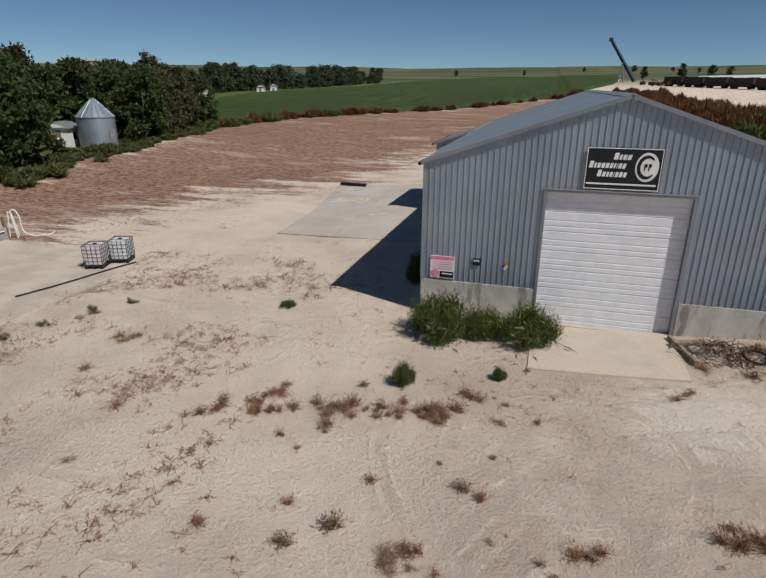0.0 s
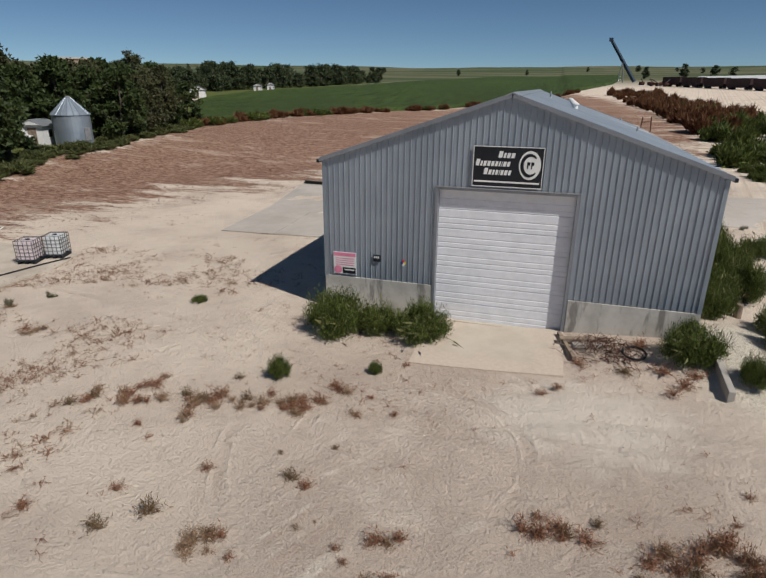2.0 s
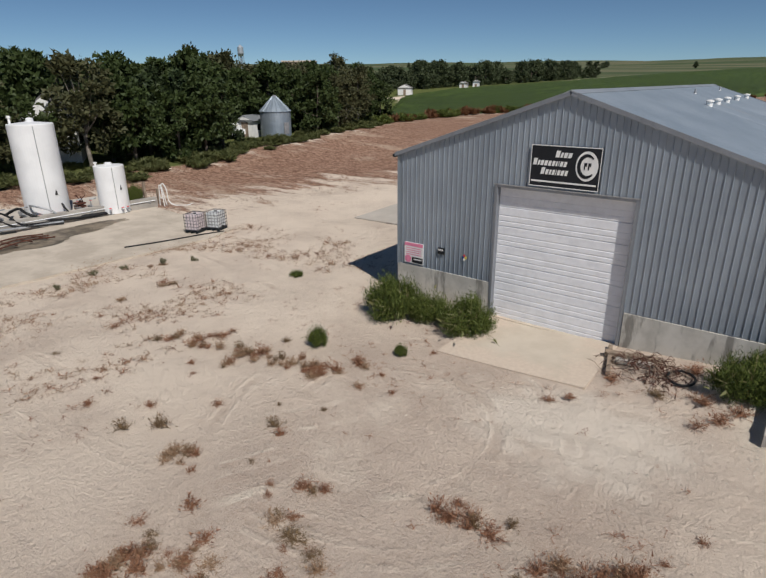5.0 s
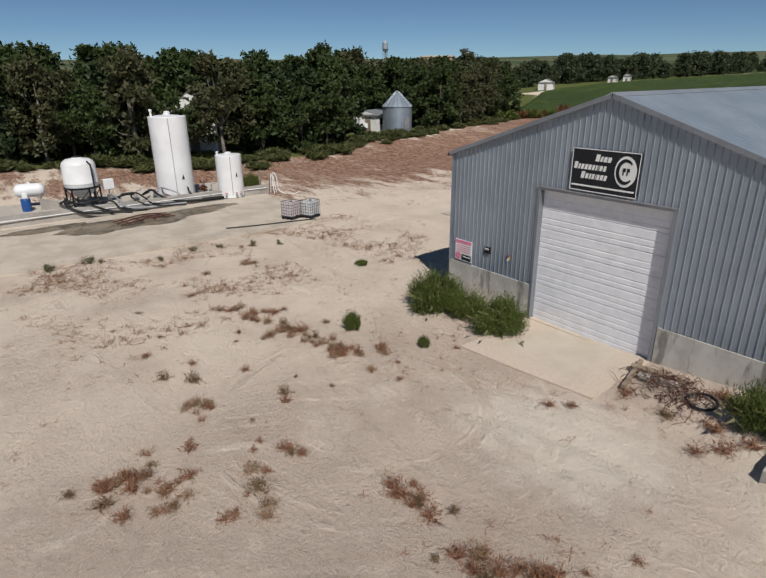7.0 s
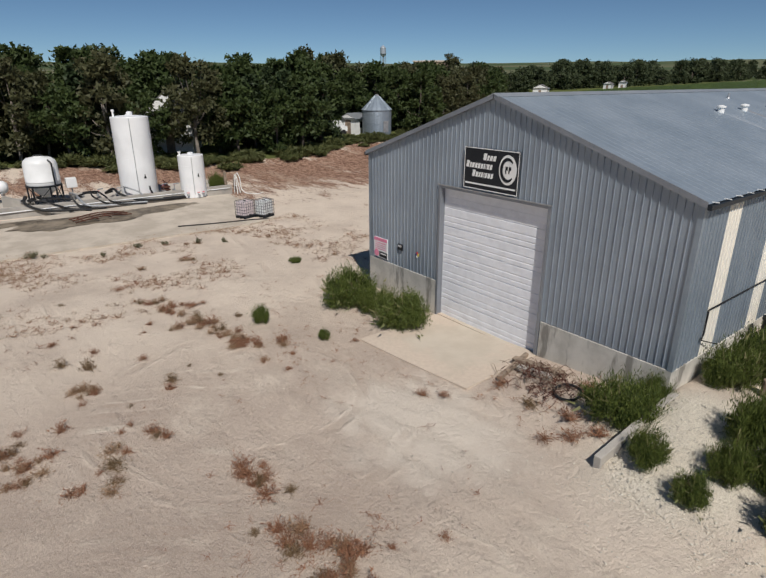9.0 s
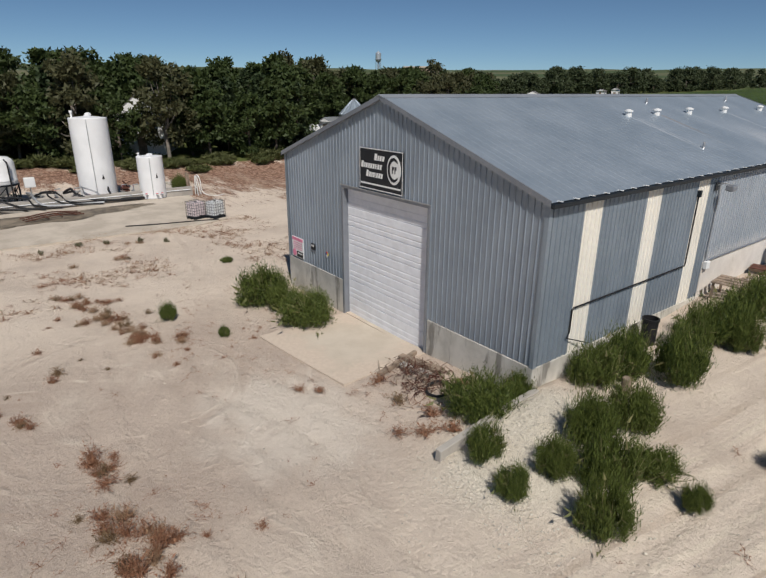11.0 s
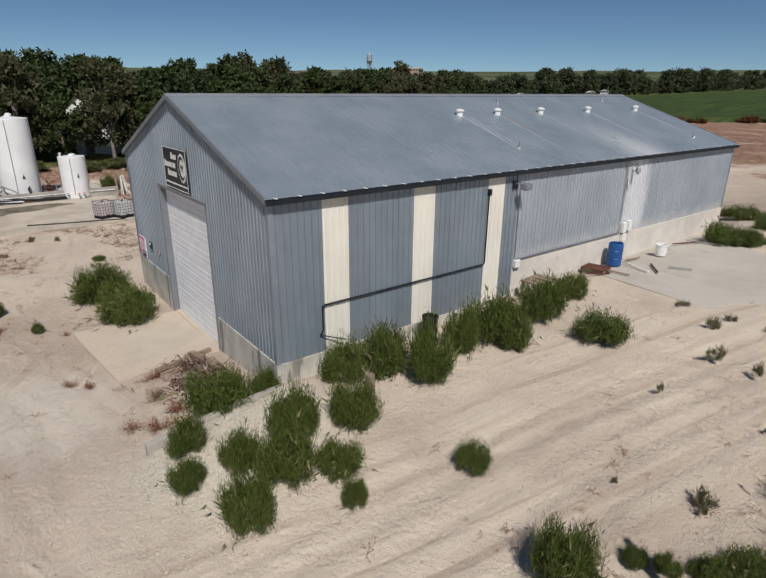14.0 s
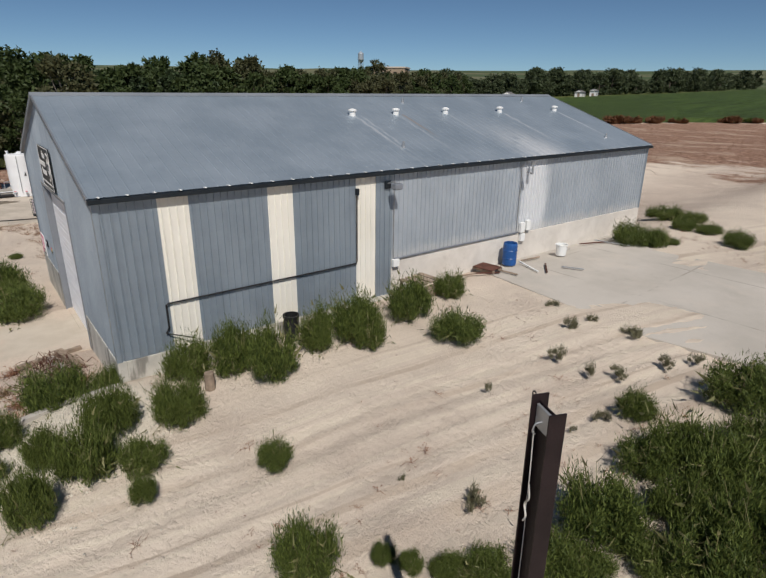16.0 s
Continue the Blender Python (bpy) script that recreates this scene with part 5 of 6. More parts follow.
def parked_truck():
    t = thing("white_truck", -60.2, 30.2, lay(-60.2, 30.2), "white flatbed truck parked under the trees", "truck", turn=70)
    part("cab", prism([(-0.8, -0.9, 0.6), (1.1, -0.9, 0.6), (1.1, -0.9, 1.2), (0.6, -0.9, 1.35), (0.2, -0.9, 2.0), (-0.8, -0.9, 2.0)], (0, 1.8, 0)), M_WHITE, t)
    part("windscreen", prism([(0.63, -0.8, 1.4), (0.27, -0.8, 1.95), (0.25, -0.8, 1.93), (0.6, -0.8, 1.38)], (0, 1.6, 0)), M_GLASS, t)
    part("bed", box(-3.6, -0.85, -0.95, 0.95, 0.75, 0.95, 0.02), M_STEEL, t)
    part("rack", tube([(-0.9, -0.9, 0.9), (-0.9, -0.9, 1.9), (-0.9, 0.9, 1.9), (-0.9, 0.9, 0.9)], 0.05, 6), M_WHITE, t)
    for q in (-2.8, 0.55):
        for s in (-0.95, 0.75):
            w = part("wheel", tube([(q, s, 0.4), (q, s + 0.2, 0.4)], 0.4, 14), M_HOSE, t)


parked_truck()


# ---- plants ----
def cloud(rng, centres, radii, n, size, slim=1.0, rise=0.0, squash=0.8):
    """n leaf cards spread over clumps; slim: length over width; rise: how far they stand upright."""
    c = np.asarray(centres)[rng.integers(0, len(centres), n)]
    r = np.asarray(radii)[rng.integers(0, len(radii), n)]
    d = rng.normal(size=(n, 3))
    d /= np.linalg.norm(d, axis=1)[:, None]
    p = c + d * (r * rng.random(n) ** 0.4)[:, None] * np.array((1, 1, squash))
    a = rng.normal(size=(n, 3)) + d * 0.6
    a[:, 2] = a[:, 2] * (1 - rise) + rise * 2.2
    a /= np.linalg.norm(a, axis=1)[:, None]
    b = np.cross(a, rng.normal(size=(n, 3)))
    b /= np.linalg.norm(b, axis=1)[:, None]
    s = size * (0.6 + 0.8 * rng.random(n))[:, None]
    a, b = a * s * slim, b * s
    v = np.stack([p - b * 0.55, p + a * 0.3 + b * 0.55, p + a], 1).reshape(-1, 3)
    f = np.arange(3 * n).reshape(n, 3)
    return v, f


def limbs(rng, height, targets, girth):
    bm = tube([(0, 0, -0.3), (rng.normal() * 0.1, rng.normal() * 0.1, height * 0.3), (rng.normal() * 0.25, rng.normal() * 0.25, height * 0.62), (rng.normal() * 0.4, rng.normal() * 0.4, height * 0.9)], [girth, girth * 0.8, girth * 0.45, girth * 0.1], 8)
    for q in targets:
        z = min(q[2] * 0.75, height * rng.uniform(0.25, 0.6))
        start = Vector((0, 0, z))
        end = Vector(q)
        mid = (start + end) / 2 + Vector((0, 0, -0.15 * height * rng.random() * 0.3))
        tube([start, mid, end], [girth * 0.35, girth * 0.22, girth * 0.05], 5, bm)
    return bm


def tree_meshes(seed, height, spread, leaves, size, bark, leafage, low=0.25, bare=0.0, cone=False):
    rng = np.random.default_rng(seed)
    cs = []
    k = 0
    while len(cs) < 46 and k < 4000:
        k += 1
        u = rng.random()
        z = height * (low + (0.97 - low) * u)
        w = spread * ((1 - u) * 0.95 + 0.06 if cone else (0.55 + 0.6 * math.sin(math.pi * min(1, u * 0.9 + 0.12))) * (0.75 if u > 0.8 else 1))
        a, r = rng.random() * 6.283, w * rng.random() ** 0.5
        cs.append((r * math.cos(a), r * math.sin(a), z + rng.normal() * 0.2))
    cs = np.array(cs)
    pick = cs[rng.permutation(len(cs))[: int(9 + 14 * bare)]]
    trunk = limbs(rng, height, pick, 0.035 * height * 0.6)
    me_t = bpy.data.meshes.new("trunk")
    trunk.to_mesh(me_t)
    trunk.free()
    me_t.materials.append(bark)
    rad = spread * np.array((0.22, 0.3, 0.38)) * (0.75 if cone else 1)
    v, f = cloud(rng, cs, rad, leaves, size, 1.5, 0.0, 0.7)
    return me_t, mesh("crown", v.tolist(), f.tolist(), leafage)


TREES = {
    "broad": [tree_meshes(s, 9.5, 2.9, 4000, 0.33, M_BARK, M_LEAF, 0.16) for s in (1, 2, 3)],
    "olive": [tree_meshes(s, 9.5, 2.5, 3400, 0.29, M_PALE_BARK, M_LEAF_OLIVE, 0.18, 0.2) for s in (4, 5)],
    "bare": [tree_meshes(6, 11, 1.9, 2000, 0.26, M_PALE_BARK, M_LEAF_OLIVE, 0.35, 0.3)],
    "cedar": [tree_meshes(s, 8.0, 2.3, 3600, 0.29, M_BARK, M_CEDAR, 0.04, 0, True) for s in (7, 8)],
    "far": [tree_meshes(s, 9.5, w, 1900, 0.5, M_BARK, M_LEAF_HAZED, 0.08) for s, w in ((9, 3.6), (10, 2.6), (12, 4.2))],
}
TREE_LABEL = {
    "broad": ("deciduous_tree", "dark green broad-leaved tree in a dense windbreak"),
    "olive": ("deciduous_tree", "thin olive-leaved tree with pale bare limbs"),
    "bare": ("deciduous_tree", "half-dead tree with a sparse open crown"),
    "cedar": ("cedar_tree", "dark conical cedar at the edge of the windbreak"),
    "far": ("deciduous_tree", "distant dark green tree in a shelter belt"),
}


def plant_tree(kind, x, y, k, s, turn, group):
    name, label = TREE_LABEL[kind]
    t = new(name)
    t.matrix_world = pose(x, y, lay(x, y) - 0.05, 0, 0, turn) @ Matrix.Diagonal((s, s, s, 1))
    tagged(t, label, "tree", group)
    for nm, me in zip(("trunk", "crown"), TREES[kind][k % len(TREES[kind])]):
        p = new(nm, me)
        p.parent = t


def windbreak():
    rng = random.Random(11)
    for row, off in enumerate((1.6, 5.0, 8.8, 13.0, 18.0, 25.0)):
        y = -24 + row * 0.7
        while y < 62:
            y += rng.uniform(2.9, 4.6) + row * 0.15
            x = float(np.interp(y, *WEST)) - off + rng.uniform(-1.1, 1.1)
            if 25.5 < y < 40.5 and x > -61.5 or math.hypot(x + 60.5, y - 8.6) < 5.0 or math.hypot(x + 60.6, y - 33) < 2.6:
                continue
            u = rng.random()
            if y > 26:
                kind = "olive" if u < 0.5 else "broad"
            else:
                kind = "broad" if u < 0.5 else "cedar" if u < 0.84 else "olive"
            s = rng.uniform(0.8, 1.08) * (1.0 + 0.016 * row) * (0.92 if y > 40 else 1)
            if row == 0 and kind == "broad":
                s *= 0.85
            plant_tree(kind, x, y, rng.randrange(9), s, rng.uniform(0, 360), "windbreak trees")
    for x, y, s in ((-68, 29.9, 1.04), (-68, 58.8, 1.03), (-71, 37, 0.9), (-63, 44.5, 0.86)):
        plant_tree("bare", x, y, 0, s, rng.uniform(0, 360), "windbreak trees")
    for x0, y0, x1, y1, gap in ((-66, 64, -84, 92, 5), (-84, 92, -134, 150, 5.5), (-134, 150, -136, 215, 5.5), (-136, 215, -124, 300, 6.5), (-124, 300, -121, 380, 7.5)):
        length = math.hypot(x1 - x0, y1 - y0)
        for row in range(3):
            s = 0.0
            while s < length:
                u = s / length
                k = rng.uniform(0.5, 1.25)
                nx = x0 + (x1 - x0) * u - 6 - row * 9 + rng.uniform(-2, 2)
                ny = y0 + (y1 - y0) * u + rng.uniform(-2, 2)
                if math.hypot(nx + 127, ny - 162) > 9 and math.hypot(nx + 126, ny - 208) > 8 and math.hypot(nx + 128, ny - 109) > 9:
                    plant_tree("far" if y0 > 140 else rng.choice(("broad", "olive")), nx, ny, rng.randrange(3), (k ** 1.5 * 0.9 if y0 > 140 else 0.6 + 0.4 * k) * (1.0 if y0 < 160 else 1.05), rng.uniform(0, 360), "shelter belt")
                s += gap * rng.uniform(0.8, 1.3)
    for k in range(26):
        a = radians(rng.uniform(-20, 60))
        r = rng.choice((520, 620, 700, 820, 950, 1150)) + rng.uniform(-30, 30)
        if r < 720 and -4 < math.degrees(a) < 14:
            continue
        x, y = -6 - r * math.sin(a), r * math.cos(a)
        plant_tree("far", x, y, rng.randrange(3), rng.uniform(0.7, 1.2), rng.uniform(0, 360), "far hedgerows")


windbreak()


def crop_field():
    """The standing crop as one rolling sheet that dips to the soil at its edges."""
    poly = [(-61.5, 62), (-63, 78), (-62, 97), (-57, 113), (-50, 134), (-28, 177), (0, 223), (22, 330), (40, 480), (60, 700), (-75, 620), (-112, 380), (-115, 290), (-119, 228), (-124, 190), (-119, 150), (-92, 108), (-72, 78)]
    ys = [60.0]
    while ys[-1] < 710:
        ys.append(ys[-1] + max(1.2, (ys[-1] - 60) * 0.022))
    xs = np.arange(-132, 66, 1.6)
    gx, gy = np.meshgrid(xs, np.array(ys))
    sd = inside(gx, gy, poly)
    rng = np.random.default_rng(4)
    verts, idx = [], -np.ones(gx.shape, int)
    for j in range(gx.shape[0]):
        for i in range(gx.shape[1]):
            if sd[j, i] > -2.5:
                x, y = float(gx[j, i]), float(gy[j, i])
                idx[j, i] = len(verts)
                verts.append((x, y, lay(x, y) - 0.15 + (0.95 + 0.22 * rng.random()) * step(-0.8, 1.2, sd[j, i])))
    faces = [(a, b, c, d) for a, b, c, d in zip(idx[:-1, :-1].ravel(), idx[:-1, 1:].ravel(), idx[1:, 1:].ravel(), idx[1:, :-1].ravel()) if min(a, b, c, d) >= 0]
    m = Mat("standing_crop", 0.75, 0.0, 0.2)
    rows = m.noise(0.9, 4, 0.6, (1.0, 0.06, 1))
    c = m.mix(m.ramp(rows, 0.35, 0.65), (0.03, 0.05, 0.011), (0.075, 0.115, 0.027))
    c = m.mix(m.ramp(m.noise(0.03, 4, 0.6, (1, 0.4, 1)), 0.42, 0.62, 0, 0.6), c, (0.045, 0.068, 0.018))
    m.colour(c).bump(m.noise(3.0, 4, 0.7), 1.0, 0.4)
    ob = new("crop_field", mesh("crop_field", verts, [tuple(int(q) for q in f) for f in faces], m.m))
    tagged(ob, "dense dark green standing crop in a wide field", "crop", kind="stuff")


crop_field()


def bush_mesh(name, seed, n, material, slim=4.5, rise=0.45, size=0.075, lumps=16, tall=1.0):
    """A bushy weed one unit in radius and one in height."""
    rng = np.random.default_rng(seed)
    cs = [(0.66 * math.sqrt(u) * math.cos(a), 0.62 * math.sqrt(u) * math.sin(a), (0.1 + 0.62 * rng.random() * (1 - 0.6 * u)) * tall) for u, a in zip(rng.random(lumps), rng.random(lumps) * 6.283)]
    v, f = cloud(rng, cs, (0.08, 0.12, 0.18, 0.28), int(n * 0.72), size, slim, rise, 0.85)
    tips = [(p[0] * 1.1, p[1] * 1.1, p[2] + 0.12) for p in cs]
    v2, f2 = cloud(rng, tips, (0.16, 0.24), n - int(n * 0.72), size * 0.8, slim * 1.5, 0.8, 1.3)
    f = np.concatenate([f, f2 + len(v)])
    v = np.concatenate([v, v2])
    v[:, 2] = np.maximum(v[:, 2], 0.0)
    return mesh(name, v.tolist(), f.tolist(), material)


def dry_mesh(name, seed, n, material, branch=3, girth=0.03):
    """A dry weed of thin forking stems, one unit in radius and one in height."""
    rng = np.random.default_rng(seed)
    verts, faces = [], []
    for _ in range(n):
        a, e = rng.random() * 6.283, 0.12 + 1.15 * rng.random() ** 1.3
        p = np.array((rng.normal() * 0.1, rng.normal() * 0.1, 0.0))
        d = np.array((math.cos(a) * math.cos(e), math.sin(a) * math.cos(e), math.sin(e)))
        length = 0.5 + 0.6 * rng.random()
        for k in range(branch):
            q = p + d * length / branch
            w = np.cross(d, rng.normal(size=3))
            w *= girth * (1 - 0.25 * k) / np.linalg.norm(w)
            b = len(verts)
            verts += [tuple(p - w), tuple(p + w), tuple(q + w * 0.6), tuple(q - w * 0.6)]
            faces.append((b, b + 1, b + 2, b + 3))
            for _ in range(2):
                t = q + (rng.normal(size=3) * 0.10 + d * 0.10)
                u = np.cross(d, rng.normal(size=3)) * girth * 1.2
                b = len(verts)
                verts += [tuple(q - u), tuple(q + u), tuple(t)]
                faces.append((b, b + 1, b + 2))
            p, d = q, d + rng.normal(size=3) * 0.42
            d /= np.linalg.norm(d)
    verts = [(x, y, max(z, 0.0)) for x, y, z in verts]
    return mesh(name, verts, faces, material)


BUSH = [bush_mesh("kochia_bush", s, 14500, M_KOCHIA, 4.6, 0.66, 0.0175, 60) for s in (21, 22, 23, 24)]
UNDER = [bush_mesh("undergrowth", s, 1300, M_UNDER, 4, 0.6, 0.085) for s in (28, 29)]
BANK = [bush_mesh("kochia_bush", s, 1500, M_KOCHIA, 2.6, 0.4, 0.095, 26) for s in (26, 27)]
RUSSET = [bush_mesh("russet_bush", s, 1200, M_RUSSET, 3.0, 0.6, 0.12) for s in (31, 32)]
SAGE = [bush_mesh("green_weed", s, 900, M_SAGE, 5, 0.6, 0.04, 9) for s in (43, 44, 45)]
POST_TUFTS = [(8.35, 1.95, 0.28, 0.4), (8.75, 2.2, 0.3, 0.35), (9.1, 2.5, 0.26, 0.3)]
SHADED = [(-13.0, 3.2, 0.6, 0.9), (-13.2, 4.6, 0.7, 1.0), (-13.0, 6.0, 0.6, 0.8), (-13.4, 7.4, 0.5, 0.7)]
STALKS = dry_mesh("branchwork", 50, 30, M_STALK, 3, 0.014)
DRY = [dry_mesh("dry_weed", s, 52, m, 4, 0.015) for s, m in ((51, M_DRY), (52, M_OLIVE_DRY), (53, M_DRY), (54, M_DRY))]
STRAW = [dry_mesh("straw_weed", s, 60, M_STRAW, 4, 0.016) for s in (61, 62)]


def set_plants(name, meshes, rows, label, category, group, seed, fat=1.0, tall=1.0):
    rng = random.Random(seed)
    if name == "dry_weed":
        # a broad patch is several plants growing apart
        rows = [r for x, y, w, h in rows for r in ([(x, y, w, h)] if w < 0.32 else [(x + rng.gauss(0, 0.5) * w, y + rng.gauss(0, 0.5) * w, rng.uniform(0.18, 0.34), h * rng.uniform(0.6, 1.0)) for _ in range(min(9, 2 + int((w / 0.3) ** 1.7)))])]
    for x, y, w, h in rows:
        me = rng.choice(meshes)
        ob = new(name, None if me in BUSH else me)
        ob.matrix_world = pose(x, y, lay(x, y) + 0.0, 0, 0, rng.uniform(0, 360)) @ Matrix.Diagonal((w * fat * rng.uniform(0.92, 1.1), w * fat * rng.uniform(0.92, 1.1), h * tall, 1))
        tagged(ob, label, category, group)
        if me in BUSH:
            for nm, m in (("foliage", me), ("branchwork", STALKS)):
                p = new(nm, m)
                p.parent = ob


BUSH_FRONT = [(-0.36, -1.43, 0.89, 1.46), (-0.15, -0.29, 0.43, 0.96), (0.93, -2.64, 0.44, 1.03), (1.98, -3.02, 0.36, 0.89), (-11.09, -1.87, 1.07, 1.73), (-9.81, -1.52, 0.74, 1.26), (-8.31, -1.56, 0.96, 1.45)]
set_plants("kochia_bush", BUSH, BUSH_FRONT, "bushy green weed against the shed wall", "bush", "green bushes", 1, 1.26, 0.92)
BUSH_EAST = [(2.21, -1.99, 0.49, 1.09), (2.08, -0.70, 0.69, 1.43), (2.98, -1.37, 0.63, 1.51), (3.58, -2.46, 0.55, 1.42), (3.43, -0.43, 0.54, 0.86), (4.34, -0.68, 0.30, 0.72), (5.07, 1.70, 0.44, 0.66), (2.34, 0.67, 0.67, 1.36), (0.77, 1.46, 0.69, 1.37), (1.03, 2.58, 0.71, 1.59), (2.11, 3.18, 0.69, 1.86), (1.60, 4.77, 0.61, 1.57), (1.77, 5.93, 0.84, 1.67), (2.52, 5.89, 0.54, 1.34), (1.89, 7.83, 0.82, 1.60), (1.53, 9.88, 0.56, 1.07), (3.84, 7.97, 0.82, 1.01)]
set_plants("kochia_bush", BUSH, BUSH_EAST, "tall bushy green weed beside the shed", "bush", "green bushes", 2, 1.17, 0.97)
BUSH_SOUTH = [(8.96, 8.27, 0.42, 0.66), (9.95, 6.84, 0.58, 0.74), (10.80, 5.05, 0.5, 0.5), (10.62, 4.1, 0.42, 0.5), (11.45, 4.9, 0.5, 0.55), (11.6, 6.6, 0.5, 0.8), (10.41, 7.43, 0.73, 1.09), (10.23, 10.37, 0.80, 1.12), (10.21, 4.94, 0.69, 1.21), (10.90, 6.12, 0.49, 0.96), (11.25, 7.45, 0.77, 1.12), (12.05, 6.20, 0.67, 1.23), (11.76, 5.42, 0.65, 1.02), (7.83, 0.85, 0.50, 1.19), (11.21, 8.77, 0.69, 0.99), (9.68, 3.00, 0.41, 0.50), (10.25, 3.78, 0.56, 0.75), (9.37, 2.57, 0.34, 0.47)]
set_plants("kochia_bush", BUSH, BUSH_SOUTH, "dense tall green weed on the sandy bank", "bush", "green bushes", 3, 1.35, 1.1)
BUSH_NORTH = [(1.60, 20.82, 0.97, 1.19), (2.45, 21.33, 0.64, 0.96), (2.62, 22.27, 0.54, 0.33), (-0.42, 27.84, 1.06, 0.92), (1.15, 27.74, 0.76, 0.63), (4.59, 24.37, 0.75, 0.85), (2.73, 25.81, 0.70, 0.54), (1.65, 25.63, 0.72, 0.72)]
set_plants("kochia_bush", BUSH, BUSH_NORTH, "green weed at the edge of the slab", "bush", "green bushes", 4, 1.1, 1.0)
SMALL_EAST = [(5.49, 10.82, 0.25, 0.52), (4.26, 11.68, 0.23, 0.29), (6.38, 9.01, 0.25, 0.47), (7.41, 8.99, 0.18, 0.48), (8.39, 10.58, 0.24, 0.41), (8.70, 11.42, 0.21, 0.39), (6.85, 11.57, 0.40, 0.40), (5.72, 11.62, 0.21, 0.29), (6.25, 6.66, 0.11, 0.30), (8.62, 7.56, 0.21, 0.35), (7.87, 9.34, 0.29, 0.32), (8.53, 3.76, 0.26, 0.57), (7.15, 3.29, 0.09, 0.19), (8.42, 6.84, 0.10, 0.17)]
set_plants("green_weed", SAGE, SMALL_EAST, "small grey-green weed in the sand", "weed", "small weeds", 5, 1.2, 1.0)
TANK_BUSH = [(-39.9, 4.5, 0.75, 1.45), (-40.5, 5.2, 0.6, 1.1)]
set_plants("kochia_bush", BUSH, TANK_BUSH, "green bush beside the short storage tank", "bush", "green bushes", 40)
PAD_WEEDS = [(-26.5, -10.5, 0.38, 0.5), (-26.4, -12.2, 0.42, 0.45), (-26.2, -9.9, 0.22, 0.3), (-25.3, -5.7, 0.3, 0.3), (-24.2, -2.9, 0.32, 0.32), (-24.9, -4.4, 0.3, 0.3), (-23.4, -1.6, 0.28, 0.3), (-24.6, -7.6, 0.26, 0.28)]
set_plants("green_weed", SAGE, PAD_WEEDS, "grey half-dry weed at the edge of the pad", "weed", "small weeds", 41)
GREEN_SMALL = [(-11.48, -5.32, 0.40, 0.74), (-8.98, -4.29, 0.24, 0.41), (-17.11, -0.80, 0.35, 0.28)]
set_plants("green_weed", BUSH, GREEN_SMALL, "small green weed in the open sand", "weed", "small weeds", 6, 1.1, 1.0)
DRY_A = [(-12.15, -11.43, 0.28, 0.51), (-11.46, -10.80, 0.30, 0.78), (-11.15, -9.37, 0.23, 0.33), (-9.30, -9.13, 0.27, 0.48), (-8.88, -9.30, 0.24, 0.47), (-8.78, -7.91, 0.13, 0.19), (-7.03, -10.29, 0.32, 0.54), (-4.60, -9.19, 0.24, 0.66), (-4.02, -8.94, 0.35, 0.40), (-13.92, -11.40, 0.28, 0.24), (-12.52, -10.45, 0.22, 0.29), (-15.10, -10.59, 0.13, 0.18), (-9.89, -8.42, 0.11, 0.13), (-8.62, -10.39, 0.13, 0.19), (-8.34, -10.13, 0.07, 0.13), (-9.41, -11.34, 0.16, 0.32), (-13.07, -8.79, 0.14, 0.17), (-13.67, -8.42, 0.20, 0.27), (-12.72, -8.03, 0.12, 0.16), (-17.81, -10.52, 0.22, 0.18), (-9.75, -11.33, 0.08, 0.11)]
set_plants("dry_weed", DRY, DRY_A, "dry brown weed in the open sand", "weed", "dry weeds", 7, 1.15, 0.7)
DRY_ROW = [(-15.90, -7.91, 0.43, 0.49), (-14.98, -7.32, 0.44, 0.43), (-13.89, -7.27, 0.31, 0.43), (-13.19, -7.19, 0.43, 0.56), (-12.50, -6.74, 0.31, 0.57), (-12.50, -5.71, 0.23, 0.30), (-11.00, -6.53, 0.37, 0.50), (-10.21, -6.41, 0.49, 0.63), (-9.52, -5.60, 0.38, 0.50), (-8.70, -5.61, 0.16, 0.21), (-24.14, -3.31, 0.54, 0.38), (-20.94, -6.71, 0.26, 0.36), (-21.25, -4.44, 0.50, 0.26), (-18.45, -8.26, 0.26, 0.21), (-14.77, -6.62, 0.33, 0.22), (-8.24, -3.57, 0.14, 0.23), (-11.74, -6.63, 0.25, 0.50), (-12.82, -6.96, 0.31, 0.43)]
set_plants("dry_weed", DRY + STRAW, DRY_ROW, "dry brown weed in a long drift", "weed", "dry weeds", 8, 1.15, 0.7)
DRY_B = [(-4.29, -9.21, 0.27, 0.66), (-3.67, -9.15, 0.35, 0.54), (-3.25, -8.70, 0.18, 0.33), (-2.45, -9.41, 0.25, 0.51), (-1.73, -9.25, 0.37, 0.70), (-0.82, -9.33, 0.52, 0.79), (-0.32, -8.82, 0.25, 0.67), (-0.38, -7.14, 0.17, 0.33), (0.77, -8.14, 0.34, 0.67), (0.88, -8.33, 0.21, 0.56), (-0.80, -8.02, 0.13, 0.21), (1.61, -7.52, 0.18, 0.49), (-2.65, -9.79, 0.16, 0.20)]
set_plants("dry_weed", DRY, DRY_B, "dry brown weed in the open sand", "weed", "dry weeds", 9, 1.15, 0.7)
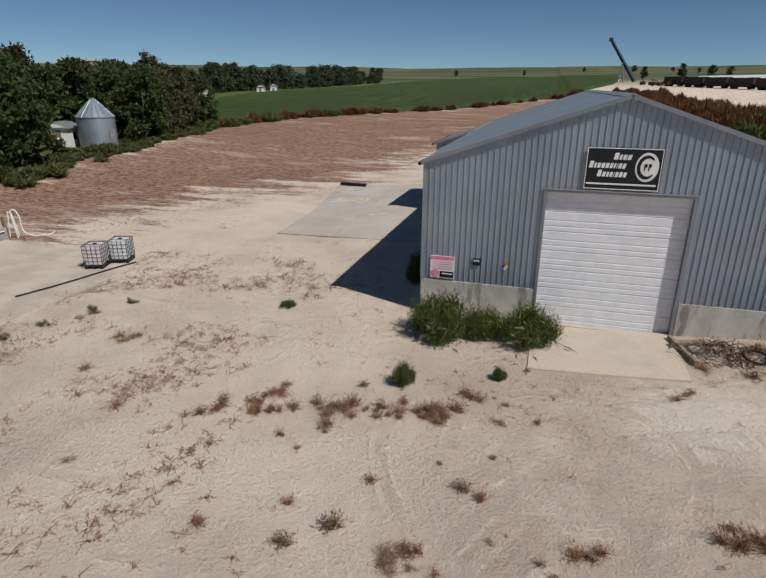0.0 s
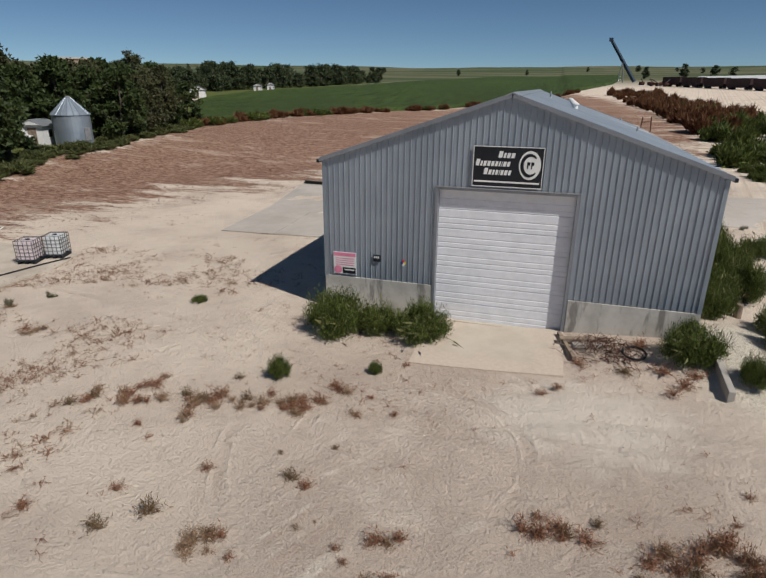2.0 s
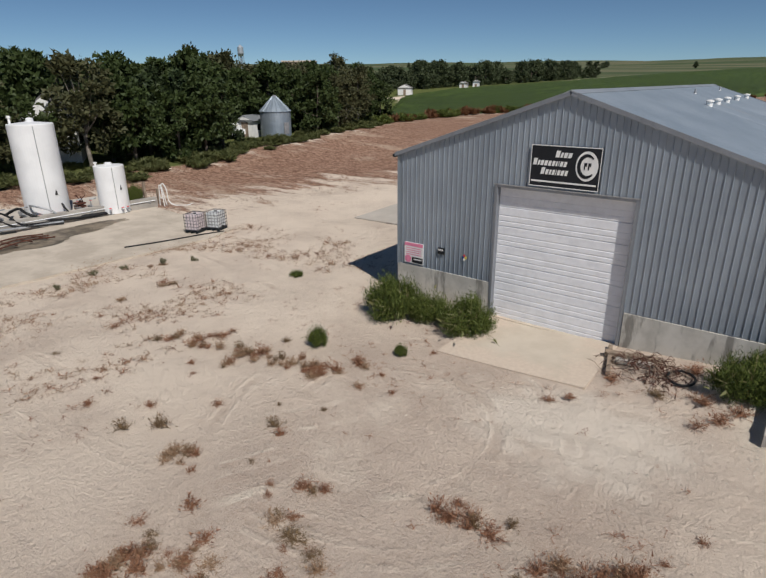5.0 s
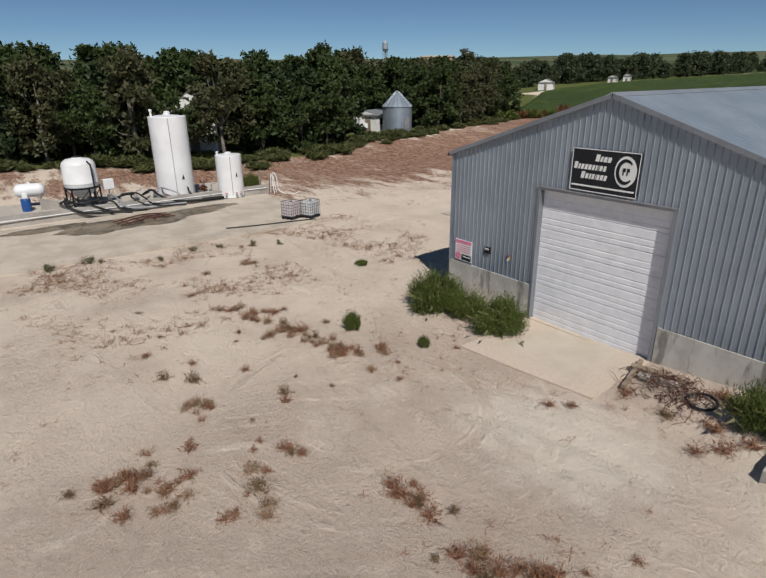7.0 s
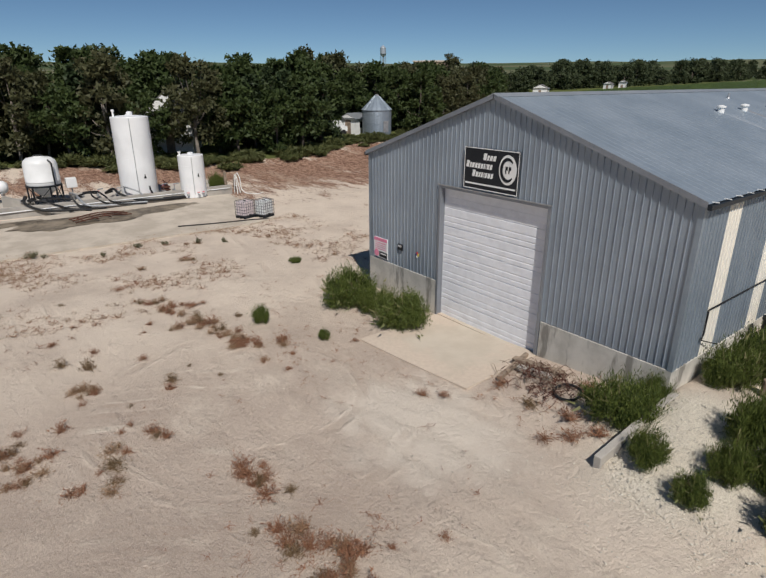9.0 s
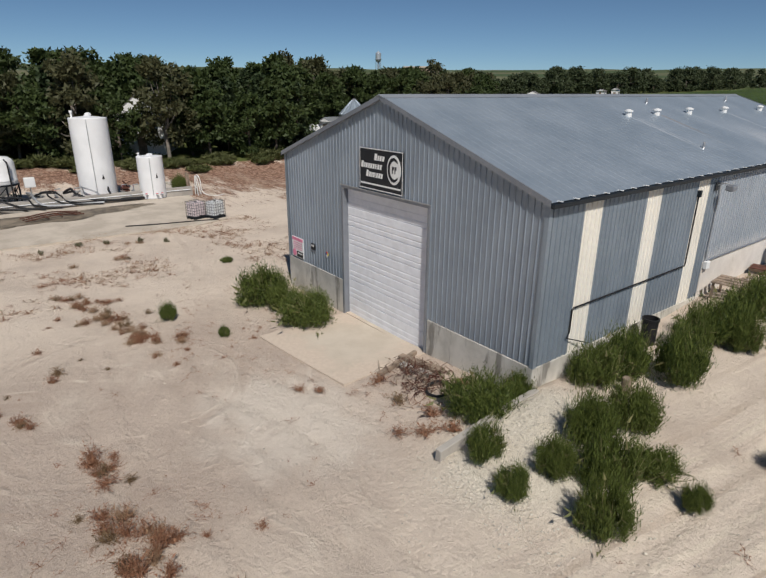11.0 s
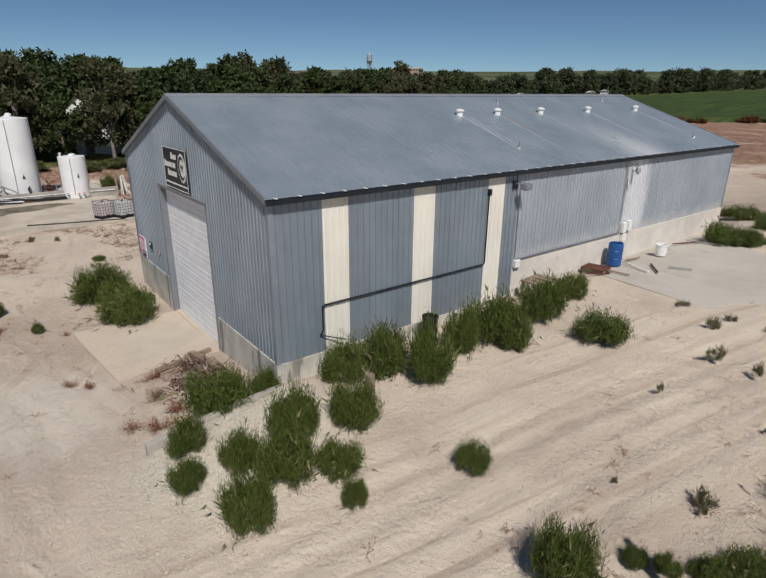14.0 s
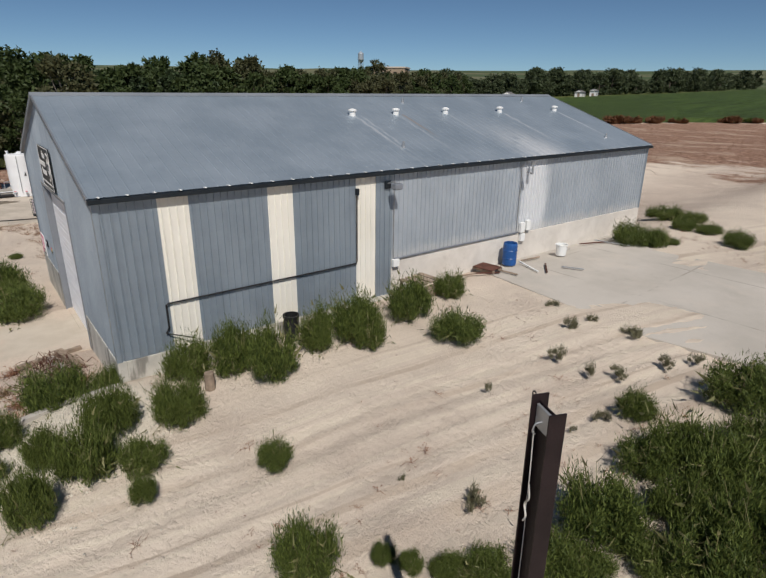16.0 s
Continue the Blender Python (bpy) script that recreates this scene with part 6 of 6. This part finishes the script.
DRY_C = [(-8.02, -13.43, 0.68, 0.70), (-7.22, -13.79, 0.29, 0.44), (-8.58, -14.49, 0.20, 0.28), (-7.56, -12.36, 0.27, 0.49), (-8.48, -12.01, 0.29, 0.58), (-6.71, -10.09, 0.22, 0.46), (-6.35, -11.36, 0.47, 0.37), (-2.17, -9.13, 0.26, 0.50), (-1.56, -8.90, 0.25, 0.54), (-1.28, -8.71, 0.25, 0.54), (-26.99, -10.48, 0.49, 0.37), (-2.21, -9.08, 0.23, 0.38), (-1.22, -8.79, 0.35, 0.72), (-0.71, -9.10, 0.37, 0.54)]
set_plants("dry_weed", DRY + STRAW, DRY_C, "dry brown weed in the open sand", "weed", "dry weeds", 10, 1.15, 0.7)



DRIFTS = [(-9.6, -6.4, 1.2, 0.35, 9), (-11.8, -7.0, 1.5, 0.4, 12), (-14.2, -7.6, 1.4, 0.4, 9), (-8.2, -13.2, 0.7, 0.6, 9), (-7.2, -13.0, 0.8, 0.4, 7), (-6.0, -12.0, 0.5, 0.4, 4), (-10.0, -11.5, 0.6, 0.5, 5), (-7.5, -10.8, 0.5, 0.4, 4)]
drift_rng = random.Random(33)
DRIFTED = [(x + drift_rng.gauss(0, 0.55) * a, y + drift_rng.gauss(0, 0.55) * b, drift_rng.uniform(0.14, 0.34), drift_rng.uniform(0.14, 0.34)) for x, y, a, b, n in DRIFTS for _ in range(n)]
set_plants("dry_weed", DRY + STRAW, DRIFTED, "low dry weed in a patch on the sand", "weed", "dry weeds", 34)
set_plants("green_weed", BUSH, POST_TUFTS, "green weed at the foot of the steel post", "weed", "small weeds", 36)
set_plants("kochia_bush", BUSH, SHADED, "green weed in the shade of the shed", "bush", "green bushes", 20, 1.1, 1.0)


def band_of_bushes():
    """The overgrown bank beyond the yard, green near by and russet farther off."""
    rng = random.Random(8)
    left, right = ([23, 30, 43, 56, 90, 117, 180], [10.5, 9.4, 9.8, 11.2, 13.5, 16, 13]), ([23, 71, 125, 182, 240], [16, 23, 29, 31, 28])
    for k in range(230):
        y = 24 + 190 * rng.random() ** 1.35
        a, b = float(np.interp(y, *left)), float(np.interp(y, *right))
        u = rng.random()
        x = a + (b - a) * u
        s = rng.uniform(0.9, 1.7) * (0.55 if y < 34 else 1.0)
        russet = rng.random() < step(50, 85, y) * 0.9 + (0.3 if u < 0.15 and y > 45 else 0)
        ob = new("russet_bush" if russet else "kochia_bush", rng.choice(RUSSET if russet else BANK))
        ob.matrix_world = pose(x, y, lay(x, y) - 0.05, 0, 0, rng.uniform(0, 360)) @ Matrix.Diagonal((s * 1.15, s * 1.15, s * rng.uniform(1.1, 1.7), 1))
        tagged(ob, "russet weed bush on the overgrown bank" if russet else "tall green weed bush on the overgrown bank", "bush", "bushes on the bank")
    for k in range(90):
        u = rng.random()
        pts = [(-61, 60), (-63, 78), (-62, 97), (-57, 112), (-50, 133), (-28, 176), (0, 221)]
        i = min(5, int(u * 6))
        f = u * 6 - i
        x, y = pts[i][0] + (pts[i + 1][0] - pts[i][0]) * f + rng.uniform(0, 2.5), pts[i][1] + (pts[i + 1][1] - pts[i][1]) * f - rng.uniform(0, 2)
        russet = rng.random() < (0.85 if i > 2 else 0.35)
        s = rng.uniform(0.8, 1.6)
        ob = new("russet_bush" if russet else "kochia_bush", rng.choice(RUSSET if russet else BANK))
        ob.matrix_world = pose(x, y, lay(x, y), 0, 0, rng.uniform(0, 360)) @ Matrix.Diagonal((s * 1.3, s * 1.3, s, 1))
        tagged(ob, "low weed bush along the field edge", "bush", "bushes along the field")
    for k in range(150):
        y = rng.uniform(-24, 62)
        x = float(np.interp(y, *WEST)) + rng.gauss(-0.2, 1.4)
        s = rng.uniform(0.4, 1.3)
        ob = new("undergrowth_bush", rng.choice(UNDER))
        ob.matrix_world = pose(x, y, lay(x, y) - 0.05, 0, 0, rng.uniform(0, 360)) @ Matrix.Diagonal((s * rng.uniform(1, 1.8), s * rng.uniform(1, 1.8), s * rng.uniform(0.4, 0.9), 1))
        tagged(ob, "dull green undergrowth below the windbreak", "bush", "undergrowth")


band_of_bushes()


def scatter(name, protos, count, where, size, material_count, label, category, seed):
    """Many small plants joined into one mesh of stuff."""
    rng = np.random.default_rng(seed)
    vs, fs, base = [], [], 0
    got = 0
    tries = 0
    while got < count and tries < count * 60:
        tries += 1
        x, y = where(rng)
        if x is None:
            continue
        v, f = protos[rng.integers(len(protos))]
        s = size[0] + (size[1] - size[0]) * rng.random() ** 2
        a = rng.random() * 6.283
        ca, sa = math.cos(a), math.sin(a)
        q = np.stack([x + s * (v[:, 0] * ca - v[:, 1] * sa), y + s * (v[:, 0] * sa + v[:, 1] * ca), lay(x, y) + s * v[:, 2] * 0.45], 1)
        vs.append(q)
        fs += [tuple(int(k) + base for k in g) for g in f]
        base += len(v)
        got += 1
    ob = new(name, mesh(name, np.concatenate(vs).tolist(), fs, material_count))
    tagged(ob, label, category, kind="stuff")


def tiny(seed, n):
    me = dry_mesh("tiny", seed, n, M_DRY, 2)
    v = np.array([p.co[:] for p in me.vertices])
    f = [tuple(p.vertices) for p in me.polygons]
    bpy.data.meshes.remove(me)
    return v, f


def over_yard(rng):
    x, y = rng.uniform(-36, 16), rng.uniform(-16, 26)
    if -12.6 < x < 0.4 and -0.3 < y < 24.3 or x < -26 and y < 4.5 or -8.4 < x < -3.7 and -3.5 < y < 0:
        return None, None
    if x > 0 and 11.8 < y < 22 or -26 < x < -12 and 9 < y < 28.5:
        return None, None
    p = 0.5 + 0.5 * noise.noise((x * 0.16, y * 0.16, 12)) + 0.35 * noise.noise((x * 0.6, y * 0.6, 2))
    return (x, y) if rng.random() < max(0.02, (p - 0.5) * 2.2) else (None, None)


SPOTS = []


def over_soil(rng):
    """A spot on the bare soil, thinning out with distance."""
    if not SPOTS:
        p = np.stack([rng.uniform(-60, 14, 90000), rng.uniform(-12, 120, 90000)], 1)
        keep = (inside(p[:, 0], p[:, 1], SOIL) > -3 + 5 * (rng.random(90000) - 0.5)) & (rng.random(90000) > (p[:, 1] - 30) / 130)
        SPOTS.extend(p[keep].tolist())
    x, y = SPOTS[rng.integers(len(SPOTS))]
    return (x, y) if rng.random() < 0.55 + 0.55 * noise.noise((x * 0.1, y * 0.3, 5)) else (None, None)


def over_pad(rng):
    x, y = rng.uniform(-27.5, -14), rng.uniform(-14, 5)
    p = 0.5 + 0.5 * noise.noise((x * 0.3, y * 0.3, 21))
    return (x, y) if rng.random() < (p - 0.46) * 4 * step(-12, -23, x) else (None, None)


TINY = [tiny(s, n) for s, n in ((71, 6), (72, 8), (73, 5))]
BITS = [tiny(s, n) for s, n in ((74, 2), (75, 3))]
scatter("dry_litter", TINY, 2500, over_yard, (0.05, 0.26), M_DRY, "small dry weeds and twigs strewn over the sand", "weeds", 1)
scatter("straw_litter", TINY, 1500, over_pad, (0.06, 0.4), M_STRAW, "pale dry weeds in patches beside the pad", "weeds", 2)
scatter("dry_litter", TINY, 1400, over_pad, (0.06, 0.42), M_DRY, "brown dry weeds in patches beside the pad", "weeds", 3)
scatter("soil_litter", BITS, 11000, over_soil, (0.15, 0.6), M_RUSSET, "reddish dry stubble over the bare soil", "stubble", 4)


def stones():
    """Loose pale gravel on the mound beside the stub wall."""
    rng = np.random.default_rng(6)
    ico = [(0, 0, 1), (0.9, 0, 0.1), (0, 0.9, 0.1), (-0.9, 0, 0.1), (0, -0.9, 0.1), (0, 0, -0.6)]
    tri = [(0, 1, 2), (0, 2, 3), (0, 3, 4), (0, 4, 1), (5, 2, 1), (5, 3, 2), (5, 4, 3), (5, 1, 4)]
    verts, faces = [], []
    for k in range(5200):
        if k < 4800:
            x, y = 1.6 + rng.normal() * 1.2, -1.9 + rng.normal() * 1.4
        else:
            x, y = -6.5 + rng.normal() * 3.0, -5.6 + rng.normal() * 1.3
        if x < 0.35 and y > -3.4 and x > -4:
            continue
        s = 0.010 + 0.022 * rng.random() ** 3
        b = len(verts)
        w = rng.normal(size=3) * 0.25 + 1
        a = rng.random() * 6.283
        for p in ico:
            px, py = p[0] * w[0] * math.cos(a) - p[1] * w[1] * math.sin(a), p[0] * w[0] * math.sin(a) + p[1] * w[1] * math.cos(a)
            verts.append((x + s * px, y + s * py, lay(x, y) + 0.01 + s * 0.6 * p[2]))
        faces += [(b + i, b + j, b + q) for i, j, q in tri]
    m = Mat("pale_gravel", 0.9)
    m.colour(m.mix(m.random(True), (0.36, 0.32, 0.265), (0.76, 0.70, 0.59)))
    tagged(new("gravel", mesh("gravel", verts, faces, m.m)), "loose pale gravel beside the stub wall", "gravel", kind="stuff")


stones()


# ---- things in the yard ----
def stub_wall():
    bm = bmesh.new()
    prism([(0.14, -3.32, -0.2), (0.14, -0.05, -0.2), (0.14, -0.05, 0.8), (0.14, -1.2, 0.74), (0.14, -3.32, 0.46)], (0.17, 0, 0), bm)
    bmesh.ops.bevel(bm, geom=bm.edges[:], offset=0.012, segments=1, affect="EDGES")
    tagged(part("retaining_wall", bm, M_KERB), "low grey concrete stub wall beside the gravel", "wall", kind="structure")


def drum():
    t = thing("plastic_drum", 0.52, 14.0, lay(0.52, 14.0) + 0.08, "blue plastic drum with an open top on concrete", "drum")
    part("body", lathe([(0.25, 0), (0.27, 0.03), (0.27, 0.26), (0.285, 0.28), (0.27, 0.30), (0.27, 0.56), (0.285, 0.58), (0.27, 0.6), (0.27, 0.8), (0.25, 0.86), (0.23, 0.86), (0.23, 0.5)], 24), M_BLUE, t)
    t = thing("white_bucket", 1.0, 16.6, lay(1.0, 16.6) + 0.08, "white plastic bucket standing on concrete", "bucket")
    part("body", lathe([(0.19, 0), (0.2, 0.02), (0.235, 0.42), (0.25, 0.42), (0.25, 0.46), (0.22, 0.46), (0.19, 0.1)], 20), M_WHITE, t)
    part("bail", tube(arc([(0.24, 0, 0.4), (0.3, 0.15, 0.3), (0.1, 0.3, 0.2), (-0.2, 0.2, 0.3), (-0.24, 0, 0.4)]), 0.008, 5), M_STEEL, t)
    t = thing("black_bucket", 0.55, 4.55, lay(0.55, 4.55) + 0.35, "black open bucket among the weeds", "bucket")
    part("body", lathe([(0.2, -0.6), (0.22, 0.38), (0.24, 0.38), (0.24, 0.45), (0.2, 0.45), (0.19, 0.1)], 20), M_HOSE, t)
    t = thing("rusty_plate", 0.55, 12.75, lay(0.55, 12.75) + 0.1, "rusty steel plate propped on timber", "plate", turn=10)
    part("plate", box(-0.42, 0.42, -0.35, 0.35, 0.1, 0.125, 0.004), M_RUST, t)
    for y in (-0.25, 0.25):
        part("bearer", box(-0.45, 0.45, y - 0.05, y + 0.05, 0.0, 0.1), M_TIMBER, t)
    rng = random.Random(2)
    for k, (x, y, l, a, m) in enumerate(((0.9, 12.4, 0.9, 60, M_RUST), (1.1, 13.0, 1.2, 10, M_TIMBER), (1.3, 14.2, 1.3, -20, M_WHITE), (1.8, 14.6, 1.1, -50, M_RUST), (2.4, 15.4, 0.8, 30, M_STEEL), (0.5, 11.6, 1.0, 80, M_TIMBER), (0.7, 19.5, 1.6, 70, M_RUST), (1.2, 20.0, 1.5, 15, M_STEEL), (0.6, 15.2, 1.0, 85, M_TIMBER))):
        t = thing("loose_bar", x, y, lay(x, y) + 0.085, "loose bar or board lying beside the shed", "bar", "scrap beside the shed", turn=a)
        part("bar", box(-l / 2, l / 2, -0.03, 0.03, 0, 0.045, 0.006), m, t)
    t = thing("wooden_crate", 0.75, 9.25, lay(0.75, 9.25), "broken wooden crate against the stem wall", "crate", turn=6)
    for k in range(4):
        part("slat", box(-0.45, 0.45, -0.55 + k * 0.3, -0.35 + k * 0.3, 0.55, 0.59), M_TIMBER, t)
    for x in (-0.42, 0.38):
        for y in (-0.5, 0.45):
            part("leg", box(x, x + 0.07, y, y + 0.07, 0, 0.55), M_TIMBER, t)
    for k in range(2):
        part("side_board", box(0.451, 0.48, -0.55, 0.55, 0.12 + 0.22 * k, 0.28 + 0.22 * k), M_TIMBER, t)
    t = thing("cut_stump", 1.55, 1.7, lay(1.55, 1.7), "short cut timber stump among the weeds", "stump")
    part("stump", lathe([(0.13, -0.1), (0.12, 0.45), (0.1, 0.47)], 10), M_TIMBER, t)
    t = thing("plank_pile", -24.0, 26.8, lay(-24.0, 26.8) + 0.09, "dark planks stacked at the slab's corner", "planks", turn=-8)
    for k in range(6):
        part("plank", box(-1.2 + 0.1 * (k % 2), 1.2 - 0.08 * (k % 3), -0.35 + 0.24 * (k % 3), -0.14 + 0.24 * (k % 3), 0.12 * (k // 3), 0.12 * (k // 3) + 0.1, 0.01), M_TIMBER if k % 3 else M_HOSE, t)
    t = thing("pipe_frame", 5.6, 57.9, lay(5.6, 57.9), "small rusty pipe frame standing on the soil", "frame")
    for x in (-0.6, 0.6):
        part("upright", tube([(x, 0, 0), (x * 0.8, 0, 2.2)], 0.07, 6), M_RUST, t)
    part("crossbar", tube([(-0.5, 0, 1.6), (0.55, 0, 1.7)], 0.06, 6), M_RUST, t)
    part("brace", tube([(-0.6, 0, 0), (0.3, 1.1, 0.1)], 0.06, 6), M_RUST, t)
    part("white_post", tube([(-0.95, 0, 0), (-0.95, 0, 1.2)], 0.09, 8), M_WHITE, t)


def debris():
    rng = random.Random(4)
    t = thing("brush_pile", -2.9, -1.1, lay(-2.9, -1.1), "heap of dry brown brush and sticks beside the apron", "brush")
    for k in range(270):
        x, y = rng.gauss(0.3, 0.55), rng.gauss(-0.1, 0.38)
        a, l = rng.uniform(0, 6.28), rng.uniform(0.15, 0.55)
        z = 0.45 * math.exp(-(x / 0.8) ** 2 - (y / 0.5) ** 2) * rng.random()
        part("stick", tube([(x, y, z), (x + l * 0.5 * math.cos(a), y + l * 0.5 * math.sin(a), z + rng.uniform(0.02, 0.2)), (x + l * math.cos(a), y + l * math.sin(a), max(0.02, z + rng.uniform(-0.15, 0.12)))], [0.012, 0.009, 0.005], 4), M_TIMBER if k % 3 == 0 else M_RUST, t)
    t = thing("loose_timbers", -3.3, -0.75, lay(-3.3, -0.75), "grey timbers dumped against the apron edge", "timber", turn=14)
    part("timber", box(-0.7, 0.8, -0.1, 0.12, 0.02, 0.18, 0.015), M_TIMBER, t)
    part("timber", box(-0.4, 0.6, -0.45, -0.25, 0.02, 0.16, 0.015), M_KERB, t)
    part("timber", box(-0.62, -0.5, -1.2, 0.6, 0.0, 0.12, 0.01), M_TIMBER, t)
    t = thing("old_tyre", -1.85, -1.35, lay(-1.85, -1.35) + 0.05, "worn bicycle-thin tyre hoop lying in the brush", "tyre")
    part("tyre", tube([(0.33 * math.cos(a * 0.2618), 0.33 * math.sin(a * 0.2618), 0.05 + 0.05 * math.sin(a * 0.2618)) for a in range(25)], 0.035, 8), M_HOSE, t)
    for x, y, w in ((-1.2, -2.2, 0.5), (-0.7, -2.8, 0.45), (-2.2, -2.4, 0.4), (-3.4, -2.2, 0.4), (-0.35, -2.3, 0.45), (-1.6, -0.7, 0.5), (-1.1, -3.3, 0.35), (-4.0, -3.7, 0.3), (-4.4, -4.1, 0.3)):
        ob = new("dry_weed", rng.choice(DRY))
        ob.matrix_world = pose(x, y, lay(x, y), 0, 0, rng.uniform(0, 360)) @ Matrix.Diagonal((w, w, w * 0.7, 1))
        tagged(ob, "dry brown weed beside the stub wall", "weed", "dry weeds")


def beam_post():
    """A steel beam on end, with eye bolts and a rope down its web."""
    x, y = 11.99, 0.43
    z = lay(x, y)
    h = 5.86 - z
    t = thing("steel_post", x, y, z, "dark brown steel beam post with hooks and a white rope", "post", turn=-22)
    web, fl, th = 0.10, 0.062, 0.011
    part("web", box(-web, web, -th / 2, th / 2, -0.4, h - 0.02), M_BEAM, t)
    for s in (-1, 1):
        part("flange", box(min(s * web, s * (web + th)), max(s * web, s * (web + th)), -fl, fl, -0.4, h + (0.0 if s > 0 else 0.03), 0.002), M_BEAM, t)
    part("plate", box(-web + 0.012, web - 0.012, -0.03, -0.012, h - 0.19, h - 0.03), M_STEEL, t, "pale steel plate")
    for zz in (h - 0.02, h - 0.15):
        part("eye_bolt", tube([(-web - 0.012, 0, zz), (-web - 0.05, 0, zz)] + [(-web - 0.075 + 0.025 * math.cos(a * 0.5236), 0, zz + 0.025 * math.sin(a * 0.5236)) for a in range(13)], 0.006, 6), M_HOSE, t)
    part("hook", tube(arc([(-0.01, -0.03, h - 0.12), (-0.01, -0.075, h - 0.13), (-0.02, -0.085, h - 0.19), (-0.03, -0.06, h - 0.22)]), 0.006, 6), M_STEEL, t)
    part("rope", tube(arc([(-0.03, -0.07, h - 0.2), (-0.028, -0.06, h - 0.6), (-0.045, -0.05, h - 0.9), (-0.03, -0.05, h - 1.05), (-0.035, -0.045, h - 2.2), (-0.03, -0.05, 0.3)]), 0.0042, 6), M_ROPE, t)
    part("rope_knot", tube(arc([(-0.03, -0.055, h - 0.62), (-0.005, -0.06, h - 0.72), (-0.05, -0.06, h - 0.8), (-0.02, -0.06, h - 0.88), (-0.055, -0.055, h - 0.95)]), 0.007, 6), M_ROPE, t)


stub_wall()
drum()
debris()
beam_post()
